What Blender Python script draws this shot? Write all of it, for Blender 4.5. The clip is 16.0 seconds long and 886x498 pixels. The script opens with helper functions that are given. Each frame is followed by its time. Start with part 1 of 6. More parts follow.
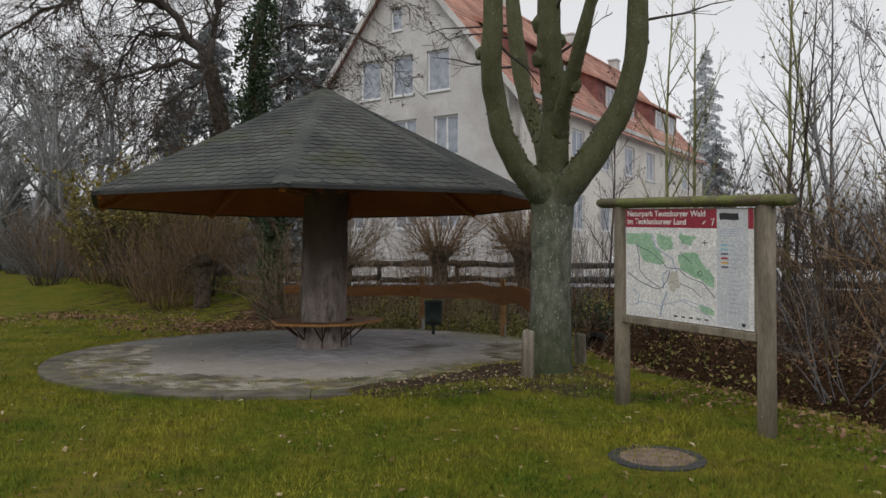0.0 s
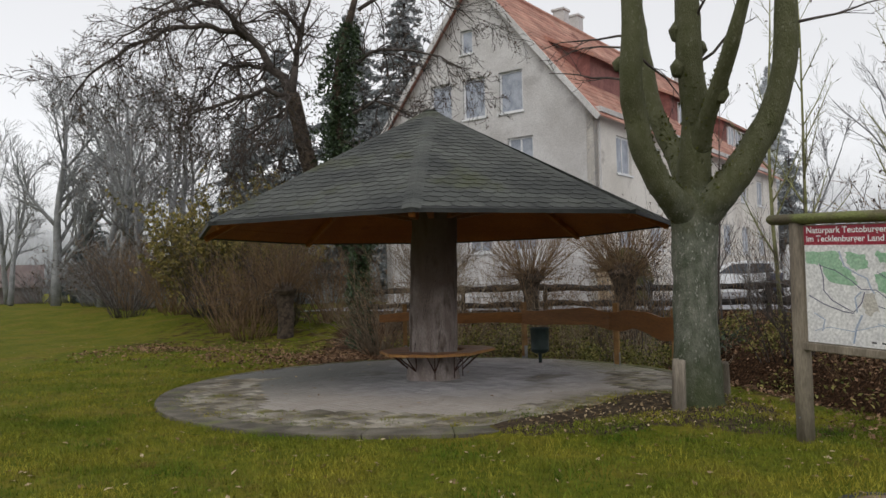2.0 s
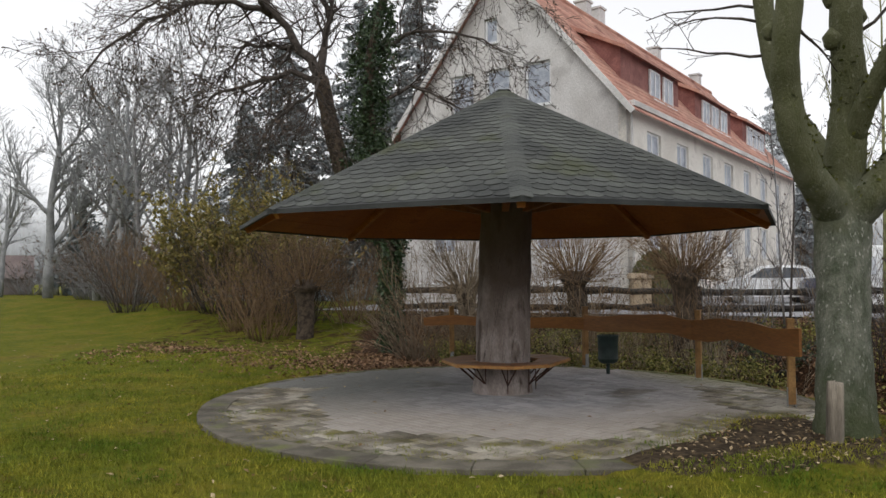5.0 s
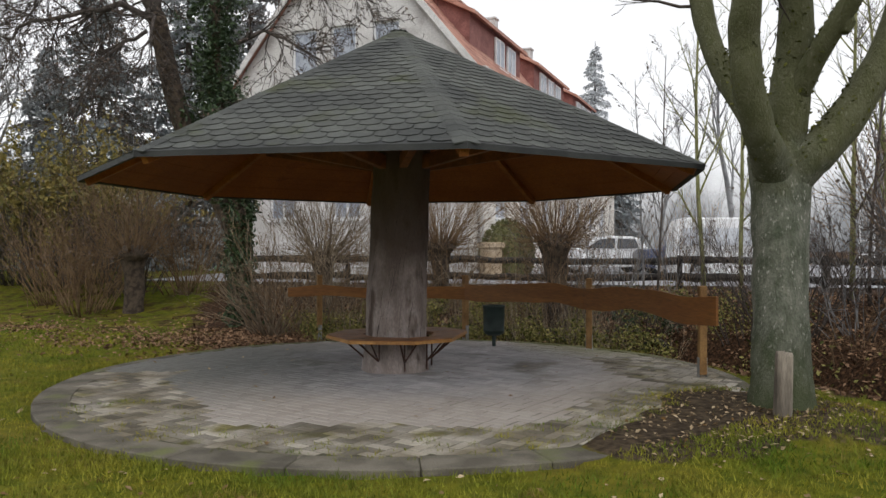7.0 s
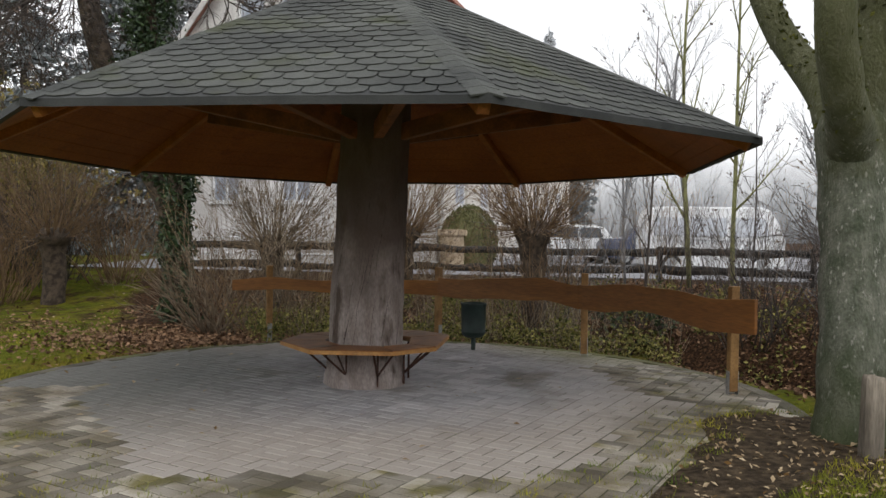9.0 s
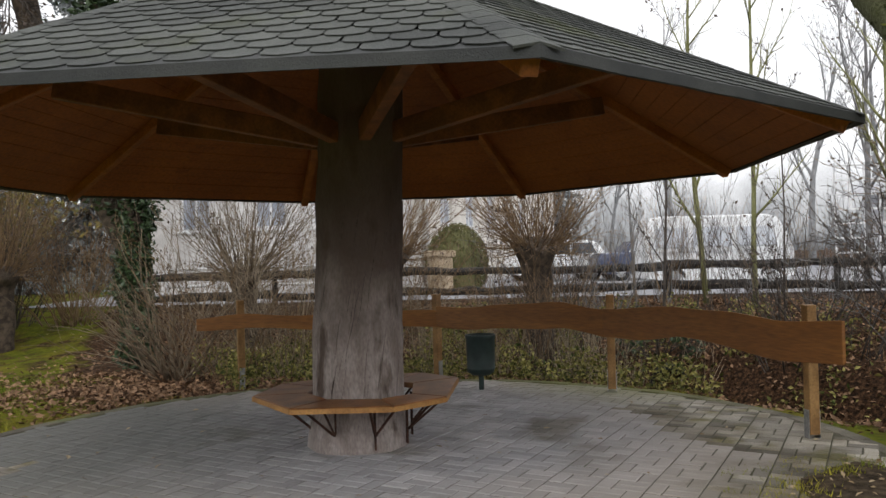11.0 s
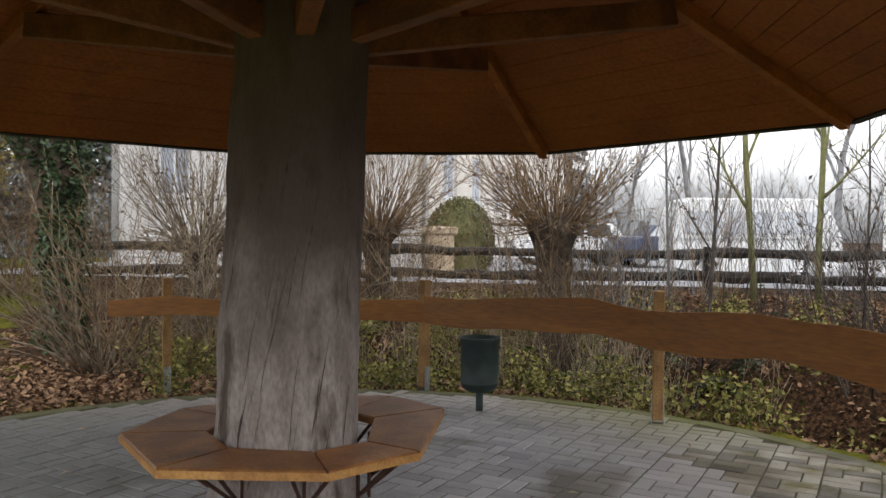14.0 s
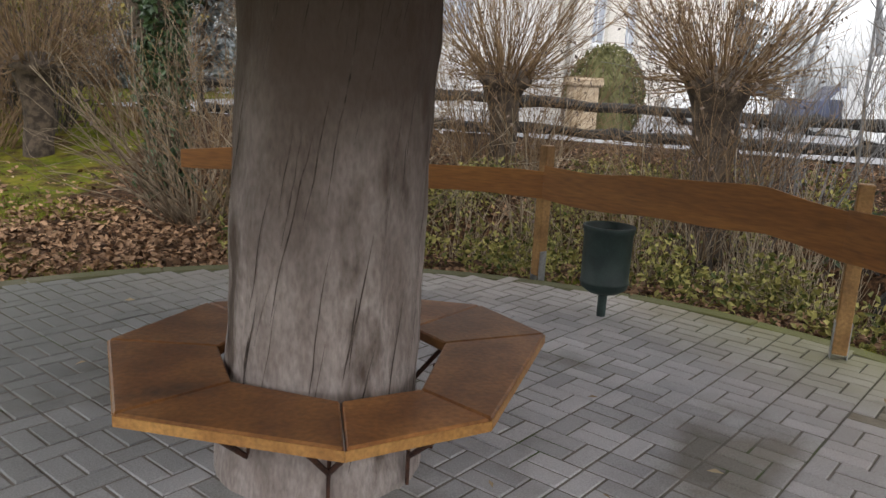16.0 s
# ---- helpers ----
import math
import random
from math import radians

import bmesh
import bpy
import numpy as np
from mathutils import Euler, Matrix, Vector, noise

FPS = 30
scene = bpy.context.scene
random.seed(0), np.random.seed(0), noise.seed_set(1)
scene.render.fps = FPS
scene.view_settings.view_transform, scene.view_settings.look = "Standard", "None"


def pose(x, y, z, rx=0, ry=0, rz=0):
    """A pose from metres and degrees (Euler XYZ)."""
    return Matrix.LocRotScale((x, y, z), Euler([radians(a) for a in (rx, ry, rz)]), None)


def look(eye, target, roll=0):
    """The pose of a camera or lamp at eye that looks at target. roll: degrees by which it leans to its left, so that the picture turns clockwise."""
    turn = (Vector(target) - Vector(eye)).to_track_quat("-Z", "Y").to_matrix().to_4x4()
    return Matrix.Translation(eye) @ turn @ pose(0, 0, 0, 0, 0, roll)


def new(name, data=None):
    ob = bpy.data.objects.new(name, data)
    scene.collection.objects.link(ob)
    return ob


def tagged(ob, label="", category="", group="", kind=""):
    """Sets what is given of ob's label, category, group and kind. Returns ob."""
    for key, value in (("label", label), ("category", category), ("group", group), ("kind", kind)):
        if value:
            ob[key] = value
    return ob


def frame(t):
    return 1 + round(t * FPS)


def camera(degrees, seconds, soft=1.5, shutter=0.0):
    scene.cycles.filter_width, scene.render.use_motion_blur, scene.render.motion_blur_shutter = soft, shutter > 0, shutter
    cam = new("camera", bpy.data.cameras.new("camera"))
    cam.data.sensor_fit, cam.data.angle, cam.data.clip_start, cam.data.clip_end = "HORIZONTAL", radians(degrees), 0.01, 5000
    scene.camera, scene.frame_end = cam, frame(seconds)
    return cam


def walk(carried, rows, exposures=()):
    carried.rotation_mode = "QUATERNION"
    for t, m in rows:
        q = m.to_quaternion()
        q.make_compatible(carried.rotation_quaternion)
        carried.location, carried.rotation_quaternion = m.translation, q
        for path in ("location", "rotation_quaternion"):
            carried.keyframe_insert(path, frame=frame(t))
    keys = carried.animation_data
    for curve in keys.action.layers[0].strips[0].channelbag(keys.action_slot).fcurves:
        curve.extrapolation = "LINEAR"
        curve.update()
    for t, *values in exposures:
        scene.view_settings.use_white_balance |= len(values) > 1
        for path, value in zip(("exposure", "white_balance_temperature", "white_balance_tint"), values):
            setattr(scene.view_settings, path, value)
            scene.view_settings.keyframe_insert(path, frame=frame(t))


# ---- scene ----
cam = camera(59.1, 16.0)
PATH = [
    (0, (1.855, -13.703, 1.551), (1.883, -11.704, 1.569), -0.2),
    (0.5, (1.766, -13.707, 1.542), (1.653, -11.710, 1.544), 1.0),
    (1, (1.516, -13.501, 1.550), (1.388, -11.505, 1.592), -1.7),
    (1.5, (1.225, -13.312, 1.558), (1.058, -11.320, 1.624), -0.0),
    (2, (0.832, -13.158, 1.590), (0.731, -11.162, 1.672), -1.4),
    (2.5, (0.488, -12.976, 1.601), (0.329, -10.984, 1.694), -0.2),
    (3, (0.171, -12.710, 1.617), (0.006, -10.719, 1.705), -1.9),
    (3.2, (0.083, -12.615, 1.626), (-0.100, -10.626, 1.727), -1.8),
    (5.3, (-0.630, -11.637, 1.648), (-0.634, -9.638, 1.723), 0.5),
    (5.5, (-0.748, -11.538, 1.631), (-0.661, -9.543, 1.747), 0.4),
    (6, (-1.027, -11.202, 1.609), (-0.827, -9.214, 1.714), -0.4),
    (6.5, (-1.248, -10.834, 1.572), (-1.005, -8.851, 1.670), -0.5),
    (7, (-1.432, -10.432, 1.568), (-1.039, -8.471, 1.569), 0.0),
    (7.5, (-1.495, -9.966, 1.577), (-0.969, -8.037, 1.635), -0.7),
    (8, (-1.550, -9.467, 1.601), (-1.044, -7.532, 1.630), -1.4),
    (8.5, (-1.480, -9.060, 1.604), (-0.981, -7.123, 1.617), -0.1),
    (8.7, (-1.480, -8.888, 1.599), (-0.965, -6.955, 1.563), 0.3),
    (10.8, (-1.291, -7.202, 1.607), (-0.719, -5.286, 1.603), 2.1),
    (11, (-1.283, -7.061, 1.606), (-0.700, -5.148, 1.627), -1.6),
    (11.5, (-1.322, -6.740, 1.582), (-0.785, -4.814, 1.599), -2.3),
    (12, (-1.203, -6.351, 1.556), (-0.660, -4.426, 1.561), -0.6),
    (12.5, (-0.964, -5.942, 1.530), (-0.294, -4.059, 1.493), 0.0),
    (13, (-0.849, -5.558, 1.545), (0.027, -3.764, 1.663), -2.2),
    (13.5, (-0.673, -5.165, 1.557), (0.015, -3.287, 1.570), -0.6),
    (14, (-0.439, -4.755, 1.567), (0.129, -2.837, 1.533), 0.6),
    (14.5, (-0.262, -4.363, 1.581), (0.400, -2.477, 1.509), 1.4),
    (15, (-0.172, -4.040, 1.593), (0.478, -2.165, 1.346), 1.0),
    (15.5, (-0.009, -3.708, 1.597), (0.414, -1.783, 1.251), 2.7),
    (16, (0.100, -3.397, 1.610), (0.323, -1.456, 1.183), 3.2),
]
walk(cam, [(t, look(eye, target, roll)) for t, eye, target, roll in PATH],
     [(0, 0.04), (3.2, 0.31), (5.5, 0.44), (8.5, 0.54), (11, 0.76), (12.5, 0.86), (13, 0.82), (14, 1.08), (15, 1.17), (16, 1.30)])

# ---- overcast, foggy daylight ----
world = bpy.data.worlds.new("overcast")
scene.world = world
world.use_nodes = True
wt = world.node_tree
wt.nodes.clear()
sky = wt.nodes.new("ShaderNodeTexSky")
sky.sky_type = "NISHITA"
sky.sun_disc = False
sky.sun_elevation, sky.sun_rotation = radians(38), radians(150)
pale = wt.nodes.new("ShaderNodeHueSaturation")
pale.inputs["Saturation"].default_value = 0.12
wt.links.new(sky.outputs["Color"], pale.inputs["Color"])
clear = wt.nodes.new("ShaderNodeBackground")
clear.inputs["Strength"].default_value = 0.05
wt.links.new(pale.outputs["Color"], clear.inputs["Color"])
cloud = wt.nodes.new("ShaderNodeBackground")
cloud.inputs["Color"].default_value = (0.84, 0.843, 0.87, 1)
cloud.inputs["Strength"].default_value = 0.62
both = wt.nodes.new("ShaderNodeAddShader")
wt.links.new(clear.outputs[0], both.inputs[0])
wt.links.new(cloud.outputs[0], both.inputs[1])
wout = wt.nodes.new("ShaderNodeOutputWorld")
wt.links.new(both.outputs[0], wout.inputs["Surface"])
sun = new("sun", bpy.data.lights.new("sun", "SUN"))
sun.data.energy, sun.data.angle, sun.data.color = 0.6, radians(40), (1.0, 0.96, 0.9)
sun.matrix_world = look((-12, -20, 26), (0, 0, 0))

# ---- materials ----


def mat(name, c1, c2, scale=6.0, rough=0.8, bump=0.3, fine=60.0, metal=0.0, vary=0.0, stretch=(1, 1, 1), lo=0.38, hi=0.62, c3=None, spots=0.0, spot_scale=3.0, island=0.0, local=False):
    """A surface whose colour goes from c1 to c2 in broad patches, with fine grain, c3 as stains, and relief."""
    m = bpy.data.materials.new(name)
    m.use_nodes = True
    n, l = m.node_tree.nodes, m.node_tree.links
    bsdf = n["Principled BSDF"]
    if local:
        src = n.new("ShaderNodeTexCoord").outputs["Object"]
    else:
        src = n.new("ShaderNodeNewGeometry").outputs["Position"]
    mp = n.new("ShaderNodeMapping")
    mp.inputs["Scale"].default_value = stretch
    l.new(src, mp.inputs["Vector"])
    big = n.new("ShaderNodeTexNoise")
    big.inputs["Scale"].default_value, big.inputs["Detail"].default_value = scale, 5.0
    l.new(mp.outputs[0], big.inputs["Vector"])
    ramp = n.new("ShaderNodeValToRGB")
    ramp.color_ramp.elements[0].position, ramp.color_ramp.elements[1].position = lo, hi
    ramp.color_ramp.elements[0].color, ramp.color_ramp.elements[1].color = (*c1, 1), (*c2, 1)
    l.new(big.outputs["Fac"], ramp.inputs["Fac"])
    colour = ramp.outputs["Color"]
    small = n.new("ShaderNodeTexNoise")
    small.inputs["Scale"].default_value, small.inputs["Detail"].default_value = fine, 3.0
    l.new(mp.outputs[0], small.inputs["Vector"])
    if c3:
        st = n.new("ShaderNodeTexNoise")
        st.inputs["Scale"].default_value, st.inputs["Detail"].default_value = spot_scale, 6.0
        l.new(mp.outputs[0], st.inputs["Vector"])
        sr = n.new("ShaderNodeMapRange")
        sr.inputs["From Min"].default_value, sr.inputs["From Max"].default_value = 0.62 - spots, 0.72 - spots
        l.new(st.outputs["Fac"], sr.inputs["Value"])
        mix = n.new("ShaderNodeMixRGB")
        mix.inputs["Color2"].default_value = (*c3, 1)
        l.new(sr.outputs[0], mix.inputs["Fac"])
        l.new(colour, mix.inputs["Color1"])
        colour = mix.outputs[0]
    grain = n.new("ShaderNodeHueSaturation")
    gv = n.new("ShaderNodeMapRange")
    gv.inputs["From Min"].default_value, gv.inputs["From Max"].default_value = 0.25, 0.75
    gv.inputs["To Min"].default_value, gv.inputs["To Max"].default_value = 0.72, 1.28
    l.new(small.outputs["Fac"], gv.inputs["Value"])
    value = gv.outputs[0]
    if vary or island:
        rnd = n.new("ShaderNodeObjectInfo").outputs["Random"] if vary else n.new("ShaderNodeNewGeometry").outputs["Random Per Island"]
        rv = n.new("ShaderNodeMapRange")
        a = vary or island
        rv.inputs["To Min"].default_value, rv.inputs["To Max"].default_value = 1 - a, 1 + a
        l.new(rnd, rv.inputs["Value"])
        mul = n.new("ShaderNodeMath")
        mul.operation = "MULTIPLY"
        l.new(value, mul.inputs[0])
        l.new(rv.outputs[0], mul.inputs[1])
        value = mul.outputs[0]
    l.new(value, grain.inputs["Value"])
    l.new(colour, grain.inputs["Color"])
    l.new(grain.outputs[0], bsdf.inputs["Base Color"])
    bsdf.inputs["Roughness"].default_value, bsdf.inputs["Metallic"].default_value = rough, metal
    if bump:
        b = n.new("ShaderNodeBump")
        b.inputs["Strength"].default_value, b.inputs["Distance"].default_value = bump, 0.02
        l.new(small.outputs["Fac"], b.inputs["Height"])
        l.new(b.outputs[0], bsdf.inputs["Normal"])
    return m


def leaf_mat(name, c1, c2, rough=0.6):
    """Leaves: colour varies from piece to piece."""
    m = bpy.data.materials.new(name)
    m.use_nodes = True
    n, l = m.node_tree.nodes, m.node_tree.links
    ramp = n.new("ShaderNodeValToRGB")
    ramp.color_ramp.elements[0].color, ramp.color_ramp.elements[1].color = (*c1, 1), (*c2, 1)
    l.new(n.new("ShaderNodeNewGeometry").outputs["Random Per Island"], ramp.inputs["Fac"])
    l.new(ramp.outputs[0], n["Principled BSDF"].inputs["Base Color"])
    n["Principled BSDF"].inputs["Roughness"].default_value = rough
    return m


def glass_mat(name, tint, rough=0.05):
    m = bpy.data.materials.new(name)
    m.use_nodes = True
    b = m.node_tree.nodes["Principled BSDF"]
    b.inputs["Base Color"].default_value = (*tint, 1)
    b.inputs["Roughness"].default_value = rough
    b.inputs["IOR"].default_value = 1.5
    b.inputs["Coat Weight"].default_value = 0.6
    return m


def zoned(m, axis, start, end, colour, wobble=0.25, scale=2.5, amount=1.0, centre=(0, 0, 0)):
    """Lets a surface pass over to another colour along a height or away from a centre, with an uneven border."""
    n, l = m.node_tree.nodes, m.node_tree.links
    base = n["Principled BSDF"].inputs["Base Color"]
    was = base.links[0].from_socket
    pos = n.new("ShaderNodeNewGeometry").outputs["Position"]
    off = n.new("ShaderNodeVectorMath")
    off.operation = "SUBTRACT"
    off.inputs[1].default_value = centre
    l.new(pos, off.inputs[0])
    if axis == "z":
        sep = n.new("ShaderNodeSeparateXYZ")
        l.new(off.outputs[0], sep.inputs[0])
        far = sep.outputs["Z"]
    else:
        ln = n.new("ShaderNodeVectorMath")
        ln.operation = "LENGTH"
        l.new(off.outputs[0], ln.inputs[0])
        far = ln.outputs["Value"]
    nz = n.new("ShaderNodeTexNoise")
    nz.inputs["Scale"].default_value, nz.inputs["Detail"].default_value = scale, 7.0
    l.new(pos, nz.inputs["Vector"])
    add = n.new("ShaderNodeMath")
    add.operation = "MULTIPLY_ADD"
    add.inputs[1].default_value = wobble * 4
    l.new(nz.outputs["Fac"], add.inputs[0])
    l.new(far, add.inputs[2])
    mr = n.new("ShaderNodeMapRange")
    mr.inputs["From Min"].default_value, mr.inputs["From Max"].default_value = start + wobble * 2, end + wobble * 2
    mr.inputs["To Max"].default_value = amount
    l.new(add.outputs[0], mr.inputs["Value"])
    mix = n.new("ShaderNodeMixRGB")
    mix.inputs["Color2"].default_value = (*colour, 1)
    l.new(mr.outputs[0], mix.inputs["Fac"])
    l.new(was, mix.inputs["Color1"])
    l.new(mix.outputs[0], base)
    return m


OLD_WOOD = mat("weathered_oak_shaded_top", (0.21, 0.17, 0.15), (0.39, 0.335, 0.31), scale=4, fine=60, bump=0.5, rough=0.85, stretch=(1, 1, 0.38), c3=(0.10, 0.072, 0.056), spots=0.05, spot_scale=4)
ROOF_WOOD = mat("oiled_roof_boards", (0.245, 0.068, 0.0075), (0.315, 0.094, 0.011), scale=1.3, fine=30, bump=0.12, rough=0.6, c3=(0.22, 0.06, 0.007), spots=0.0)
RAFTER_WOOD = mat("oiled_rafter_timber", (0.26, 0.082, 0.014), (0.38, 0.13, 0.022), scale=5, fine=50, bump=0.2, rough=0.6)
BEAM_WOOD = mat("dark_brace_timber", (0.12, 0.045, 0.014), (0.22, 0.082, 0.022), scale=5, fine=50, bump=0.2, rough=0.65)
BENCH_WOOD = mat("glazed_bench_timber", (0.175, 0.070, 0.022), (0.31, 0.138, 0.044), scale=4, fine=45, bump=0.08, rough=0.42, vary=0.18, c3=(0.08, 0.04, 0.02), spots=-0.02, spot_scale=2.5)
EDGE_WOOD = mat("light_bench_edge", (0.34, 0.16, 0.045), (0.46, 0.24, 0.07), scale=6, fine=60, bump=0.2, rough=0.5, c3=(0.2, 0.08, 0.02), spots=0.0)
FENCE_WOOD = mat("glazed_fence_board", (0.20, 0.076, 0.013), (0.29, 0.118, 0.023), scale=1.6, fine=26, bump=0.10, rough=0.5, c3=(0.13, 0.048, 0.012), spots=-0.06, spot_scale=3.5, vary=0.14, stretch=(0.3, 0.3, 2.6))
POST_WOOD = mat("glazed_fence_post", (0.22, 0.115, 0.036), (0.34, 0.19, 0.065), scale=5, fine=50, bump=0.25, rough=0.6, c3=(0.10, 0.09, 0.03), spots=0.0)
SIGN_WOOD = mat("grey_round_timber", (0.14, 0.115, 0.085), (0.27, 0.23, 0.175), scale=6, fine=70, bump=0.5, rough=0.9, stretch=(1, 1, 0.2), c3=(0.10, 0.12, 0.05), spots=-0.01)
STUB_WOOD = mat("split_stub_timber", (0.13, 0.11, 0.085), (0.29, 0.25, 0.20), scale=7, fine=80, bump=0.6, rough=0.95, stretch=(1, 1, 0.15), c3=(0.09, 0.10, 0.05), spots=0.0)
CAP_WOOD = mat("mossy_half_log", (0.12, 0.10, 0.06), (0.17, 0.19, 0.06), scale=6, fine=60, bump=0.6, rough=0.95)
SHINGLE = mat("asphalt_shingle", (0.042, 0.046, 0.043), (0.078, 0.083, 0.074), scale=1.2, fine=220, bump=0.35, rough=0.82, island=0.22, c3=(0.055, 0.062, 0.030), spots=0.04, spot_scale=1.1)
SHINGLE_PART = mat("asphalt_shingle_single", (0.042, 0.046, 0.043), (0.078, 0.083, 0.074), scale=1.2, fine=220, bump=0.35, rough=0.82, vary=0.22, c3=(0.055, 0.062, 0.030), spots=0.04, spot_scale=1.1)
DRIP = mat("dark_eave_strip", (0.018, 0.020, 0.020), (0.033, 0.035, 0.033), scale=4, fine=120, bump=0.2, rough=0.7)
STEEL = mat("galvanised_steel", (0.30, 0.31, 0.32), (0.45, 0.46, 0.47), scale=20, fine=150, bump=0.1, rough=0.45, metal=0.8)
RUST = mat("rusty_bracket_steel", (0.045, 0.022, 0.016), (0.09, 0.038, 0.022), scale=15, fine=120, bump=0.3, rough=0.8, metal=0.3)
GREEN_PAINT = mat("dark_green_bin_paint", (0.012, 0.026, 0.024), (0.022, 0.042, 0.037), scale=8, fine=100, bump=0.08, rough=0.58, c3=(0.05, 0.07, 0.06), spots=-0.1)
BIN_DARK = mat("recess_shade", (0.006, 0.008, 0.008), (0.012, 0.014, 0.014), rough=0.8)
PAVER = mat("concrete_paver", (0.36, 0.355, 0.362), (0.47, 0.462, 0.468), scale=1.3, fine=140, bump=0.3, rough=0.85, vary=0.19, c3=(0.215, 0.20, 0.175), spots=0.06, spot_scale=0.8)
PAVER_FAR = mat("concrete_paver_field", (0.36, 0.355, 0.362), (0.47, 0.462, 0.468), scale=1.3, fine=140, bump=0.3, rough=0.85, island=0.19, c3=(0.215, 0.20, 0.175), spots=0.06, spot_scale=0.8)
PAVER_WORN = mat("rain_washed_paver", (0.145, 0.124, 0.085), (0.33, 0.302, 0.252), scale=1.6, fine=120, bump=0.4, rough=0.9, island=0.42, c3=(0.14, 0.125, 0.05), spots=0.06, spot_scale=1.7)
JOINT = mat("sandy_joint", (0.13, 0.115, 0.10), (0.20, 0.18, 0.155), scale=5, fine=180, bump=0.4, rough=0.95, c3=(0.07, 0.10, 0.03), spots=0.03, spot_scale=1.5)
KERB = mat("weathered_kerb_concrete", (0.085, 0.075, 0.055), (0.165, 0.148, 0.115), scale=3, fine=120, bump=0.4, rough=0.9, c3=(0.13, 0.14, 0.05), spots=0.05, spot_scale=1.6, vary=0.1)
BARK = mat("mossy_lime_bark", (0.075, 0.088, 0.058), (0.175, 0.178, 0.142), scale=9, fine=55, bump=1.0, rough=0.95, stretch=(1, 1, 0.55), lo=0.36, hi=0.66, c3=(0.36, 0.35, 0.31), spots=0.02, spot_scale=30)
WILLOW_BARK = mat("rough_willow_bark", (0.040, 0.029, 0.021), (0.11, 0.082, 0.058), scale=9, fine=40, bump=1.0, rough=1.0)
CRACK = mat("crack_depth_shade", (0.05, 0.038, 0.032), (0.12, 0.095, 0.08), scale=20, rough=1.0)
DARK_NEEDLE = leaf_mat("dark_spruce_needle", (0.085, 0.105, 0.11), (0.16, 0.185, 0.19), 0.9)
# fog put into the colour: far needles bleached nearly white
FAR_NEEDLE = leaf_mat("fog_paled_needle", (0.55, 0.58, 0.61), (0.66, 0.68, 0.70), 1.0)
MOSS = mat("green_moss", (0.05, 0.06, 0.012), (0.12, 0.12, 0.025), scale=12, fine=90, bump=0.9, rough=1.0)
TWIG = mat("dark_twig_bark", (0.05, 0.04, 0.034), (0.10, 0.083, 0.072), scale=9, fine=60, bump=0.4, rough=0.95)
GREY_TWIG = mat("grey_branch_bark", (0.15, 0.148, 0.15), (0.25, 0.245, 0.245), scale=6, fine=40, bump=0.4, rough=0.95)
# bark of the distant trees, paled with the fog in its colour
FAR_TWIG = mat("fog_paled_bark", (0.20, 0.205, 0.21), (0.30, 0.305, 0.31), scale=2, fine=30, bump=0.2, rough=1.0)
BROWN_TWIG = mat("brown_willow_rods", (0.14, 0.085, 0.045), (0.25, 0.165, 0.085), scale=7, fine=60, bump=0.2, rough=0.8)
TAN_TWIG = mat("tan_coppice_stems", (0.13, 0.096, 0.062), (0.25, 0.195, 0.135), scale=6, fine=50, bump=0.3, rough=0.9)
ALDER_BARK = mat("yellow_green_sapling_bark", (0.16, 0.165, 0.06), (0.28, 0.28, 0.13), scale=4, fine=40, bump=0.3, rough=0.85, stretch=(1, 1, 0.5))
IVY = leaf_mat("ivy_leaf", (0.012, 0.03, 0.01), (0.05, 0.085, 0.028), 0.45)
# needles lightened, the mist before the spruces put into their colour
NEEDLE = leaf_mat("spruce_needle", (0.20, 0.225, 0.235), (0.34, 0.365, 0.38), 0.9)
YELLOW_LEAF = leaf_mat("yellow_green_leaf", (0.11, 0.11, 0.025), (0.31, 0.235, 0.06), 0.7)
DRY_LEAF = leaf_mat("dry_hanging_leaf", (0.09, 0.07, 0.06), (0.20, 0.15, 0.12), 0.9)
COVER_LEAF = leaf_mat("bramble_leaf", (0.034, 0.055, 0.010), (0.41, 0.37, 0.12), 0.6)
HEDGE_LEAF = leaf_mat("clipped_hedge_leaf", (0.085, 0.09, 0.034), (0.17, 0.16, 0.062), 0.8)
LITTER = leaf_mat("fallen_leaf", (0.045, 0.022, 0.012), (0.40, 0.25, 0.15), 0.75)
PALE_LITTER = leaf_mat("pale_fallen_leaf", (0.13, 0.07, 0.02), (0.50, 0.40, 0.26), 0.75)
GRASS = mat("grass_blade", (0.080, 0.130, 0.011), (0.265, 0.240, 0.030), scale=0.9, fine=9, bump=0, rough=0.7, island=0.4, lo=0.36, hi=0.64, c3=(0.17, 0.125, 0.035), spots=0.03, spot_scale=2.4)
WALL = mat("aged_grey_render", (0.50, 0.48, 0.465), (0.67, 0.655, 0.645), scale=0.5, fine=30, bump=0.2, rough=0.95, c3=(0.43, 0.41, 0.40), spots=0.02, spot_scale=0.7)
WALL_LIGHT = mat("cream_render", (0.64, 0.60, 0.54), (0.76, 0.72, 0.66), scale=0.6, fine=30, bump=0.2, rough=0.95, c3=(0.45, 0.41, 0.37), spots=0.0, spot_scale=0.8)
ROOF_TILE = mat("red_clay_tile", (0.37, 0.175, 0.13), (0.50, 0.28, 0.21), scale=0.9, fine=18, bump=0.3, rough=0.85, island=0.18, c3=(0.22, 0.09, 0.07), spots=0.02, spot_scale=0.6)
DORMER_RED = mat("dark_red_cladding", (0.19, 0.075, 0.065), (0.27, 0.115, 0.10), scale=2, fine=20, bump=0.3, rough=0.85)
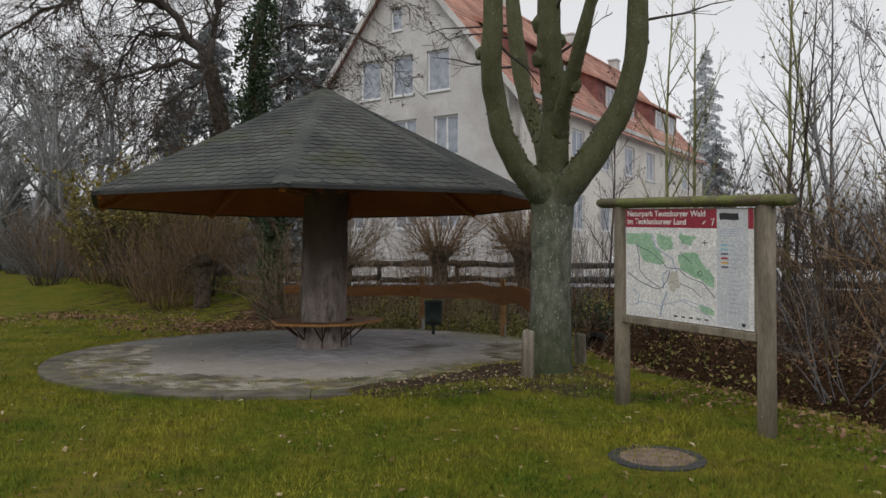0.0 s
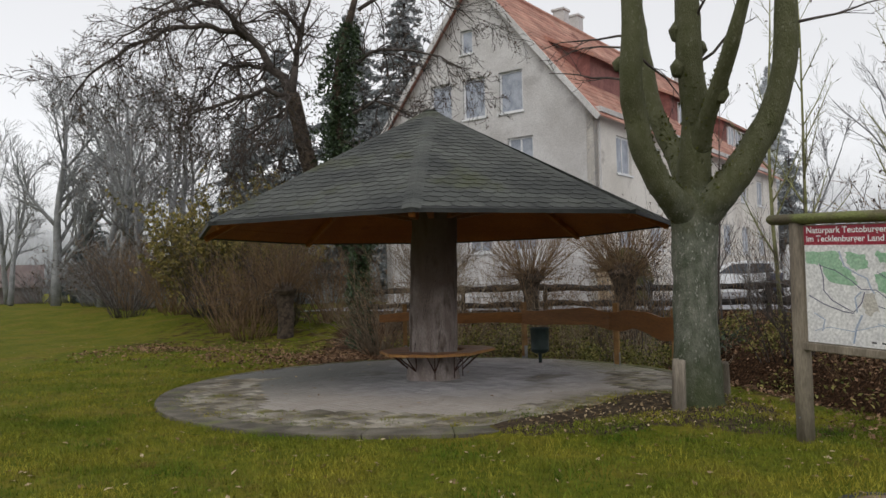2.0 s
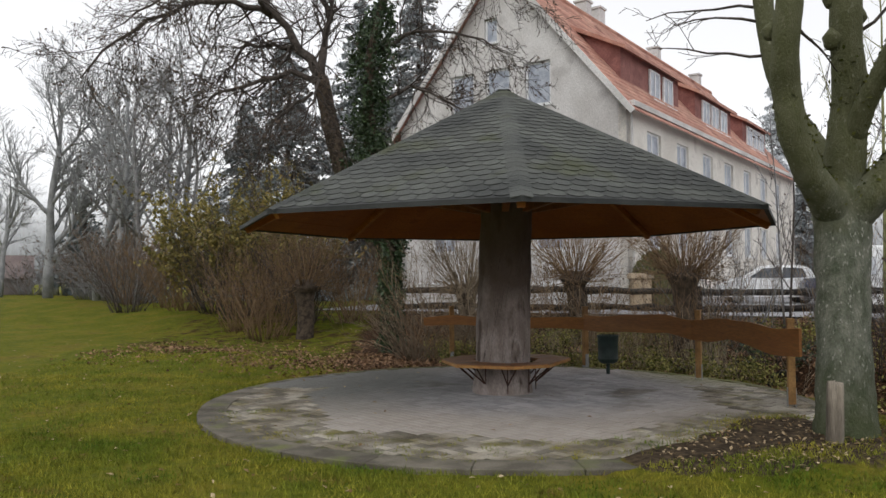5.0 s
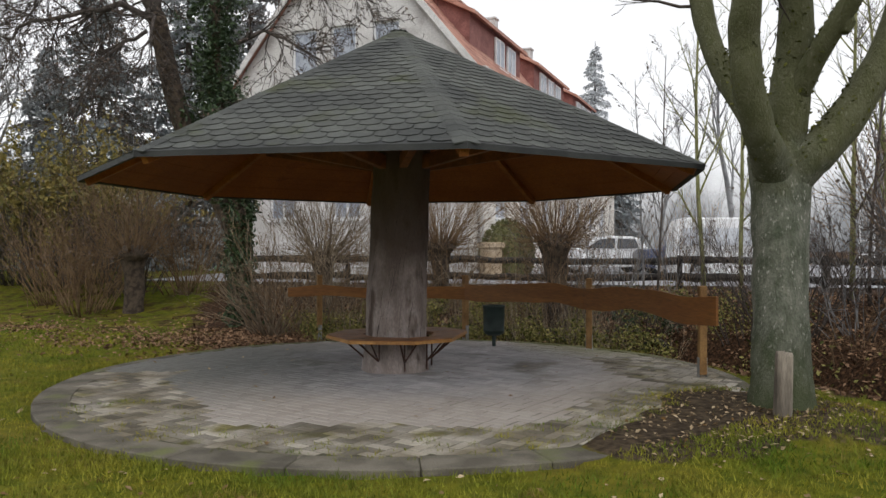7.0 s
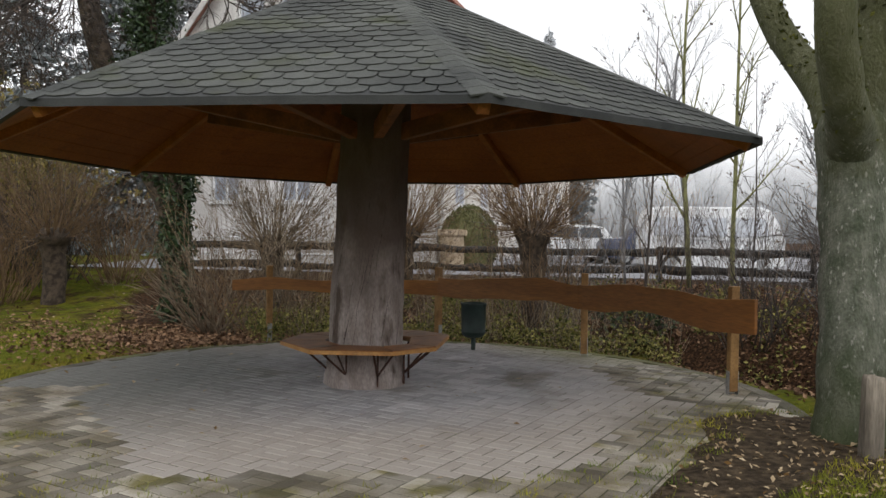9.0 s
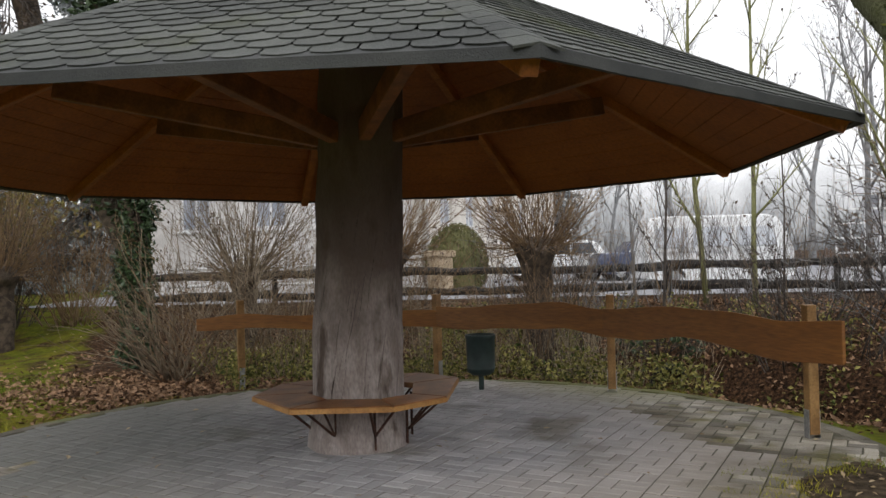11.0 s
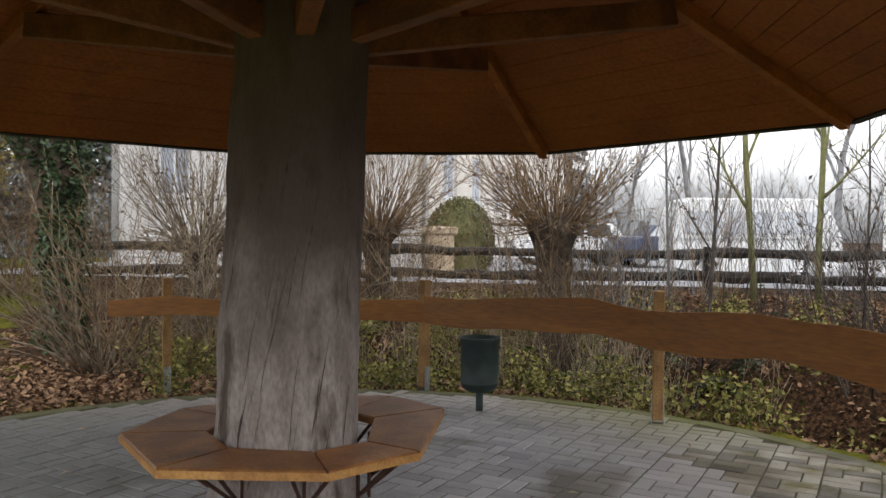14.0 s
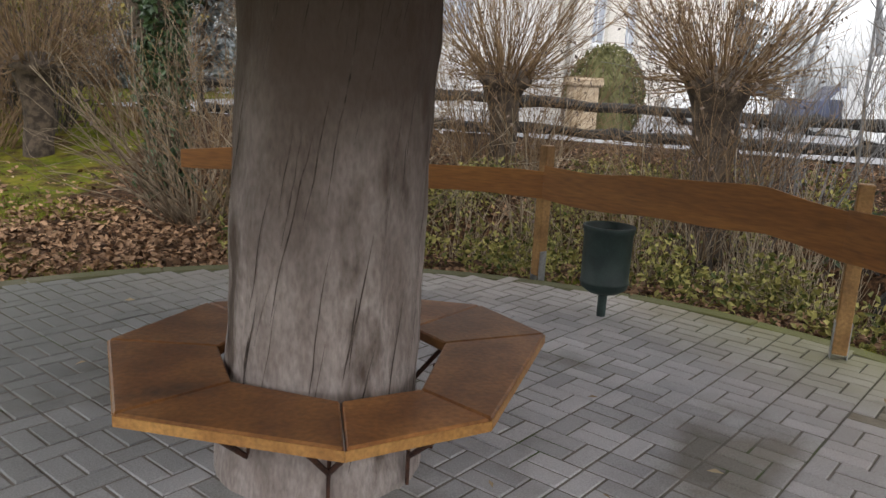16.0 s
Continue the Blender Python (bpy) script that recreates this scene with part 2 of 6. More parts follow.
WHITE = mat("white_window_paint", (0.68, 0.69, 0.70), (0.80, 0.80, 0.80), scale=3, fine=40, bump=0.05, rough=0.5)
CURTAIN = mat("pale_net_curtain", (0.27, 0.30, 0.36), (0.42, 0.45, 0.51), scale=3, fine=40, bump=0.0, rough=0.3)
DARK_GLASS = glass_mat("window_glass", (0.05, 0.06, 0.075))
WHITE_PAINT = mat("white_vehicle_paint", (0.78, 0.79, 0.81), (0.86, 0.87, 0.88), scale=1.5, fine=60, bump=0.02, rough=0.25)
BLUE_PAINT = mat("dark_blue_vehicle_paint", (0.05, 0.06, 0.10), (0.08, 0.09, 0.14), scale=1.5, fine=60, bump=0.02, rough=0.25)
CAR_GLASS = glass_mat("vehicle_glass", (0.03, 0.035, 0.045))
VAN_GLASS = glass_mat("pale_vehicle_glass", (0.58, 0.61, 0.66))
TYRE = mat("tyre_rubber", (0.015, 0.015, 0.016), (0.03, 0.03, 0.03), rough=0.9)
RIM = mat("grey_rim", (0.35, 0.36, 0.37), (0.5, 0.5, 0.5), rough=0.4, metal=0.6)
RED_LAMP = mat("red_lamp_lens", (0.35, 0.02, 0.02), (0.45, 0.03, 0.03), rough=0.2)
ASPHALT = mat("pale_worn_asphalt", (0.22, 0.22, 0.235), (0.31, 0.31, 0.325), scale=0.7, fine=60, bump=0.2, rough=0.7)
RAIL_WOOD = mat("blackened_rail", (0.020, 0.018, 0.017), (0.05, 0.045, 0.04), scale=5, fine=60, bump=0.4, rough=0.9)
SANDSTONE = mat("sandstone_pillar", (0.34, 0.26, 0.17), (0.48, 0.38, 0.27), scale=4, fine=50, bump=0.4, rough=0.95)
IRON = mat("cast_iron_ring", (0.03, 0.032, 0.036), (0.06, 0.062, 0.066), scale=12, fine=90, bump=0.4, rough=0.7, metal=0.3)
COVER = mat("rusty_concrete_cover", (0.15, 0.10, 0.075), (0.25, 0.18, 0.135), scale=8, fine=110, bump=0.4, rough=0.9)
MAP_WHITE = mat("map_paper", (0.70, 0.69, 0.69), (0.78, 0.77, 0.76), scale=9, fine=40, bump=0.0, rough=0.35)
MAP_GREEN = mat("map_green", (0.27, 0.46, 0.30), (0.36, 0.54, 0.38), scale=12, fine=50, bump=0.0, rough=0.35)
MAP_RED = mat("map_red", (0.28, 0.015, 0.035), (0.33, 0.02, 0.045), scale=5, fine=40, bump=0.0, rough=0.35)
MAP_LINE = mat("map_route_line", (0.10, 0.10, 0.16), (0.15, 0.15, 0.22), bump=0.0, rough=0.4)
MAP_ROAD = mat("map_blue_line", (0.33, 0.40, 0.52), (0.42, 0.48, 0.58), bump=0.0, rough=0.4)
MAP_TAN = mat("map_town", (0.50, 0.47, 0.42), (0.58, 0.55, 0.5), scale=30, bump=0.0, rough=0.4)
MAP_SIDE = mat("map_key_paper", (0.55, 0.56, 0.60), (0.60, 0.61, 0.65), bump=0.0, rough=0.35)
MAP_ORANGE = mat("map_orange", (0.6, 0.35, 0.05), (0.65, 0.4, 0.08), bump=0.0, rough=0.4)
MAP_CYAN = mat("map_cyan", (0.2, 0.45, 0.55), (0.25, 0.5, 0.6), bump=0.0, rough=0.4)
PRINT_BLACK = mat("print_black", (0.02, 0.02, 0.02), (0.03, 0.03, 0.03), bump=0.0, rough=0.4)
PRINT_WHITE = mat("print_white", (0.78, 0.78, 0.78), (0.8, 0.8, 0.8), bump=0.0, rough=0.4)
WATER = glass_mat("dark_ditch_water", (0.02, 0.016, 0.012), 0.12)
PIPE = mat("shade_black_concrete_pipe", (0.010, 0.010, 0.009), (0.024, 0.023, 0.020), scale=6, fine=60, bump=0.3, rough=0.9)
PALE_STEM = mat("pale_dead_stems", (0.24, 0.19, 0.125), (0.40, 0.33, 0.24), scale=6, fine=50, bump=0.3, rough=0.9)
BARN_WOOD = mat("barn_boards", (0.12, 0.10, 0.095), (0.18, 0.155, 0.15), scale=1, fine=20, rough=0.95)
# walls and roof of the far house, lightened to carry the fog
SLATE = mat("fog_paled_slate", (0.52, 0.53, 0.56), (0.62, 0.63, 0.66), scale=0.6, fine=12, rough=0.9)

# sheltered oak stays brown, with roof shade painted in; foot weathers grey; rain-washed pavers grow dirty and mossy
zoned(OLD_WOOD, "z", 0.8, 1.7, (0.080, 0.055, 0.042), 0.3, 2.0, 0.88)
for m in (PAVER, PAVER_FAR):
    zoned(m, "r", 1.7, 2.9, (0.36, 0.315, 0.265), 0.25, 1.4, 0.75, (0.3, 0.2, 0))
zoned(JOINT, "r", 2.3, 3.1, (0.050, 0.048, 0.020), 0.3, 1.6, 0.9, (0.1, -0.3, 0))
zoned(BARK, "z", 0.9, 0.1, (0.045, 0.058, 0.016), 0.2, 4.0, 0.8)
zoned(BARK, "z", 2.0, 2.7, (0.082, 0.083, 0.026), 0.3, 4.0, 0.72)
for m in (PAVER, PAVER_FAR):
    zoned(m, "r", 4.1, 1.9, (0.13, 0.138, 0.128), 0.25, 1.8, 0.85, (-3.6, 1.0, 0))
    zoned(m, "r", 1.35, 0.6, (0.11, 0.095, 0.058), 0.2, 3.0, 0.9, (2.75, -3.1, 0))
zoned(KERB, "r", 1.5, 0.8, (0.085, 0.080, 0.040), 0.2, 3.0, 0.9, (2.75, -3.1, 0))
zoned(KERB, "r", 3.9, 2.6, (0.105, 0.105, 0.040), 0.3, 2.6, 0.85, (0.5, 3.6, 0))
zoned(JOINT, "r", 3.4, 2.2, (0.075, 0.080, 0.030), 0.3, 2.6, 0.85, (0.5, 3.6, 0))
for m in (KERB, PAVER, PAVER_FAR):
    zoned(m, "r", 2.6, 1.0, (0.15, 0.16, 0.028), 0.2, 2.6, 0.85, (4.6, 1.9, 0))
for m in (GRASS, COVER_LEAF, LITTER, PALE_LITTER, MOSS, NEEDLE, DRY_LEAF):
    m.node_tree.nodes["Principled BSDF"].inputs["Specular IOR Level"].default_value = 0.15

# ---- mesh helpers ----


def mesh_of(name, verts, faces, materials, smooth=False, slots=None):
    me = bpy.data.meshes.new(name)
    me.from_pydata([tuple(v) for v in verts], [], faces)
    for m in materials if isinstance(materials, (list, tuple)) else [materials]:
        me.materials.append(m)
    if slots is not None:
        me.polygons.foreach_set("material_index", slots)
    if smooth:
        me.polygons.foreach_set("use_smooth", [True] * len(me.polygons))
    me.update()
    return me


def part(name, geo, material, parent=None, label="", smooth=False):
    """Links verts and faces, or a mesh, as one object under a thing."""
    me = geo if isinstance(geo, bpy.types.Mesh) else mesh_of(name, geo[0], geo[1], material, smooth)
    ob = new(name, me)
    if parent is not None:
        ob.parent = parent
    return tagged(ob, label)


def thing(name, label, category, group="", at=(0, 0, 0), kind=""):
    ob = new(name)
    ob.location = at
    ob.empty_display_size = 0.2
    return tagged(ob, label, category, group, kind)


def joined(*geos):
    verts, faces = [], []
    for v, f in geos:
        k = len(verts)
        verts.extend(v)
        faces.extend([tuple(i + k for i in q) for q in f])
    return verts, faces


def moved(geo, m):
    return [tuple(m @ Vector(v)) for v in geo[0]], geo[1]


def bevelled(geo, width, segments=1):
    bm = bmesh.new()
    vs = [bm.verts.new(v) for v in geo[0]]
    for f in geo[1]:
        bm.faces.new([vs[i] for i in f])
    bmesh.ops.recalc_face_normals(bm, faces=bm.faces)
    bmesh.ops.bevel(bm, geom=list(bm.edges), offset=width, segments=segments, affect="EDGES", clamp_overlap=True)
    bm.verts.index_update()
    out = [tuple(v.co) for v in bm.verts], [tuple(v.index for v in f.verts) for f in bm.faces]
    bm.free()
    return out


def box(x0, y0, z0, x1, y1, z1, bevel=0.0):
    v = [(x0, y0, z0), (x1, y0, z0), (x1, y1, z0), (x0, y1, z0), (x0, y0, z1), (x1, y0, z1), (x1, y1, z1), (x0, y1, z1)]
    f = [(3, 2, 1, 0), (4, 5, 6, 7), (0, 1, 5, 4), (1, 2, 6, 5), (2, 3, 7, 6), (3, 0, 4, 7)]
    return bevelled((v, f), bevel) if bevel else (v, f)


def prism(outline, z0, z1, bevel=0.0):
    """A plan outline, counter-clockwise, raised from z0 to z1."""
    n = len(outline)
    v = [(x, y, z0) for x, y in outline] + [(x, y, z1) for x, y in outline]
    f = [tuple(range(n - 1, -1, -1)), tuple(range(n, 2 * n))] + [(i, (i + 1) % n, n + (i + 1) % n, n + i) for i in range(n)]
    return bevelled((v, f), bevel) if bevel else (v, f)


def tube(points, radii, sides=6, cap=True):
    verts, faces = [], []
    pts = [Vector(p) for p in points]
    side = None
    for i, p in enumerate(pts):
        d = (pts[min(i + 1, len(pts) - 1)] - pts[max(i - 1, 0)]).normalized()
        if side is None:
            side = d.cross(Vector((0, 0, 1)) if abs(d.z) < 0.9 else Vector((1, 0, 0))).normalized()
        side = (side - d * side.dot(d)).normalized()
        up = d.cross(side)
        for k in range(sides):
            a = 2 * math.pi * k / sides
            verts.append(tuple(p + (side * math.cos(a) + up * math.sin(a)) * radii[i]))
        if i:
            o = (i - 1) * sides
            for k in range(sides):
                faces.append((o + k, o + (k + 1) % sides, o + sides + (k + 1) % sides, o + sides + k))
    if cap:
        o = (len(pts) - 1) * sides
        faces.append(tuple(range(sides - 1, -1, -1)))
        faces.append(tuple(o + k for k in range(sides)))
    return verts, faces


def beam(a, b, w, h, bevel=0.006):
    """A squared timber from a to b, w wide and h high, its top level across."""
    a, b = Vector(a), Vector(b)
    d = (b - a).normalized()
    s = d.cross(Vector((0, 0, 1))).normalized()
    u = s.cross(d)
    v = [tuple(p + s * x * w / 2 + u * y * h / 2) for p in (a, b) for x, y in ((-1, -1), (1, -1), (1, 1), (-1, 1))]
    f = [(0, 1, 2, 3), (7, 6, 5, 4), (0, 4, 5, 1), (1, 5, 6, 2), (2, 6, 7, 3), (3, 7, 4, 0)]
    return bevelled((v, f), bevel)


def lathe(profile, sides=24, centre=(0, 0)):
    v = [(centre[0] + r * math.cos(2 * math.pi * k / sides), centre[1] + r * math.sin(2 * math.pi * k / sides), z) for r, z in profile for k in range(sides)]
    f = []
    for i in range(len(profile) - 1):
        for k in range(sides):
            a, b = i * sides + k, i * sides + (k + 1) % sides
            f.append((a, b, b + sides, a + sides))
    return v, f


def leaf_cloud(rng, centres, size, flat=0.0, long=1.0):
    """Many small folded leaves, one at each place."""
    verts, faces = [], []
    for c in centres:
        s = size * rng.uniform(0.6, 1.3)
        n = Vector((rng.gauss(0, 1), rng.gauss(0, 1), rng.gauss(0, 1) + flat)).normalized()
        a = n.orthogonal().normalized()
        a.rotate(Matrix.Rotation(rng.uniform(0, 6.28), 3, n))
        b = n.cross(a)
        c = Vector(c)
        k = len(verts)
        verts += [tuple(c - a * s * long), tuple(c + b * s * 0.55 + n * s * 0.2), tuple(c + a * s * long), tuple(c - b * s * 0.55 + n * s * 0.2)]
        faces += [(k, k + 1, k + 2, k + 3)]
    return verts, faces


def grow(rng, p, d, length, r, level, out, wander=0.25, lift=0.1, kids=5, spread=0.8, shrink=0.55, start=0.3, tips=None, least=0.004):
    """A limb and its branches, as lists of points and radii."""
    n = max(3, min(7, int(length / 0.25)))
    pts, p, d = [Vector(p)], Vector(p), Vector(d).normalized()
    for _ in range(n):
        d = (d + Vector((rng.gauss(0, wander), rng.gauss(0, wander), rng.gauss(0, wander) + lift)) * 0.5).normalized()
        p = p + d * length / n
        pts.append(p)
    radii = [max(least, r * (1 - 0.75 * i / n)) for i in range(n + 1)]
    out.append((pts, radii))
    if level <= 0:
        if tips is not None:
            tips.extend(pts[1:])
        return
    for k in range(kids):
        f = start + (1 - start) * (k + rng.random()) / kids
        i = min(n - 1, int(f * n))
        base = pts[i].lerp(pts[i + 1], f * n - i)
        ax = (pts[i + 1] - pts[i]).normalized()
        s = ax.orthogonal().normalized()
        s.rotate(Matrix.Rotation(rng.uniform(0, 6.28), 3, ax))
        grow(rng, base, ax + s * spread * rng.uniform(0.6, 1.3), length * shrink * rng.uniform(0.7, 1.2) * (1.15 - 0.5 * f), radii[i] * 0.55, level - 1, out, wander, lift, kids, spread, shrink, 0.2, tips, least)


def limbs(out, thick=0.02):
    return joined(*[tube(p, r, 7 if r[0] > 0.06 else 5 if r[0] > thick else 3, r[0] > thick) for p, r in out])

# ---- ground ----
DITCH = [(-60, 60), (-12, 13.5), (-4, 8.0), (0.5, 5.4), (3.2, 4.5), (4.4, 3.3), (5.4, 1.2), (6.0, -1.6), (6.45, -3.6), (6.95, -5.2), (8.2, -9.0), (14, -24), (40, -90)]


def ditch_side(x, y):
    """The distance to the ditch's middle, positive beyond it."""
    best, sign = 1e9, 1
    for (ax, ay), (bx, by) in zip(DITCH, DITCH[1:]):
        dx, dy = bx - ax, by - ay
        t = min(1, max(0, ((x - ax) * dx + (y - ay) * dy) / (dx * dx + dy * dy)))
        ex, ey = x - ax - t * dx, y - ay - t * dy
        q = math.hypot(ex, ey)
        if q < best:
            best, sign = q, (1 if dx * ey - dy * ex > 0 else -1)
    return best * sign


def smooth(a, b, v):
    t = min(1, max(0, (v - a) / (b - a)))
    return t * t * (3 - 2 * t)


PAVE = (0.0, -0.90, 3.9)


def soil_near(x, y):
    """How near the trodden soil round the tree foot and along the kerb beside it, under 1 on the soil."""
    f = min(1, max(0, ((3.15 - x) * 1.75 + (-3.5 - y) * 1.25) / (1.75 ** 2 + 1.25 ** 2)))
    d = math.hypot(x - 3.15 + 1.75 * f, y + 3.5 + 1.25 * f)
    return d / (1 - 0.52 * f) + 0.30 * noise.noise((x * 1.7, y * 1.7, 11))


def height(x, y):
    s = ditch_side(x, y)
    z = -0.035 + 0.05 * (noise.noise((x * 0.25, y * 0.25, 3.0))) * smooth(4.5, 7, math.hypot(x - PAVE[0], y - PAVE[1]))
    z -= 0.10 * smooth(-3.2, -1.2, s) * smooth(1.5, -1.0, s)
    z += 0.60 * smooth(0.7, 4.2, s)
    depth = 1.0 * smooth(-2.0, 2.5, x)
    z -= depth * (smooth(-1.0, -0.25, s) - smooth(0.35, 1.35, s))
    r = math.hypot(x - PAVE[0], y - PAVE[1])
    if r < 4.15:
        z = min(z, -0.035) - 0.075 * smooth(4.15, 3.9, r)
    d = soil_near(x, y)
    if d < 1.35:
        z = max(z, z + (0.035 - z) * smooth(1.35, 0.85, d))
    if s > -6 and r > 4.3:
        z += 0.025 * noise.noise((x * 2.1, y * 2.1, 0))
    return z


gx = [-320, -220, -150, -105, -78, -58, -44, -34, -27, -22, -18, -15, -12.6] + [round(-11 + 0.22 * i, 2) for i in range(105)] + [12.8, 14.5, 17, 20, 24, 30, 40, 55, 80, 120, 200, 320]
gy = [-60, -42, -30, -22, -18] + [round(-16 + 0.22 * i, 2) for i in range(124)] + [12.2, 14, 16.5, 20, 24, 30, 38, 48, 62, 85, 130, 210, 320]
verts, cover = [], []
for y in gy:
    for x in gx:
        verts.append((x, y, height(x, y)))
        s = ditch_side(x, y)
        leafy = smooth(-1.7, -0.5, s + 0.6 * noise.noise((x * 0.6, y * 0.6, 1))) * smooth(-5.0, -2.2, x)
        leafy = max(leafy, 0.8 * smooth(1.6, 0.5, math.hypot(x - 3.3, y + 3.2)), 0.75 * smooth(2.6, 0.8, math.hypot((x + 1.9) * 0.8, y - 4.6)))
        leafy = max(leafy, 0.46 * smooth(-3.4, -1.9, s + 1.2 * noise.noise((x * 0.5, y * 0.5, 4))) * smooth(-14.0, -9.0, x) * smooth(2.0, 4.0, y))
        leafy = max(leafy, smooth(0.8, 1.6, y) * smooth(-3.0, -1.8, x) * smooth(5.6, 4.9, math.hypot(x - PAVE[0], y - PAVE[1])))
        bare = max(smooth(1.35, 0.75, soil_near(x, y)), smooth(0.9, 0.3, abs(s)) * smooth(-2, 2.5, x), 0.8 * smooth(0.9, 0.3, math.hypot((x - 3.9) * 0.7, y + 4.6)))
        cover.append((leafy, bare, 0, 1))
nx = len(gx)
faces = [(j * nx + i, j * nx + i + 1, (j + 1) * nx + i + 1, (j + 1) * nx + i) for j in range(len(gy) - 1) for i in range(nx - 1)]
GROUND = bpy.data.materials.new("grass_soil_and_leaf_litter")
GROUND.use_nodes = True
gn, gl = GROUND.node_tree.nodes, GROUND.node_tree.links
gpos = gn.new("ShaderNodeNewGeometry").outputs["Position"]
gattr = gn.new("ShaderNodeAttribute")
gattr.attribute_name = "cover"
gsep = gn.new("ShaderNodeSeparateColor")
gl.new(gattr.outputs["Color"], gsep.inputs[0])


def ground_noise(scale, detail=6.0):
    q = gn.new("ShaderNodeTexNoise")
    q.inputs["Scale"].default_value, q.inputs["Detail"].default_value = scale, detail
    gl.new(gpos, q.inputs["Vector"])
    return q.outputs["Fac"]


def ground_ramp(fac, stops):
    q = gn.new("ShaderNodeValToRGB")
    while len(q.color_ramp.elements) < len(stops):
        q.color_ramp.elements.new(0.5)
    for e, (p, c) in zip(q.color_ramp.elements, stops):
        e.position, e.color = p, (*c, 1)
    gl.new(fac, q.inputs["Fac"])
    return q.outputs["Color"]


def ground_mix(fac, a, b):
    q = gn.new("ShaderNodeMixRGB")
    gl.new(fac, q.inputs["Fac"])
    gl.new(a, q.inputs["Color1"])
    gl.new(b, q.inputs["Color2"])
    return q.outputs[0]


def ground_mask(channel, scale):
    """A cover's share, broken up by noise."""
    a = gn.new("ShaderNodeMath")
    a.operation = "ADD"
    gl.new(gsep.outputs[channel], a.inputs[0])
    gl.new(ground_noise(scale), a.inputs[1])
    b = gn.new("ShaderNodeMapRange")
    b.inputs["From Min"].default_value, b.inputs["From Max"].default_value = 0.92, 1.12
    gl.new(a.outputs[0], b.inputs["Value"])
    return b.outputs[0]


turf = ground_ramp(ground_noise(0.8), [(0.30, (0.068, 0.098, 0.008)), (0.48, (0.120, 0.138, 0.012)), (0.60, (0.19, 0.160, 0.024)), (0.72, (0.16, 0.112, 0.035))])
turf = ground_mix(ground_noise(38), turf, ground_ramp(ground_noise(9), [(0.35, (0.050, 0.070, 0.005)), (0.65, (0.18, 0.165, 0.014))]))
leaves = ground_ramp(ground_noise(22, 8), [(0.32, (0.014, 0.010, 0.007)), (0.5, (0.050, 0.027, 0.015)), (0.66, (0.13, 0.072, 0.038))])
soil = ground_ramp(ground_noise(14, 8), [(0.35, (0.032, 0.024, 0.016)), (0.65, (0.105, 0.078, 0.050))])
colour = ground_mix(ground_mask(0, 2.5), turf, leaves)
colour = ground_mix(ground_mask(1, 3.0), colour, soil)
gb = gn["Principled BSDF"]
gl.new(colour, gb.inputs["Base Color"])
gb.inputs["Roughness"].default_value = 0.95
gb.inputs["Specular IOR Level"].default_value = 0.1
gbump = gn.new("ShaderNodeBump")
gbump.inputs["Strength"].default_value, gbump.inputs["Distance"].default_value = 0.9, 0.04
gl.new(ground_noise(45, 6), gbump.inputs["Height"])
gl.new(gbump.outputs[0], gb.inputs["Normal"])
gme = mesh_of("ground", verts, faces, GROUND, True)
at = gme.attributes.new("cover", "FLOAT_COLOR", "POINT")
at.data.foreach_set("color", [c for q in cover for c in q])
ground = tagged(new("ground", gme), "lawn with worn patches and a leaf-strewn ditch bank", "ground", kind="structure")

# water in the ditch
wv, wf = [], []
for i, (x, y) in enumerate([(3.2, 4.5), (4.4, 3.3), (5.4, 1.2), (6.0, -1.6), (6.45, -3.6), (6.95, -5.2), (8.2, -9.0), (14, -24), (24, -50)]):
    wv += [(x - 0.34, y - 0.2, -0.90), (x + 0.36, y + 0.2, -0.90)]
    if i:
        wf.append((2 * i - 2, 2 * i - 1, 2 * i + 1, 2 * i))
tagged(part("water", (wv, wf), WATER), "shallow dark water in the ditch", "water", kind="structure")

# road and yard beyond the rail fence
rv = [(-6, 15.5, 0.60), (9.2, 8.6, 0.60), (30, -2, 0.60), (52, 30, 0.62), (30, 62, 0.64), (12, 30, 0.63), (5.3, 15.9, 0.62), (-4, 22, 0.62)]
tagged(part("road", (rv, [tuple(range(8))]), ASPHALT), "pale worn asphalt road and parking yard", "road", kind="structure")

# distant misty wood all round
bv, bf = [], []
rng = random.Random(3)
N = 360
for i in range(N + 1):
    a = 2 * math.pi * i / N
    top = 62 + 6 * noise.noise((math.cos(a) * 6, math.sin(a) * 6, 0.5))
    bv += [(290 * math.cos(a), 290 * math.sin(a), -6), (290 * math.cos(a), 290 * math.sin(a), top)]
    if i:
        bf.append((2 * i - 2, 2 * i, 2 * i + 1, 2 * i - 1))
# fog painted as a grey colour whose alpha thins with height
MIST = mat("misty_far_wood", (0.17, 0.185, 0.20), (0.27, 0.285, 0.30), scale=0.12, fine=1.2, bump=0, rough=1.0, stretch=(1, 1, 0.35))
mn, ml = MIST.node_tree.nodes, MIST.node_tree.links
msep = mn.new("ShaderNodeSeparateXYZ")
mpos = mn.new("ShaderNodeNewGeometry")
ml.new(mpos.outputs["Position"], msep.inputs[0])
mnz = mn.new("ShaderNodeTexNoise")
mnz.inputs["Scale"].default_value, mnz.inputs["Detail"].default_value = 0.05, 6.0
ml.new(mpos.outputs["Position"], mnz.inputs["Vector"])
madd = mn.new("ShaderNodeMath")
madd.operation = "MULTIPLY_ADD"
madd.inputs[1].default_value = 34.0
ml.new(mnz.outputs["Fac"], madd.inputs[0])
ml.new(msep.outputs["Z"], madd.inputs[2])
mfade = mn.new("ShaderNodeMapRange")
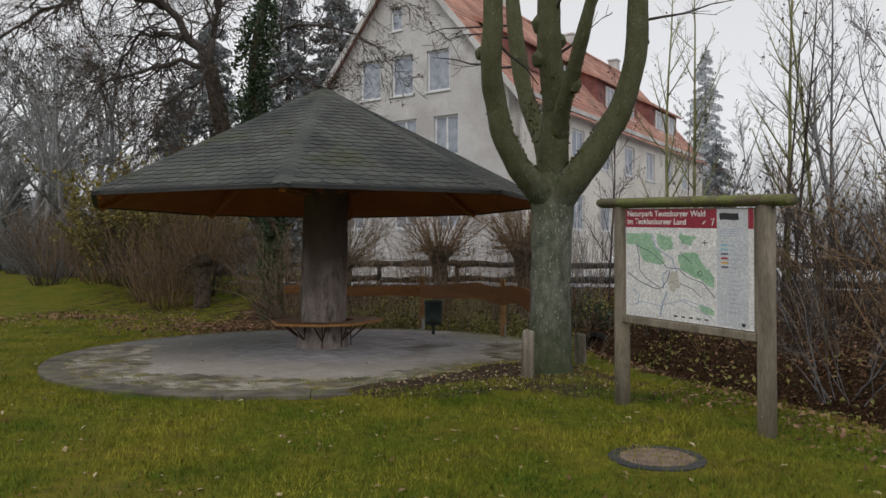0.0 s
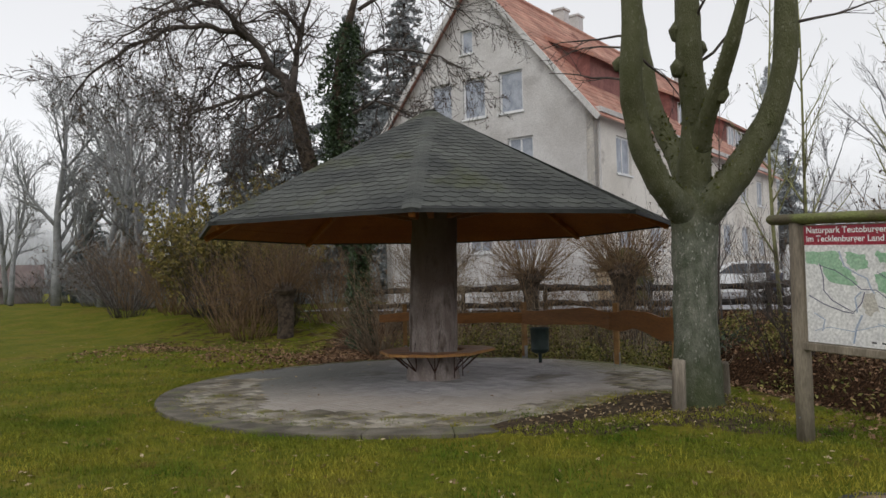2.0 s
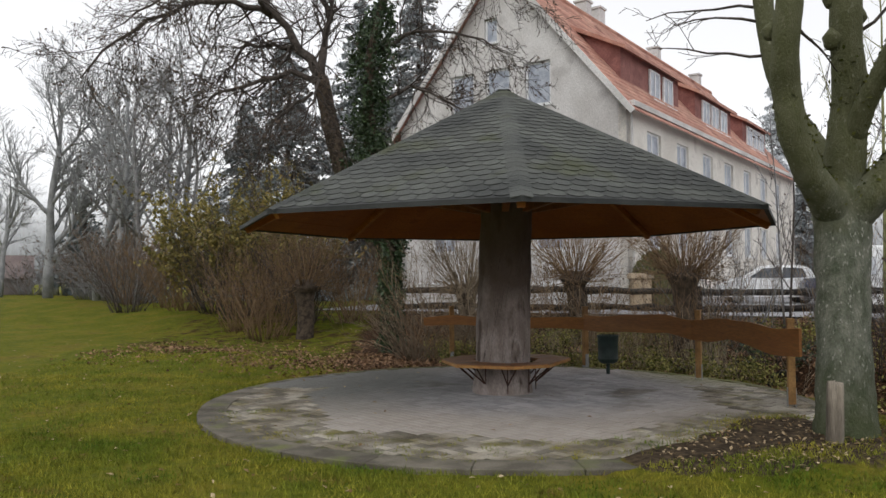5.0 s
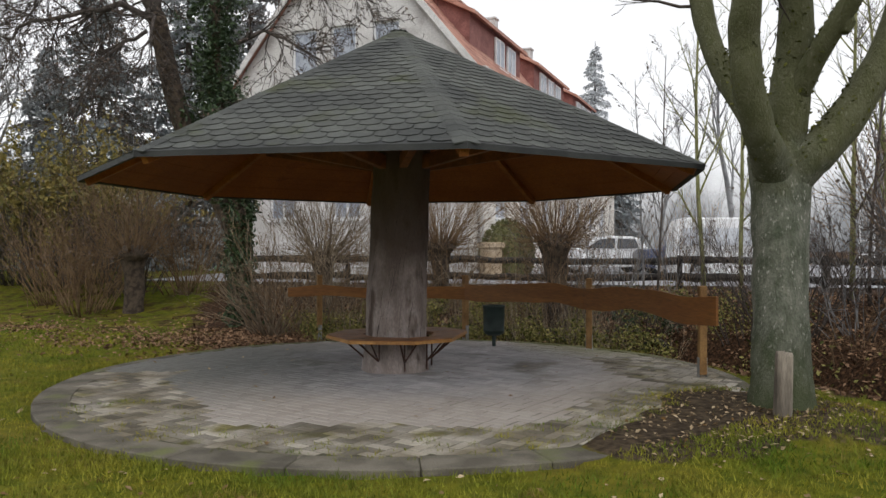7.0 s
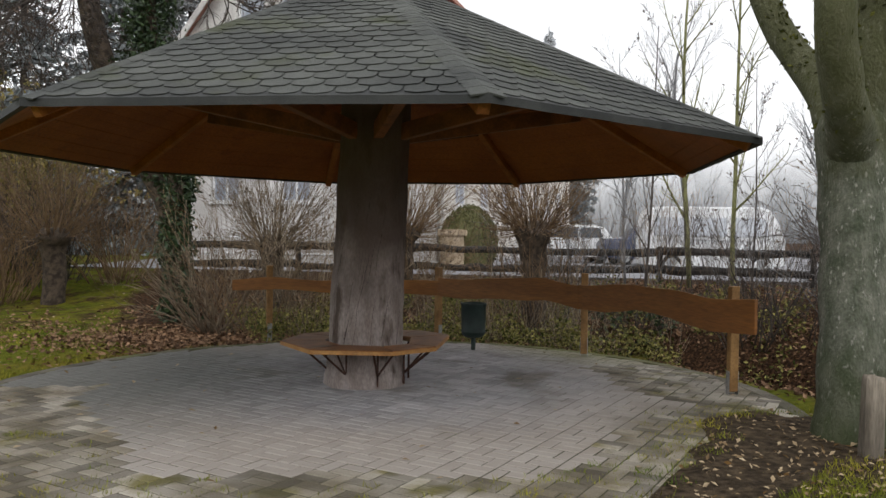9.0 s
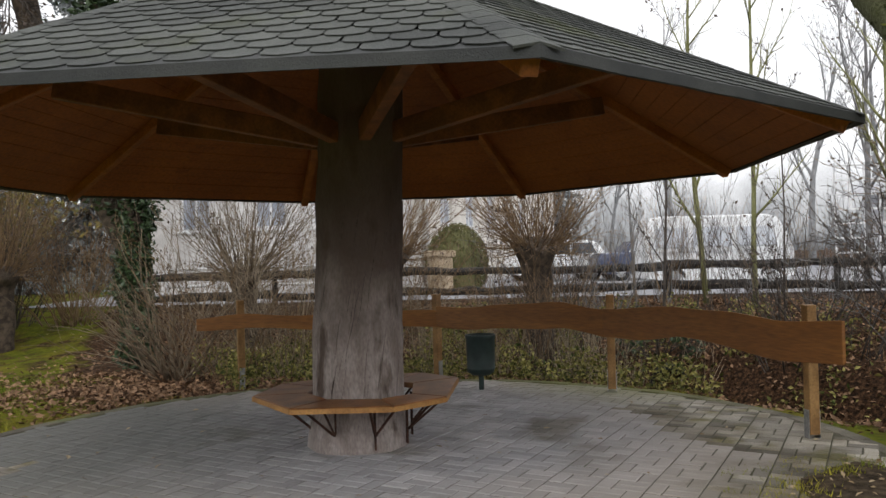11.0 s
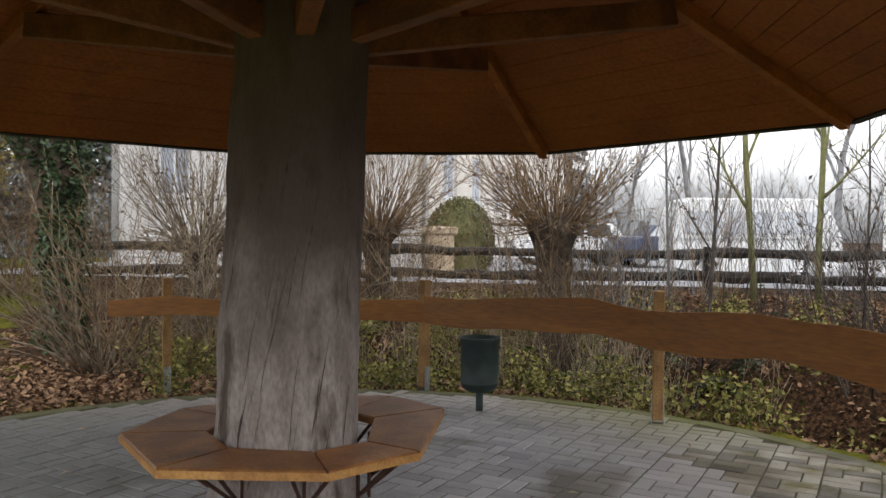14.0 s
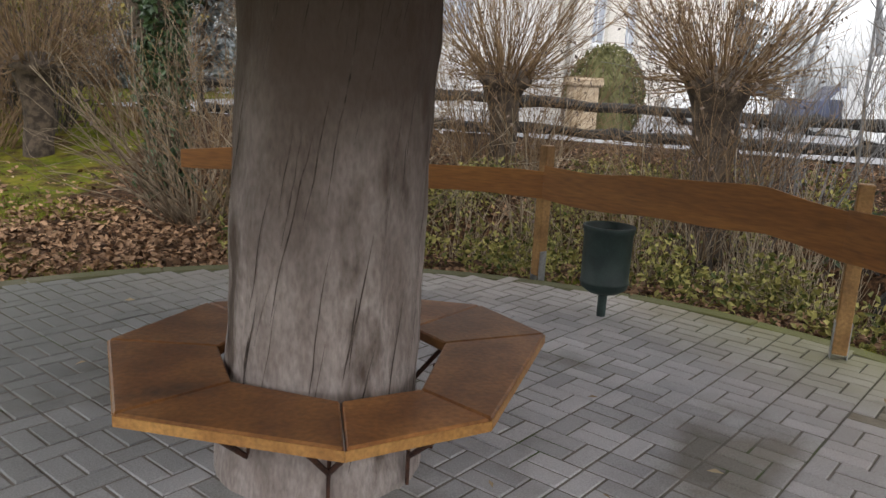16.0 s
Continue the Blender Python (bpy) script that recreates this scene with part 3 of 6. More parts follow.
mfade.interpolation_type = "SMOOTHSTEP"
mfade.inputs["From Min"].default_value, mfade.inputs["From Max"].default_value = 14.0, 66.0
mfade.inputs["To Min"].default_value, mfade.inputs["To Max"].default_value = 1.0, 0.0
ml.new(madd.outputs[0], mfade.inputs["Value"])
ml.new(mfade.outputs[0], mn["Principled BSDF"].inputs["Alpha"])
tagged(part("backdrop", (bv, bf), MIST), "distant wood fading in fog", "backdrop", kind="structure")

# ---- shelter ----
CX, CY = 0.02, -0.26
EAVE_R, EAVE_Z, TOP_Z = 3.93, 2.44, 4.44


def corner(i, r, z):
    a = -math.pi / 2 + i * math.pi / 4
    return Vector((CX + r * math.cos(a), CY + r * math.sin(a), z))


shelter = thing("mushroom_shelter", "octagonal shingled shelter roof on one thick oak trunk", "shelter", at=(CX, CY, 0))
keep = Matrix.Translation((-CX, -CY, 0))


def shelter_part(name, geo, material, label="", smooth=False, parent=None):
    return part(name, moved(geo, keep) if parent is None else geo, material, parent or shelter, label, smooth)


def trunk_radius(a, z):
    r = 0.405 - 0.012 * min(z, 2.5) + 0.035 * smooth(0.35, 0.0, z)
    x, y = math.cos(a), math.sin(a)
    r += 0.022 * noise.noise((x * 1.3, y * 1.3, z * 0.5)) + 0.007 * noise.noise((x * 9, y * 9, z * 2.2))
    r += 0.014 * noise.noise((x * 1.9, y * 1.9, z * 2.6 + 7)) + 0.006 * noise.noise((x * 4, y * 4, z * 6))
    return r + 0.022 * math.exp(-((z - 1.05) / 0.2) ** 2) * math.exp(-(((a - 3.6) % 6.283) / 0.6) ** 2)


# trunk with cracks running slightly askew
rng = random.Random(11)
cracks = [(rng.uniform(0, 2 * math.pi), rng.uniform(-0.1, 1.0), rng.uniform(0.5, 1.9), rng.uniform(0.004, 0.012), rng.uniform(0.14, 0.26)) for _ in range(24)]
tv, tf = [], []
A, H = 150, 90
for j in range(H + 1):
    z = -0.10 + 3.9 * j / H
    lean = 0.028 * z
    for k in range(A):
        a = 2 * math.pi * k / A
        r = trunk_radius(a, z)
        for ca, z0, ln, dp, slant in cracks:
            if z0 < z < z0 + ln:
                q = (a - ca - 1.3 * slant * (z - z0) + 0.03 * math.sin(z * 9 + ca) + math.pi) % (2 * math.pi) - math.pi
                if abs(q) < 0.05:
                    r -= dp * math.exp(-(q / 0.017) ** 2) * smooth(z0, z0 + 0.15, z) * smooth(z0 + ln, z0 + ln - 0.2, z)
        tv.append((CX - 0.045 + lean + r * math.cos(a), CY + r * math.sin(a), z))
for j in range(H):
    for k in range(A):
        tf.append((j * A + k, j * A + (k + 1) % A, (j + 1) * A + (k + 1) % A, (j + 1) * A + k))
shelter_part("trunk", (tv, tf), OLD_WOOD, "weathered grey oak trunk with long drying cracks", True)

# thin strips on the trunk; shade deep in the cracks is their dark colour
rng = random.Random(12)
for k in range(90):
    a0, z0, ln, wd = rng.uniform(0, 6.283), rng.uniform(0.0, 1.9), rng.uniform(0.15, 0.9), rng.uniform(0.0010, 0.0034)
    slant = rng.uniform(0.26, 0.46)
    n = max(6, int(ln / 0.05))
    cv, cf = [], []
    for j in range(n + 1):
        z = z0 + ln * j / n
        a = a0 + slant * (z - z0) + 0.035 * noise.noise((z * 4, k * 3.1, 0)) + 0.012 * noise.noise((z * 19, k, 4))
        w = wd * math.sin(math.pi * (j + 0.25) / (n + 0.5)) * (0.7 + 0.6 * rng.random())
        for s in (-1, 0, 1):
            q = a + s * w / 0.4
            r = trunk_radius(q, z) + (0.004 if s else 0.0035)
            cv.append((CX - 0.045 + 0.028 * z + r * math.cos(q), CY + r * math.sin(q), z))
        if j:
            o = 3 * j - 3
            cf += [(o, o + 1, o + 4, o + 3), (o + 1, o + 2, o + 5, o + 4)]
    shelter_part("drying_crack", (cv, cf), CRACK)

# boarded underside: planks running parallel to the eave, eight fields
TH = 0.03
slope = (TOP_Z - EAVE_Z) / EAVE_R
for i in range(8):
    for m in range(26):
        r0, r1 = EAVE_R - 0.05 - m * 0.148, EAVE_R - 0.05 - (m + 1) * 0.148 + 0.006
        if r1 < 0.34:
            break
        dz = -0.0015 if m % 2 else 0.0
        q = [corner(k, r, EAVE_Z - 0.050 + (EAVE_R - r) * slope + dz) for k, r in ((i, r0), (i + 1, r0), (i + 1, r1), (i, r1))]
        fv = [tuple(p) for p in q] + [tuple(p + Vector((0, 0, 0.022))) for p in q]
        ff = [(0, 3, 2, 1), (4, 5, 6, 7)] + [(a, (a + 1) % 4, 4 + (a + 1) % 4, 4 + a) for a in range(4)]
        shelter_part("roof_board", (fv, ff), ROOF_WOOD)
# deck under the shingles
dv = [tuple(corner(i, EAVE_R, EAVE_Z - 0.01)) for i in range(8)] + [(CX, CY, TOP_Z - 0.01)]
shelter_part("roof_deck", (dv, [(i, (i + 1) % 8, 8) for i in range(8)]), DRIP)
# rafters under each hip, with a brace from the trunk
for i in range(8):
    a = corner(i, EAVE_R - 0.09, EAVE_Z - 0.10 + 0.09 * slope)
    b = corner(i, 0.30, EAVE_Z - 0.115 + (EAVE_R - 0.30) * slope)
    shelter_part("rafter", beam(a, b, 0.085, 0.10), RAFTER_WOOD)
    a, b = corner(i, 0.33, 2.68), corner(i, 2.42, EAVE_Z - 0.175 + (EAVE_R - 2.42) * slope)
    shelter_part("brace", beam(a, b, 0.10, 0.17), BEAM_WOOD, "dark brown diagonal brace")
# eave strips
for i in range(8):
    e = [corner(i, EAVE_R + 0.015, EAVE_Z - 0.046), corner(i + 1, EAVE_R + 0.015, EAVE_Z - 0.046)]
    up, back = Vector((0, 0, 0.054)), [(corner(k, EAVE_R - 0.09, EAVE_Z + 0.056)) for k in (i, i + 1)]
    n = 12
    ev, ef = [], []
    for k in range(n + 1):
        f = k / n
        w = Vector((0, 0, 0.006 * noise.noise((k * 0.9, i * 3.1, 0))))
        lo = e[0].lerp(e[1], f) + w
        ev += [tuple(lo), tuple(lo + up), tuple(back[0].lerp(back[1], f) + w), tuple(Vector((lo.x, lo.y, 0)) * 0.985 + Vector((0, 0, lo.z + 0.012)))]
        if k:
            o = 4 * k - 4
            ef += [(o, o + 4, o + 5, o + 1), (o + 1, o + 5, o + 6, o + 2), (o + 3, o + 7, o + 4, o)]
    shelter_part("eave_strip", (ev, ef), DRIP, "dark roofing-felt eave strip")


def shingle(width, length):
    """One rounded tab lying in x (across) and y (up the slope), its butt a little proud."""
    w = width / 2
    out = [(-w, length, 0.002), (-w, length * 0.32, 0.009), (-w * 0.84, length * 0.13, 0.012), (-w * 0.45, 0.012, 0.0135), (0, 0, 0.014), (w * 0.45, 0.012, 0.0135), (w * 0.84, length * 0.13, 0.012), (w, length * 0.32, 0.009), (w, length, 0.002)]
    v = out + [(x * 0.97, y + 0.004, z - 0.012) for x, y, z in out[1:8]]
    return v, [tuple(range(8, -1, -1))] + [(1 + k, 2 + k, 10 + k, 9 + k) for k in range(6)]


face_len = math.hypot(EAVE_R * math.cos(math.pi / 8), TOP_Z - EAVE_Z)
ROWS = 27
step = (face_len - 0.10) / ROWS
TABW = 0.215
tab = mesh_of("shingle", *shingle(TABW - 0.010, step * 1.5), SHINGLE_PART)
rng = random.Random(5)
loose_shingles, rest = [], []
for i in range(8):
    p0, p1 = corner(i, EAVE_R, EAVE_Z), corner(i + 1, EAVE_R, EAVE_Z)
    mid, topp = (p0 + p1) / 2, Vector((CX, CY, TOP_Z))
    xa, ya = (p1 - p0).normalized(), (topp - mid).normalized()
    za = xa.cross(ya)
    half = (p1 - p0).length / 2
    for k in range(ROWS):
        d = 0.02 + k * step
        w = half * (1 - (d + step * 0.4) / face_len) - 0.03
        n = int(w / TABW) + 1
        for j in range(-n, n + 1):
            x = (j + (0.5 if k % 2 else 0.0)) * TABW
            edge = half * (1 - (d + step * 0.9) / face_len)
            x0, x1 = max(x - TABW / 2, -edge), min(x + TABW / 2, edge)
            if x1 - x0 < 0.03:
                continue
            o = mid + xa * ((x0 + x1) / 2 + rng.uniform(-0.003, 0.003)) + ya * (d + rng.uniform(-0.004, 0.004)) + za * 0.006
            m = Matrix((xa, ya, za)).transposed().to_4x4()
            m.translation = o
            m = m @ Matrix.Rotation(rng.uniform(-0.010, 0.010), 4, "Z") @ Matrix.Diagonal(((x1 - x0) / TABW, 1, 1, 1))
            (loose_shingles if i in (7, 0) and k < 13 and len(loose_shingles) < 300 else rest).append(m)
one = shingle(TABW - 0.010, step * 1.5)
shelter_part("shingle_field", joined(*[moved(one, m) for m in rest]), SHINGLE, "dark grey-green rounded asphalt shingles")
bpy.data.objects["shingle_field"]["kind"] = "stuff"
# hip caps: overlapping bent pieces up each hip
for i in range(8):
    n = 30
    foot, head = corner(i, EAVE_R + 0.01, EAVE_Z + 0.012), Vector((CX, CY, TOP_Z + 0.012))
    ax = (head - foot).normalized()
    sd = ax.cross(Vector((0, 0, 1))).normalized()
    up = sd.cross(ax)
    for k in range(n):
        a0, a1 = foot.lerp(head, k / n), foot.lerp(head, min(1, (k + 1.35) / n))
        w = 0.115
        tilt = 0.007
        q = [a0 - sd * w - up * (w * 0.21) + up * tilt, a0 + up * tilt, a0 + sd * w - up * (w * 0.21) + up * tilt, a1 - sd * w - up * (w * 0.21) + up * 0.004, a1 + up * 0.004, a1 + sd * w - up * (w * 0.21) + up * 0.004]
        q += [p - up * 0.012 for p in q[:3]]
        shelter_part("hip_cap", ([tuple(p) for p in q], [(0, 1, 4, 3), (1, 2, 5, 4), (6, 7, 1, 0), (7, 8, 2, 1)]), SHINGLE_PART)
cap_rings = [(0.24, 0.026), (0.17, 0.030), (0.10, 0.018), (0.045, 0.0)]
shelter_part("roof_cap", ([tuple(corner(i, r, TOP_Z - r * slope + lift)) for r, lift in cap_rings for i in range(8)], [(8 * k + i, 8 * k + (i + 1) % 8, 8 * k + 8 + (i + 1) % 8, 8 * k + 8 + i) for k in range(3) for i in range(8)] + [tuple(range(24, 32))]), SHINGLE_PART, "felt roof cap")

# ---- bench round the trunk ----
SEAT = [(0.088, -1.127), (0.59, -0.90), (1.0, 0.045), (0.761, 0.495), (0.12, 0.66), (-0.62, 0.43), (-0.922, -0.142), (-0.684, -0.88)]
bench = thing("octagonal_bench", "brown glazed wooden bench ring round the shelter trunk", "bench", at=(CX, CY, 0))
BC = Vector((0.035, -0.265))
inner = [tuple(BC + (Vector(p) - BC) * (0.50 / (Vector(p) - BC).length)) for p in SEAT]
for i in range(8):
    j = (i + 1) % 8
    g = 0.004
    o0, o1, i0, i1 = (Vector(q) for q in (SEAT[i], SEAT[j], inner[i], inner[j]))
    t = (o1 - o0).normalized() * g
    quad = [i0 + t, o0 + t, o1 - t, i1 - t]
    area = sum(quad[a].x * quad[(a + 1) % 4].y - quad[(a + 1) % 4].x * quad[a].y for a in range(4))
    quad = [tuple(q - Vector((CX, CY))) for q in (quad if area > 0 else quad[::-1])]
    part("seat_plank", prism(quad, 0.412, 0.462, 0.007), BENCH_WOOD, bench)
    e0, e1 = o0 - Vector((CX, CY)), o1 - Vector((CX, CY))
    out = (e1 - e0).normalized()
    out = Vector((out.y, -out.x)) * 0.004
    part("edge_band", prism([tuple(e0 + out * 0.2), tuple(e0 + out), tuple(e1 + out), tuple(e1 + out * 0.2)], 0.414, 0.452), EDGE_WOOD, bench, "paler worn front edge")
for i in range(8):
    a = -math.pi / 2 + (i + 0.02) * math.pi / 4
    ra = 0.435
    c, s = math.cos(a), math.sin(a)
    v = beam((ra * c, ra * s, 0.03), (ra * c + 0.001, ra * s, 0.41), 0.045, 0.014, 0.002)
    leg = part("bracket", v, RUST, bench, "rusty flat steel bracket")
    for w in (-0.14, 0.14):
        part("strut", tube([(ra * c, ra * s, 0.14), (0.74 * math.cos(a + w), 0.74 * math.sin(a + w), 0.41)], [0.011, 0.011], 6), RUST, leg)

# ---- fence of wavy boards ----
fence = thing("wavy_board_fence", "low fence of brown waney boards on square posts", "fence", at=(1.65, 2.9, 0))
FP = [(-0.86, 3.48), (1.64, 2.90), (3.19, 1.05), (3.58, -1.64)]
off = Matrix.Translation((-1.65, -2.9, 0))
for k, (x, y) in enumerate(FP):
    m = pose(x, y, 0, 0, 0, (8, 28, 62, 80)[k])
    geo = box(-0.045, -0.045, 0.03, 0.045, 0.045, 1.12, 0.006)
    post = part("fence_post", moved(geo, off @ m), POST_WOOD, fence)
    part("steel_shoe", moved(joined(box(-0.052, -0.035, -0.05, -0.046, 0.035, 0.24), box(0.046, -0.035, -0.05, 0.052, 0.035, 0.24)), off @ m @ Matrix.Rotation(math.pi / 2, 4, "Z")), STEEL, post, "galvanised post shoe")
BOARDS = [
    ((-1.40, 3.56), (1.64, 2.84), [(0, 0.905, 0.745), (0.2, 0.945, 0.765), (0.45, 0.90, 0.715), (0.75, 0.925, 0.71), (1, 0.915, 0.70)]),
    ((1.64, 2.83), (3.13, 1.03), [(0, 0.955, 0.69), (0.28, 0.965, 0.675), (0.55, 1.02, 0.71), (0.78, 1.03, 0.725), (1, 0.955, 0.635)]),
    ((3.13, 1.02), (3.58, -2.06), [(0, 0.965, 0.63), (0.18, 1.0, 0.65), (0.4, 1.045, 0.745), (0.6, 1.025, 0.70), (0.8, 0.985, 0.64), (1, 1.01, 0.655)]),
]
for a, b, prof in BOARDS:
    a, b = Vector(a), Vector(b)
    a, b = a + (b - a).normalized() * 0.006, b - (b - a).normalized() * 0.006
    n = 28
    side = (b - a).normalized()
    side = Vector((side.y, -side.x)) * 0.035
    if side.dot(Vector((0.0, -0.3)) - a) < 0:
        side = -side
    ts = [q[0] for q in prof]
    bvv, bff = [], []
    for k in range(n + 1):
        f = k / n
        p = a.lerp(b, f)
        fs = f
        hi = float(np.interp(fs, ts, [q[1] for q in prof])) + 0.008 * math.sin(f * 17 + a.x)
        lo = float(np.interp(fs, ts, [q[2] for q in prof])) + 0.010 * math.sin(f * 13 + a.y)
        near, far = p + side * 1.9, p + side * 0.75
        bvv += [(near.x, near.y, lo), (near.x, near.y, hi), (far.x, far.y, hi - 0.006), (far.x, far.y, lo + 0.006)]
        if k:
            o = 4 * k - 4
            bff += [(o + c, o + (c + 1) % 4, o + 4 + (c + 1) % 4, o + 4 + c) for c in range(4)]
    bff += [(0, 1, 2, 3), (4 * n + 3, 4 * n + 2, 4 * n + 1, 4 * n)]
    part("board", moved(bevelled((bvv, bff), 0.004), off), FENCE_WOOD, fence)

# ---- litter bin ----
bin_ = thing("litter_bin", "dark green metal litter bin on a short post", "litter bin", at=(1.875, 1.86, 0))
bin_.scale = (1.1, 1.1, 1.08)
part("body", lathe([(0.0, 0.165), (0.10, 0.165), (0.148, 0.20), (0.152, 0.225), (0.158, 0.23), (0.158, 0.245), (0.154, 0.25), (0.158, 0.565), (0.164, 0.57), (0.164, 0.588), (0.168, 0.598), (0.168, 0.612), (0.160, 0.614), (0.152, 0.60), (0.148, 0.30), (0.0, 0.29)], 28), GREEN_PAINT, bin_, smooth=True)
part("bin_post", tube([(0, 0.0, -0.05), (0, 0.0, 0.2)], [0.03, 0.03], 12), GREEN_PAINT, bin_)
# flat black disc stands in for the shade inside the bin
part("liner", lathe([(0.0, 0.40), (0.150, 0.40)], 24), BIN_DARK, bin_, "dark inside")

# ---- paving ----
tagged(part("paving_bed", prism([(PAVE[0] + 3.98 * math.cos(2 * math.pi * k / 72), PAVE[1] + 3.98 * math.sin(2 * math.pi * k / 72)) for k in range(72)], -0.105, -0.006), JOINT), "sandy mossy joint bed under the pavers", "pavement", kind="structure")


def kerb_inner(a):
    """The kerb is broad on the open lawn side and narrow round the back."""
    return 3.72 if math.cos(a) < 0.3 and math.sin(a) < 0.2 else 3.93


kerb = tagged(new("kerb"), "ring of weathered concrete kerb round the paving", "kerb", kind="structure")
rng = random.Random(8)
for k in range(26):
    am = 2 * math.pi * (k + 0.5) / 26
    inner_r = kerb_inner(am)
    a0, a1 = 2 * math.pi * k / 26 + 0.0012, 2 * math.pi * (k + 1) / 26 - 0.0012
    pts = [(PAVE[0] + r * math.cos(a), PAVE[1] + r * math.sin(a)) for r, seq in ((4.08, (a0, a0 * 0.67 + a1 * 0.33, a0 * 0.33 + a1 * 0.67, a1)), (inner_r, (a1, a0 * 0.33 + a1 * 0.67, a0 * 0.67 + a1 * 0.33, a0))) for a in seq]
    dz = rng.uniform(-0.006, 0.004)
    part("kerb_stone", prism(pts, -0.12, 0.004 + dz, 0.008), KERB, kerb)

# ---- bollard stubs, tree ----


def stub(at, r, h, lean, label):
    rng = random.Random(int(at[0] * 100))
    v, f = [], []
    n = 20
    prof = [(1.0, -0.15), (1.03, 0.05), (1.0, h * 0.5), (0.97, h - 0.03), (0.86, h), (0.0, h + 0.004)]
    for j, (q, z) in enumerate(prof):
        for k in range(n):
            a = 2 * math.pi * k / n
            rr = r * q * (1 + 0.16 * noise.noise((math.cos(a) * 2, math.sin(a) * 2, at[0]))) - (0.026 if k % 6 == 3 and 0 < j < 5 else 0)
            rr = max(rr, 0)
            v.append((rr * math.cos(a) + lean * z, rr * math.sin(a), z + (0.05 * noise.noise((math.cos(a) * 2.5, math.sin(a) * 2.5, 4)) if j > 2 else 0)))
        if j:
            f += [((j - 1) * n + k, (j - 1) * n + (k + 1) % n, j * n + (k + 1) % n, j * n + k) for k in range(n)]
    ob = part("timber_stub", (v, f), STUB_WOOD, None, label, True)
    ob.location = (*at, height(*at) + 0.0)
    return tagged(ob, label, "bollard", "stubs by the tree")


stub((3.03, -4.02), 0.078, 0.56, 0.03, "short weathered timber bollard split and grey beside the tree")
stub((3.96, -2.62), 0.085, 0.52, -0.02, "short weathered timber bollard behind the tree foot")

lime = thing("pollarded_lime_tree", "bare pollarded tree with mossy limbs and grey-green trunk", "tree", at=(3.38, -3.50, 0))
T0 = Vector((3.38, -3.50, 0))


def rough_limb(pts, radii, seed, sides=22, sub=7, lump=0.10):
    """A thick limb through the given points, rounded between them and lumpy."""
    P, R = [], []
    pts = [Vector(p) for p in pts]
    for i in range(len(pts) - 1):
        p0, p1, p2, p3 = pts[max(i - 1, 0)], pts[i], pts[i + 1], pts[min(i + 2, len(pts) - 1)]
        for k in range(sub):
            t = k / sub
            P.append(0.5 * ((2 * p1) + (p2 - p0) * t + (2 * p0 - 5 * p1 + 4 * p2 - p3) * t * t + (3 * p1 - p0 - 3 * p2 + p3) * t ** 3))
            R.append(radii[i] * (1 - t) + radii[i + 1] * t)
    P.append(pts[-1])
    R.append(radii[-1])
    v, f = tube(P, R, sides)
    out = []
    for n, q in enumerate(v):
        i = n // sides
        c = P[min(i, len(P) - 1)]
        d = Vector(q) - c
        out.append(tuple(c + d * (1 + lump * noise.noise(Vector(q) * 3.2 + Vector((seed, 0, 0))) + lump * 0.35 * noise.noise(Vector(q) * 11))))
    return out, f


def lime_part(name, geo, material, label=""):
    return part(name, moved(geo, Matrix.Translation(-T0)), material, lime, label, True)


tr, tz = [0.37, 0.315, 0.282, 0.268, 0.262, 0.266, 0.295, 0.31, 0.22], [-0.15, 0.06, 0.3, 0.8, 1.4, 1.9, 2.25, 2.5, 2.75]
lime_part("trunk", rough_limb([(T0.x + 0.03 * z, T0.y + 0.055 * z, z) for z in tz], tr, 1.0, 30, 6, 0.09), BARK)
C = Vector((3.45, -3.34, 2.40))
LIME_LIMBS = [
    ([C + Vector((-0.03, 0.10, -0.05)), (3.46, -3.02, 2.85), (3.38, -2.68, 3.3), (3.24, -2.50, 3.75), (3.14, -2.40, 4.3), (3.06, -2.32, 5.1), (3.0, -2.2, 6.2)], [0.19, 0.155, 0.135, 0.125, 0.12, 0.11, 0.09]),
    ([C + Vector((-0.08, -0.10, -0.10)), (2.98, -3.75, 2.66), (2.74, -3.92, 3.1), (2.65, -4.00, 3.5), (2.59, -4.15, 3.85), (2.60, -4.25, 4.4), (2.63, -4.30, 5.7)], [0.20, 0.16, 0.142, 0.136, 0.13, 0.12, 0.10]),
    ([C, (3.46, -3.50, 2.97), (3.47, -3.56, 3.45), (3.38, -3.72, 4.04), (3.36, -3.78, 4.5), (3.36, -3.80, 5.7)], [0.24, 0.20, 0.175, 0.155, 0.15, 0.12]),
    ([(3.48, -3.60, 3.12), (3.52, -3.88, 3.45), (3.58, -4.15, 3.76), (3.66, -4.48, 4.20), (3.80, -4.80, 4.95)], [0.13, 0.105, 0.095, 0.08, 0.06]),
    ([C + Vector((0.04, -0.05, -0.14)), (3.66, -3.60, 2.50), (3.93, -3.72, 2.84), (4.22, -3.80, 3.33), (4.38, -3.86, 3.8), (4.46, -3.90, 4.4), (4.47, -3.90, 5.7)], [0.24, 0.205, 0.18, 0.16, 0.145, 0.135, 0.11]),
]
for k, (p, r) in enumerate(LIME_LIMBS):
    lime_part("limb", rough_limb(p, r, 3.0 + k, 18, 7, 0.13), BARK, "dark mossy pollarded limb")
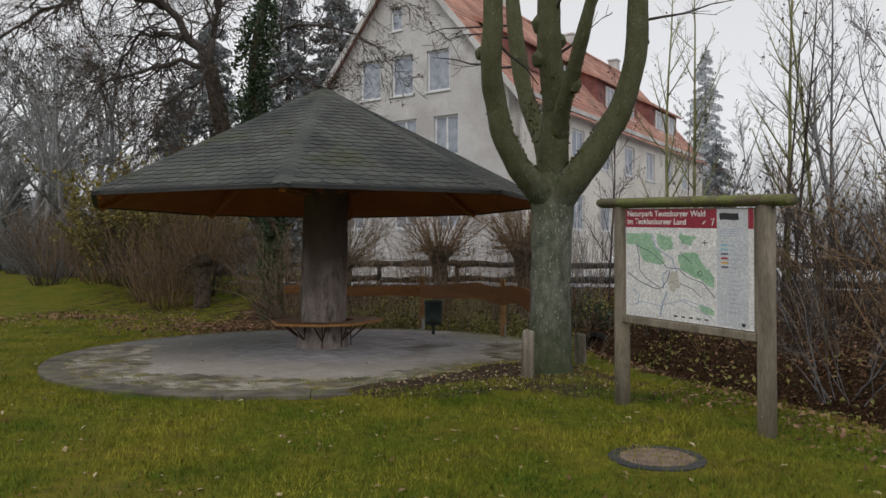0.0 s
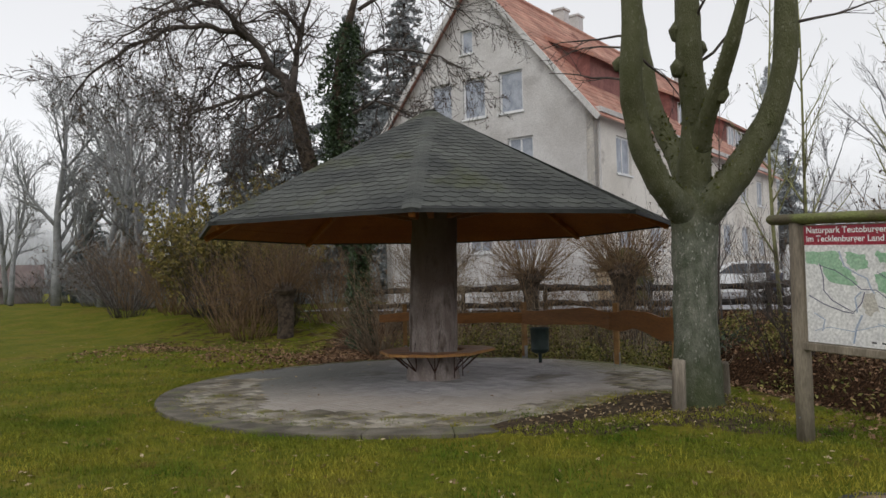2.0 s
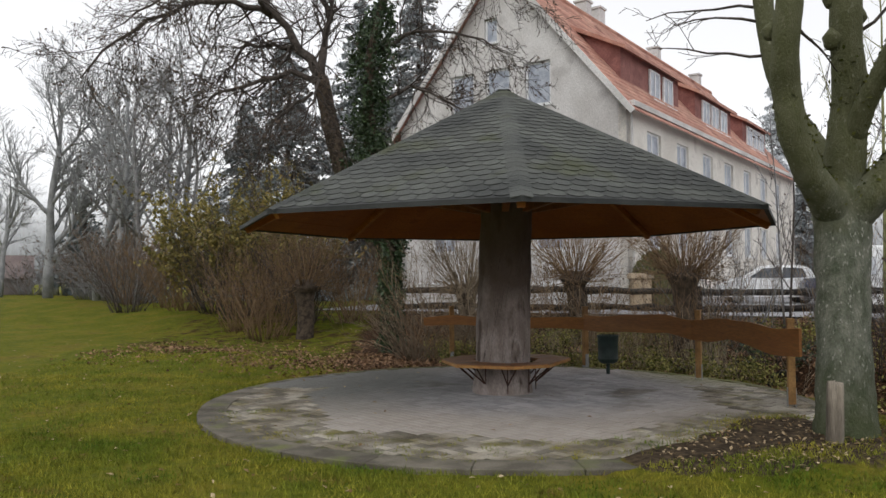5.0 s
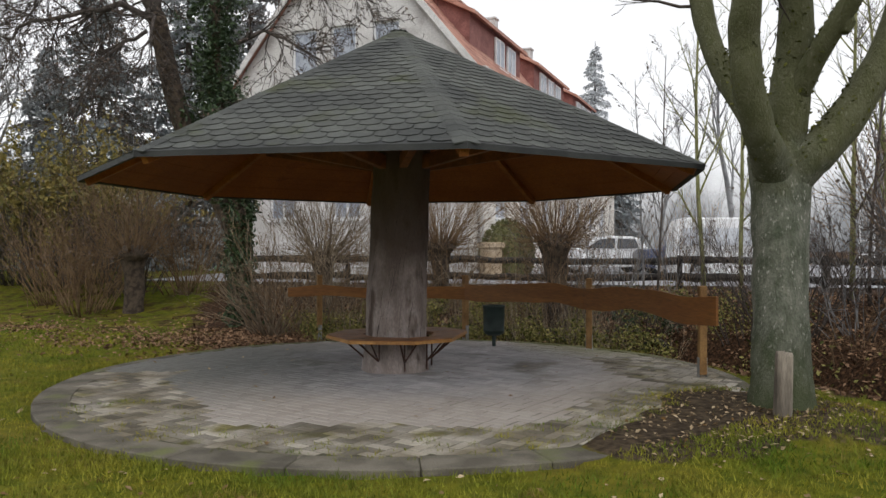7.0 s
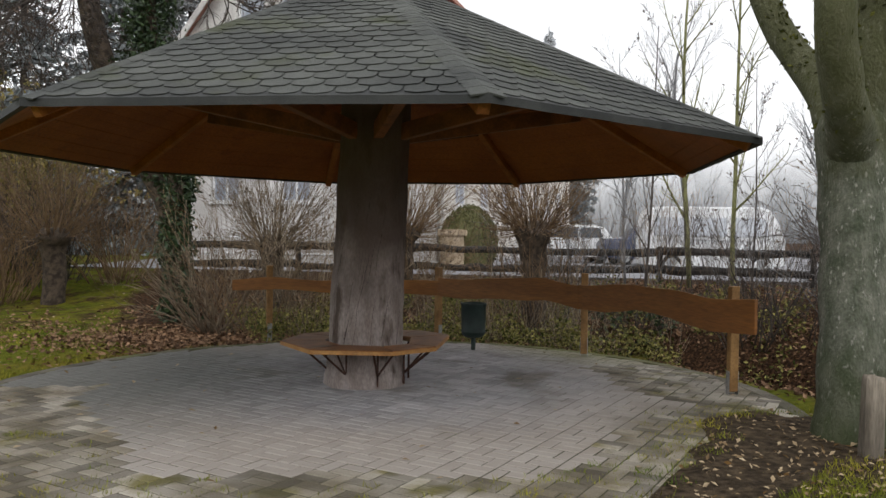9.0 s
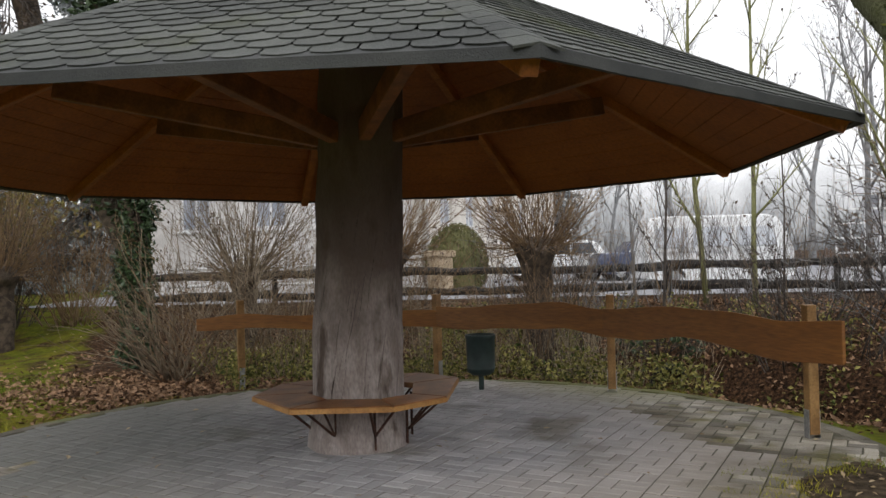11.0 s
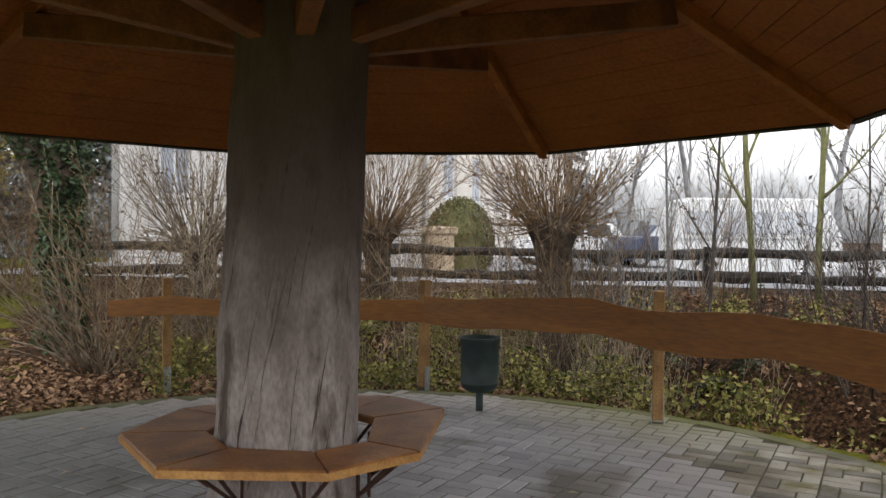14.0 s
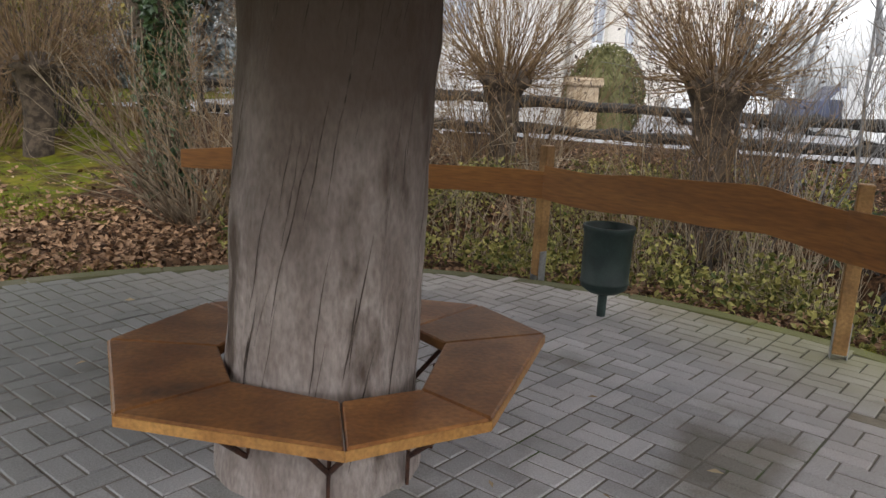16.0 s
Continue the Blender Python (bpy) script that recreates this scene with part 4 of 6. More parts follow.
for p, r in [((3.24, -3.74, 4.08), 0.11), ((3.25, -3.74, 4.52), 0.12), ((3.62, -4.10, 3.66), 0.10), ((2.47, -4.1, 4.05), 0.08), ((4.52, -3.90, 4.25), 0.09), ((3.50, -3.72, 4.3), 0.09), ((3.56, -3.52, 3.2), 0.10)]:
    q = Vector(p)
    lime_part("knob", rough_limb([q - Vector((0.02, 0, r)), q, q + Vector((0.02, 0, r))], [r * 0.5, r, r * 0.45], p[2], 12, 4, 0.2), BARK, "pollard knob")
# moss in the fork
rng = random.Random(2)
mv = []
for p, r in LIME_LIMBS:
    for _ in range(520):
        i = rng.randrange(1, 4) if len(p) > 4 else 1
        f = rng.random()
        a, b = Vector(p[i - 1]), Vector(p[i])
        c = a.lerp(b, f)
        n = Vector((rng.gauss(0, 1), rng.gauss(0, 1), rng.gauss(0, 1) + 0.9)).normalized()
        mv.append(c + n * (r[i - 1] * (1 - f) + r[i] * f) * 1.02)
lime_part("moss", leaf_cloud(rng, mv, 0.028, 0.5), MOSS, "green moss cushions in the fork")
out = []
for p, d, ln in [((3.14, -2.4, 4.3), (-0.9, 0.1, -0.15), 1.5), ((3.1, -2.35, 4.7), (-0.8, 0.2, 0.2), 1.2), ((3.43, -3.72, 4.1), (0.75, -0.2, 0.55), 1.3), ((2.64, -4.1, 4.2), (0.5, 0.1, -0.6), 0.8), ((3.08, -2.3, 4.9), (-0.9, 0.1, -0.1), 1.4), ((3.44, -3.75, 4.5), (0.3, -0.5, 0.9), 1.1), ((4.46, -3.9, 4.5), (0.7, -0.1, 0.7), 1.2)]:
    out = []
    grow(rng, p, d, ln, 0.022, 2, out, 0.35, -0.05, 3, 0.8, 0.5)
    lime_part("side_branch", limbs(out, 0.012), TWIG, "thin dark side twigs")

# ---- notice board ----
SA, SB = Vector((3.85, -5.51)), Vector((4.78, -6.90))
su = (SB - SA).normalized()
sn = Vector((-su.y, su.x))
sn = -sn if sn.y > 0 else sn
board_m = Matrix(((su.x, -sn.x, 0, SA.x), (su.y, -sn.y, 0, SA.y), (0, 0, 1, 0), (0, 0, 0, 1)))
sign = thing("notice_board", "wooden notice board with a hiking map under a mossy half-log", "notice board", at=(SA.x, SA.y, 0))
sign.matrix_basis = board_m
SW = (SB - SA).length
for x in (0.0, SW):
    v, f = tube([(x, 0, -0.3), (x, 0, 0.8), (x + 0.003, 0, 2.07)], [0.082, 0.08, 0.078], 20)
    post = part("post", (v, f), SIGN_WOOD, sign, smooth=True)
    part("bolt", lathe([(0.0, 0), (0.010, 0), (0.010, 0.008), (0, 0.008)], 8), STEEL, post).matrix_local = pose(x, -0.076, 0.22, 90)
capv, capf = tube([(-0.26, 0, 2.10), (SW * 0.5, 0, 2.105), (SW + 0.24, 0, 2.11)], [0.085, 0.088, 0.085], 16)
capv = [(x, y * 1.3, 2.10 + (z - 2.10) * 0.62) for x, y, z in capv]
part("cap_log", (capv, capf), CAP_WOOD, sign, "green mossy half-log cap", True)
part("bottom_rail", box(0.06, -0.075, 0.86, SW - 0.06, 0.0, 0.935, 0.008), SIGN_WOOD, sign)
part("backing", box(0.06, -0.035, 0.93, SW - 0.06, 0.01, 2.04, 0.004), SIGN_WOOD, sign)
PX0, PX1, PZ0, PZ1 = 0.10, SW - 0.09, 0.945, 2.03
panel = part("map_panel", box(PX0, -0.045, PZ0, PX1, -0.037, PZ1), MAP_WHITE, sign, "printed hiking map")


def on_map(u, v, y):
    return (PX0 + u * (PX1 - PX0), -y, PZ1 - v * (PZ1 - PZ0))


def map_area(name, pts, material, y, label=""):
    return part(name, ([on_map(u, v, y) for u, v in pts], [tuple(range(len(pts)))]), material, panel, label)


def map_stroke(name, pts, width, material, y):
    vv, ff = [], []
    for i, (u, v) in enumerate(pts):
        a, b = pts[max(i - 1, 0)], pts[min(i + 1, len(pts) - 1)]
        dx, dy = b[0] - a[0], b[1] - a[1]
        ln = math.hypot(dx, dy) or 1
        vv += [on_map(u - dy / ln * width, v + dx / ln * width, y), on_map(u + dy / ln * width, v - dx / ln * width, y)]
        if i:
            ff.append((2 * i - 2, 2 * i - 1, 2 * i + 1, 2 * i))
    return part(name, (vv, ff), material, panel)


map_area("title_band", [(0, 0), (1, 0), (1, 0.165), (0, 0.165)], MAP_RED, 0.0462, "dark red title band")
map_area("key_column", [(0.745, 0), (0.965, 0), (0.965, 0.985), (0.745, 0.985)], MAP_SIDE, 0.0472, "pale key column")
rng = random.Random(21)


def blob(pts, amount=0.012):
    out = []
    for i, a in enumerate(pts):
        b = pts[(i + 1) % len(pts)]
        for k in range(5):
            t = k / 5
            out.append((a[0] * (1 - t) + b[0] * t + rng.uniform(-amount, amount), a[1] * (1 - t) + b[1] * t + rng.uniform(-amount, amount)))
    return out


for pts in ([(0.01, 0.22), (0.22, 0.22), (0.24, 0.33), (0.33, 0.42), (0.33, 0.50), (0.15, 0.48), (0.10, 0.33), (0.01, 0.32)], [(0.27, 0.22), (0.38, 0.24), (0.42, 0.36), (0.33, 0.38), (0.27, 0.30)], [(0.46, 0.22), (0.60, 0.24), (0.55, 0.33), (0.47, 0.30)],
            [(0.45, 0.40), (0.58, 0.38), (0.66, 0.50), (0.72, 0.56), (0.72, 0.68), (0.60, 0.60), (0.46, 0.53)], [(0.60, 0.83), (0.72, 0.86), (0.72, 0.92), (0.62, 0.88)]):
    map_area("wood_area", blob(pts), MAP_GREEN, 0.0466)
map_area("town_area", blob([(0.38, 0.56), (0.45, 0.55), (0.46, 0.70), (0.40, 0.74), (0.36, 0.66)]), MAP_TAN, 0.0464)
for pts, wd, mt in (([(0.10, 0.33), (0.12, 0.44), (0.12, 0.55), (0.17, 0.63), (0.27, 0.70), (0.31, 0.72), (0.36, 0.64), (0.38, 0.55)], 0.0035, MAP_LINE), ([(0.10, 0.34), (0.20, 0.38), (0.30, 0.46), (0.36, 0.53), (0.45, 0.53), (0.52, 0.60), (0.64, 0.64), (0.73, 0.76)], 0.0035, MAP_LINE),
                    ([(0.23, 0.22), (0.26, 0.34), (0.33, 0.40), (0.40, 0.44), (0.42, 0.52), (0.44, 0.56)], 0.005, MAP_ROAD), ([(0.02, 0.60), (0.12, 0.67), (0.24, 0.72), (0.31, 0.73)], 0.004, MAP_LINE), ([(0.46, 0.66), (0.56, 0.70), (0.63, 0.77)], 0.003, MAP_LINE),
                    ([(0.33, 0.72), (0.32, 0.60), (0.36, 0.55)], 0.005, MAP_ROAD), ([(0.30, 0.98), (0.32, 0.85), (0.36, 0.74)], 0.006, MAP_ROAD), ([(0.05, 0.9), (0.15, 0.86), (0.3, 0.88), (0.5, 0.8), (0.7, 0.86)], 0.003, MAP_ROAD), ([(0.05, 0.75), (0.12, 0.8), (0.1, 0.9)], 0.004, MAP_ROAD), ([(0.46, 0.38), (0.56, 0.48)], 0.003, MAP_LINE), ([(0.45, 0.8), (0.6, 0.87), (0.72, 0.95)], 0.003, MAP_ROAD)):
    map_stroke("route", pts, wd, mt, 0.0470)
map_stroke("compass_bar", [(0.635, 0.29), (0.675, 0.29)], 0.004, PRINT_BLACK, 0.0471)
map_stroke("compass_bar", [(0.655, 0.265), (0.655, 0.315)], 0.003, PRINT_BLACK, 0.0473)
for k in range(5):
    map_stroke("scale_bar", [(0.41 + 0.06 * k, 0.955), (0.44 + 0.06 * k, 0.957)], 0.007, PRINT_BLACK, 0.0471)
map_stroke("ring", [(0.62 + 0.016 * math.cos(a * 0.5236), 0.56 + 0.022 * math.sin(a * 0.5236)) for a in range(13)], 0.0025, PRINT_BLACK, 0.0472)
for k in range(6):
    map_stroke("key_swatch", [(0.775, 0.305 + 0.037 * k), (0.825, 0.305 + 0.037 * k)], 0.008, (MAP_CYAN, MAP_CYAN, MAP_LINE, MAP_RED, MAP_ORANGE, MAP_LINE)[k], 0.0478)
for k in range(17):
    map_stroke("key_text", [(0.83, 0.27 + 0.037 * k), (0.83 + rng.uniform(0.04, 0.11), 0.27 + 0.037 * k)], 0.003, MAP_ROAD, 0.0478)
for k in range(4):
    map_stroke("key_text", [(0.765, 0.17 + 0.018 * k), (0.765 + rng.uniform(0.1, 0.18), 0.17 + 0.018 * k)], 0.003, MAP_ROAD, 0.0478)
map_area("emblem", [(0.915, 0.945), (0.945, 0.945), (0.94, 0.975), (0.92, 0.975)], PRINT_BLACK, 0.0478)
map_stroke("logo_bar", [(0.765, 0.065), (0.80, 0.06), (0.86, 0.067), (0.90, 0.062)], 0.028, PRINT_BLACK, 0.0478)
map_stroke("scratch", [(0.64, 0.13), (0.66, 0.10)], 0.004, PRINT_WHITE, 0.0468)
map_stroke("scratch", [(0.70, 0.09), (0.725, 0.08), (0.71, 0.14)], 0.004, PRINT_WHITE, 0.0468)


def lettering(text, u, v, size):
    cu = bpy.data.curves.new("lettering", "FONT")
    cu.body, cu.size, cu.offset = text, size, 0.0015
    tmp = new("tmp_text", cu)
    bpy.context.view_layer.update()
    me = bpy.data.meshes.new_from_object(tmp.evaluated_get(bpy.context.evaluated_depsgraph_get()))
    bpy.data.objects.remove(tmp)
    me.materials.clear()
    me.materials.append(PRINT_WHITE)
    ob = part("title_text", me, None, panel, "white title lettering")
    x, y, z = on_map(u, v, 0.0470)
    ob.matrix_local = Matrix.Translation((x, y, z)) @ Matrix(((1, 0, 0, 0), (0, 0, -1, 0), (0, 1, 0, 0), (0, 0, 0, 1)))
    return ob


lettering("Naturpark Teutoburger Wald", 0.015, 0.062, 0.079)
lettering("im Tecklenburger Land", 0.015, 0.135, 0.079)
# the whole board has sagged towards the ditch
sag = Matrix(((1, 0, 0, 0), (0, 1, 0, 0), (-0.045, 0, 1, 0), (0, 0, 0, 1)))
for ob in list(bpy.data.objects):
    m, up = Matrix(), ob
    while up is not None and up is not sign:
        m, up = up.matrix_basis @ m, up.parent
    if up is sign and ob is not sign:
        ob.data.transform(m.inverted() @ sag @ m)

# ---- manhole ----
hole = thing("manhole_cover", "round rusty manhole cover in a dark iron ring in the grass", "manhole cover", at=(3.60, -7.62, height(3.60, -7.62) - 0.008))
part("ring", lathe([(0.375, -0.06), (0.375, 0.010), (0.365, 0.018), (0.30, 0.020), (0.29, 0.014), (0.29, -0.03)], 40), IRON, hole)
part("lid", lathe([(0.285, -0.03), (0.285, 0.014), (0.27, 0.020), (0.0, 0.022)], 40), COVER, hole)

# ---- house ----
HL, HU = Vector((0.553, 0.833, 0)), Vector((0.833, -0.553, 0))
HK = Vector((5.06, 15.90, 0.5))
house_m = Matrix(((HL.x, -HU.x, 0, HK.x), (HL.y, -HU.y, 0, HK.y), (0, 0, 1, HK.z), (0, 0, 0, 1)))
house = thing("apartment_house", "long grey rendered house with red tiled roof and dormers", "house", at=HK)
house.matrix_basis = house_m
HLEN, HW, EV, RG = 27.0, 10.2, 7.45, 13.55  # length, gable width, eave and ridge above the plinth


def wall_with_openings(w, h, holes, thick):
    """A wall in x and z from 0 with rectangular holes right through it, from y=0 inwards."""
    xs = sorted({0, w, *[a for q in holes for a in (q[0], q[2])]})
    zs = sorted({0, h, *[a for q in holes for a in (q[1], q[3])]})
    solid = lambda i, j: 0 <= i < len(xs) - 1 and 0 <= j < len(zs) - 1 and not any(q[0] <= (xs[i] + xs[i + 1]) / 2 <= q[2] and q[1] <= (zs[j] + zs[j + 1]) / 2 <= q[3] for q in holes)
    v, f, seen = [], [], {}

    def vert(i, j, y):
        if (i, j, y) not in seen:
            seen[i, j, y] = len(v)
            v.append((xs[i], y, zs[j]))
        return seen[i, j, y]
    for i in range(len(xs) - 1):
        for j in range(len(zs) - 1):
            if not solid(i, j):
                continue
            f.append((vert(i, j, 0), vert(i + 1, j, 0), vert(i + 1, j + 1, 0), vert(i, j + 1, 0)))
            f.append((vert(i, j + 1, thick), vert(i + 1, j + 1, thick), vert(i + 1, j, thick), vert(i, j, thick)))
            for di, dj, p, q in ((-1, 0, (i, j), (i, j + 1)), (1, 0, (i + 1, j + 1), (i + 1, j)), (0, -1, (i + 1, j), (i, j)), (0, 1, (i, j + 1), (i + 1, j + 1))):
                if not solid(i + di, j + dj):
                    f.append((vert(*p, 0), vert(*q, 0), vert(*q, thick), vert(*p, thick)))
    return v, f


def house_window(m, w, h, curtain=CURTAIN, panes=2):
    """A white window with its frame, bars, curtained panes and sill, in x and z from 0, set back."""
    fr = part("window", moved(joined(box(0, 0.10, 0, 0.08, 0.18, h), box(w - 0.08, 0.10, 0, w, 0.18, h), box(0.08, 0.10, 0, w - 0.08, 0.18, 0.08), box(0.08, 0.10, h - 0.08, w - 0.08, 0.18, h), *[box(w * k / panes - 0.04, 0.10, 0.08, w * k / panes + 0.04, 0.18, h - 0.08) for k in range(1, panes)]), m), WHITE, house, "white window frame")
    for k in range(panes):
        part("pane", moved(box(w * k / panes + 0.04, 0.13, 0.06, w * (k + 1) / panes - 0.04, 0.15, h - 0.06), m), curtain, fr, "pale curtained pane")
    part("sill", moved(box(-0.06, -0.07, -0.07, w + 0.06, 0.12, -0.005), m), WHITE, fr)


# gable, seen from the south: x along the gable from the far corner to the near corner
gable_m = Matrix(((0, -1, 0, 0), (-1, 0, 0, HW), (0, 0, 1, 0), (0, 0, 0, 1)))
gable_m = Matrix(((0, 1, 0, 0), (-1, 0, 0, HW), (0, 0, 1, 0), (0, 0, 0, 1)))
U0 = 6.04  # the window readings' origin along the gable
gw = []
for u in (-3.38, -1.70, 0.08):
    gw.append((u + U0, 7.75, u + U0 + 1.10, 9.42))
for u in (-4.4, -1.6, 0.42):
    gw.append((u + U0, 5.10, u + U0 + 1.16, 6.72))
for u in (-4.4, -1.6, 0.46):
    gw.append((u + U0, 2.20, u + U0 + 1.16, 3.75))
gw.append((-1.75 + U0, 10.5, -1.15 + U0, 11.5))
low = [q for q in gw if q[3] < EV]
part("gable_wall", moved(wall_with_openings(HW, EV, low, 0.3), gable_m), WALL, house, "stained grey rendered gable")
# gable triangle in level courses, its edge following the roof
up_holes = [q for q in gw if q[1] > EV]
cuts = sorted({EV, 12.6, RG, *[a for q in up_holes for a in (q[1], q[3])]})
gm_slope = (RG - EV) / (HW / 2)
for z0, z1 in zip(cuts, cuts[1:]):
    l0, l1 = (z0 - EV) / gm_slope, (z1 - EV) / gm_slope
    spans, x = [], None
    holes = sorted([q for q in up_holes if q[1] <= z0 + 1e-6 and q[3] >= z1 - 1e-6])
    edges = [(l0, l1)] + [e for q in holes for e in ((q[0], q[0]), (q[2], q[2]))] + [(HW - l0, HW - l1)]
    for a, b in zip(edges[::2], edges[1::2]):
        k = 0
        q = [(a[0], 0, z0), (b[0], 0, z0), (b[1], 0, z1), (a[1], 0, z1)]
        tri_v = q + [(px, 0.3, pz) for px, _, pz in q]
        tri_f = [(k, k + 1, k + 2, k + 3), (k + 7, k + 6, k + 5, k + 4)] + [(k + c, k + 4 + c, k + 4 + (c + 1) % 4, k + (c + 1) % 4) for c in (1, 3)]
        part("gable_panel", moved((tri_v, tri_f), gable_m), WALL, house, "grey rendered gable peak")
for q in gw:
    house_window(gable_m @ Matrix.Translation((q[0], 0, q[1])), q[2] - q[0], q[3] - q[1], panes=1 if q[2] - q[0] < 1.12 else 2)
# long side
sw = []
for k, s in enumerate((2.0, 5.3, 8.7, 12.0, 15.4, 18.8, 22.2)):
    sw.append((s, 5.15, s + 1.45, 6.65))
    sw.append((s, 2.20, s + 1.45, 3.75))
part("long_wall", wall_with_openings(HLEN, EV, sw, 0.3), WALL_LIGHT, house, "cream rendered long wall")
for q in sw:
    house_window(Matrix.Translation((q[0], 0, q[1])), q[2] - q[0], q[3] - q[1])
part("back_wall", box(0, HW - 0.3, 0, HLEN, HW, EV), WALL, house)
part("end_wall", box(HLEN - 0.3, 0.3, 0, HLEN, HW - 0.3, EV), WALL, house)
part("plinth", box(-0.05, -0.05, -0.6, HLEN + 0.05, HW + 0.05, 0.3), WALL, house)
part("cornice", box(-0.02, -0.32, EV - 0.22, HLEN, 0.0, EV - 0.03), WALL, house, "shadowed boxed eave")


def roof_side(flip):
    """One slope of rows of tiles with a thickness."""
    ln = math.hypot(HW / 2 + 0.4, RG - EV + 0.48)
    rows = 26
    geos = []
    for k in range(rows):
        t0, t1 = k / rows, (k + 1.25) / rows
        p = []
        for t, lift in ((t0, 0.10), (min(t1, 1.0), 0.05)):
            y = -0.40 + (HW / 2 + 0.40) * t
            z = EV - 0.48 + (RG - EV + 0.48) * t + lift
            p.append((y, z))
        n = 30
        for j in range(n):
            x0, x1 = -0.35 + (HLEN + 0.5) * j / n, -0.35 + (HLEN + 0.5) * (j + 1) / n
            (ya, za), (yb, zb) = p
            q = [(x0, ya, za), (x1, ya, za), (x1, yb, zb), (x0, yb, zb), (x0, ya, za - 0.06), (x1, ya, za - 0.06)]
            if flip:
                q = [(a, HW - b, c) for a, b, c in q]
            geos.append((q, [(0, 1, 2, 3), (4, 5, 1, 0)]))
    return joined(*geos)


part("roof", roof_side(False), ROOF_TILE, house, "red clay tile slope")
part("roof", roof_side(True), ROOF_TILE, house, "red clay tile slope")
part("verge", joined(*[beam((-0.36, y0, EV - 0.52), (-0.36, HW / 2, RG - 0.02), 0.06, 0.22, 0.01) for y0 in (-0.40, HW + 0.40)]), WALL, house)
part("ridge", tube([(-0.36, HW / 2, RG + 0.06), (HLEN + 0.15, HW / 2, RG + 0.06)], [0.13, 0.13], 8), ROOF_TILE, house)


def main_roof_z(y):
    return EV - 0.48 + (y + 0.40) / (HW / 2 + 0.40) * (RG - EV + 0.48) + 0.1


for s0, s1, wins in ((2.2, 8.8, (5.6, 7.2)), (11.2, 17.2, (12.6, 14.1, 15.6)), (19.6, 24.8, (20.8, 22.2, 23.5))):
    yf, zt = 1.1, 10.05
    y1 = yf + 1.9
    z1 = main_roof_z(y1) + 0.02
    zb = main_roof_z(yf) - 0.1
    dm = part("dormer", ([(s0, yf, zb), (s1, yf, zb), (s1, yf, zt), (s0, yf, zt), (s0, y1, z1), (s1, y1, z1)], [(0, 1, 2, 3), (0, 3, 4), (1, 5, 2)]), DORMER_RED, house, "dark red clad shed dormer")
    part("dormer_roof", ([(s0 - 0.25, yf - 0.3, zt), (s1 + 0.25, yf - 0.3, zt), (s1 + 0.25, y1 + 0.15, z1 + 0.12), (s0 - 0.25, y1 + 0.15, z1 + 0.12), (s0 - 0.25, yf - 0.3, zt - 0.14), (s1 + 0.25, yf - 0.3, zt - 0.14), (s1 + 0.25, y1 + 0.15, z1 - 0.05), (s0 - 0.25, y1 + 0.15, z1 - 0.05)], [(0, 1, 2, 3), (4, 5, 1, 0), (5, 6, 2, 1), (7, 4, 0, 3), (7, 6, 5, 4)]), ROOF_TILE, dm)
    for x in wins:
        house_window(Matrix.Translation((x - 0.5, yf - 0.2, 8.55)), 1.15, 1.28)
for s, hgt in ((2.5, 1.1), (8.0, 0.9), (9.6, 1.0), (17.5, 0.9), (25.0, 0.9)):
    ch = part("chimney", box(s, HW / 2 + 0.1, RG - 0.6, s + 0.6, HW / 2 + 0.7, RG + hgt, 0.02), ROOF_TILE if s < 3 else WALL, house, "brick chimney")
    part("chimney_cap", box(s - 0.06, HW / 2 + 0.04, RG + hgt, s + 0.66, HW / 2 + 0.76, RG + hgt + 0.1), WALL, ch)
part("downpipe", tube([(0.3, -0.08, 0.0), (0.3, -0.08, EV - 0.25)], [0.05, 0.05], 8), WALL, house)

# ---- gate pillar, hedge ball, railings ----
pil = thing("gate_pillar", "squat sandstone gate pillar with a capstone beside the hedge", "gate pillar", at=(5.15, 14.4, 0.55))
part("shaft", box(-0.3, -0.3, -0.1, 0.3, 0.3, 1.05, 0.03), SANDSTONE, pil)
part("capstone", box(-0.38, -0.38, 1.05, 0.38, 0.38, 1.25, 0.04), SANDSTONE, pil)
rng = random.Random(31)
hedge = thing("clipped_hedge", "rounded clipped green-brown hedge bush by the house", "bush", at=(5.95, 15.25, 0.55))
hedge.scale = (0.78, 0.78, 1.15)
pts = []
for _ in range(5200):
    d = Vector((rng.gauss(0, 1), rng.gauss(0, 1), rng.gauss(0, 1))).normalized()
    r = rng.uniform(0.86, 1.0)
    pts.append((d.x * 1.25 * r, d.y * 1.0 * r, max(0.02, 0.75 + d.z * 1.05 * r)))
part("crown", leaf_cloud(rng, pts, 0.055), HEDGE_LEAF, hedge)
part("heart", lathe([(0.0, 1.65), (0.55, 1.5), (0.88, 1.1), (0.95, 0.6), (0.8, 0.0)], 14), HEDGE_LEAF, hedge)

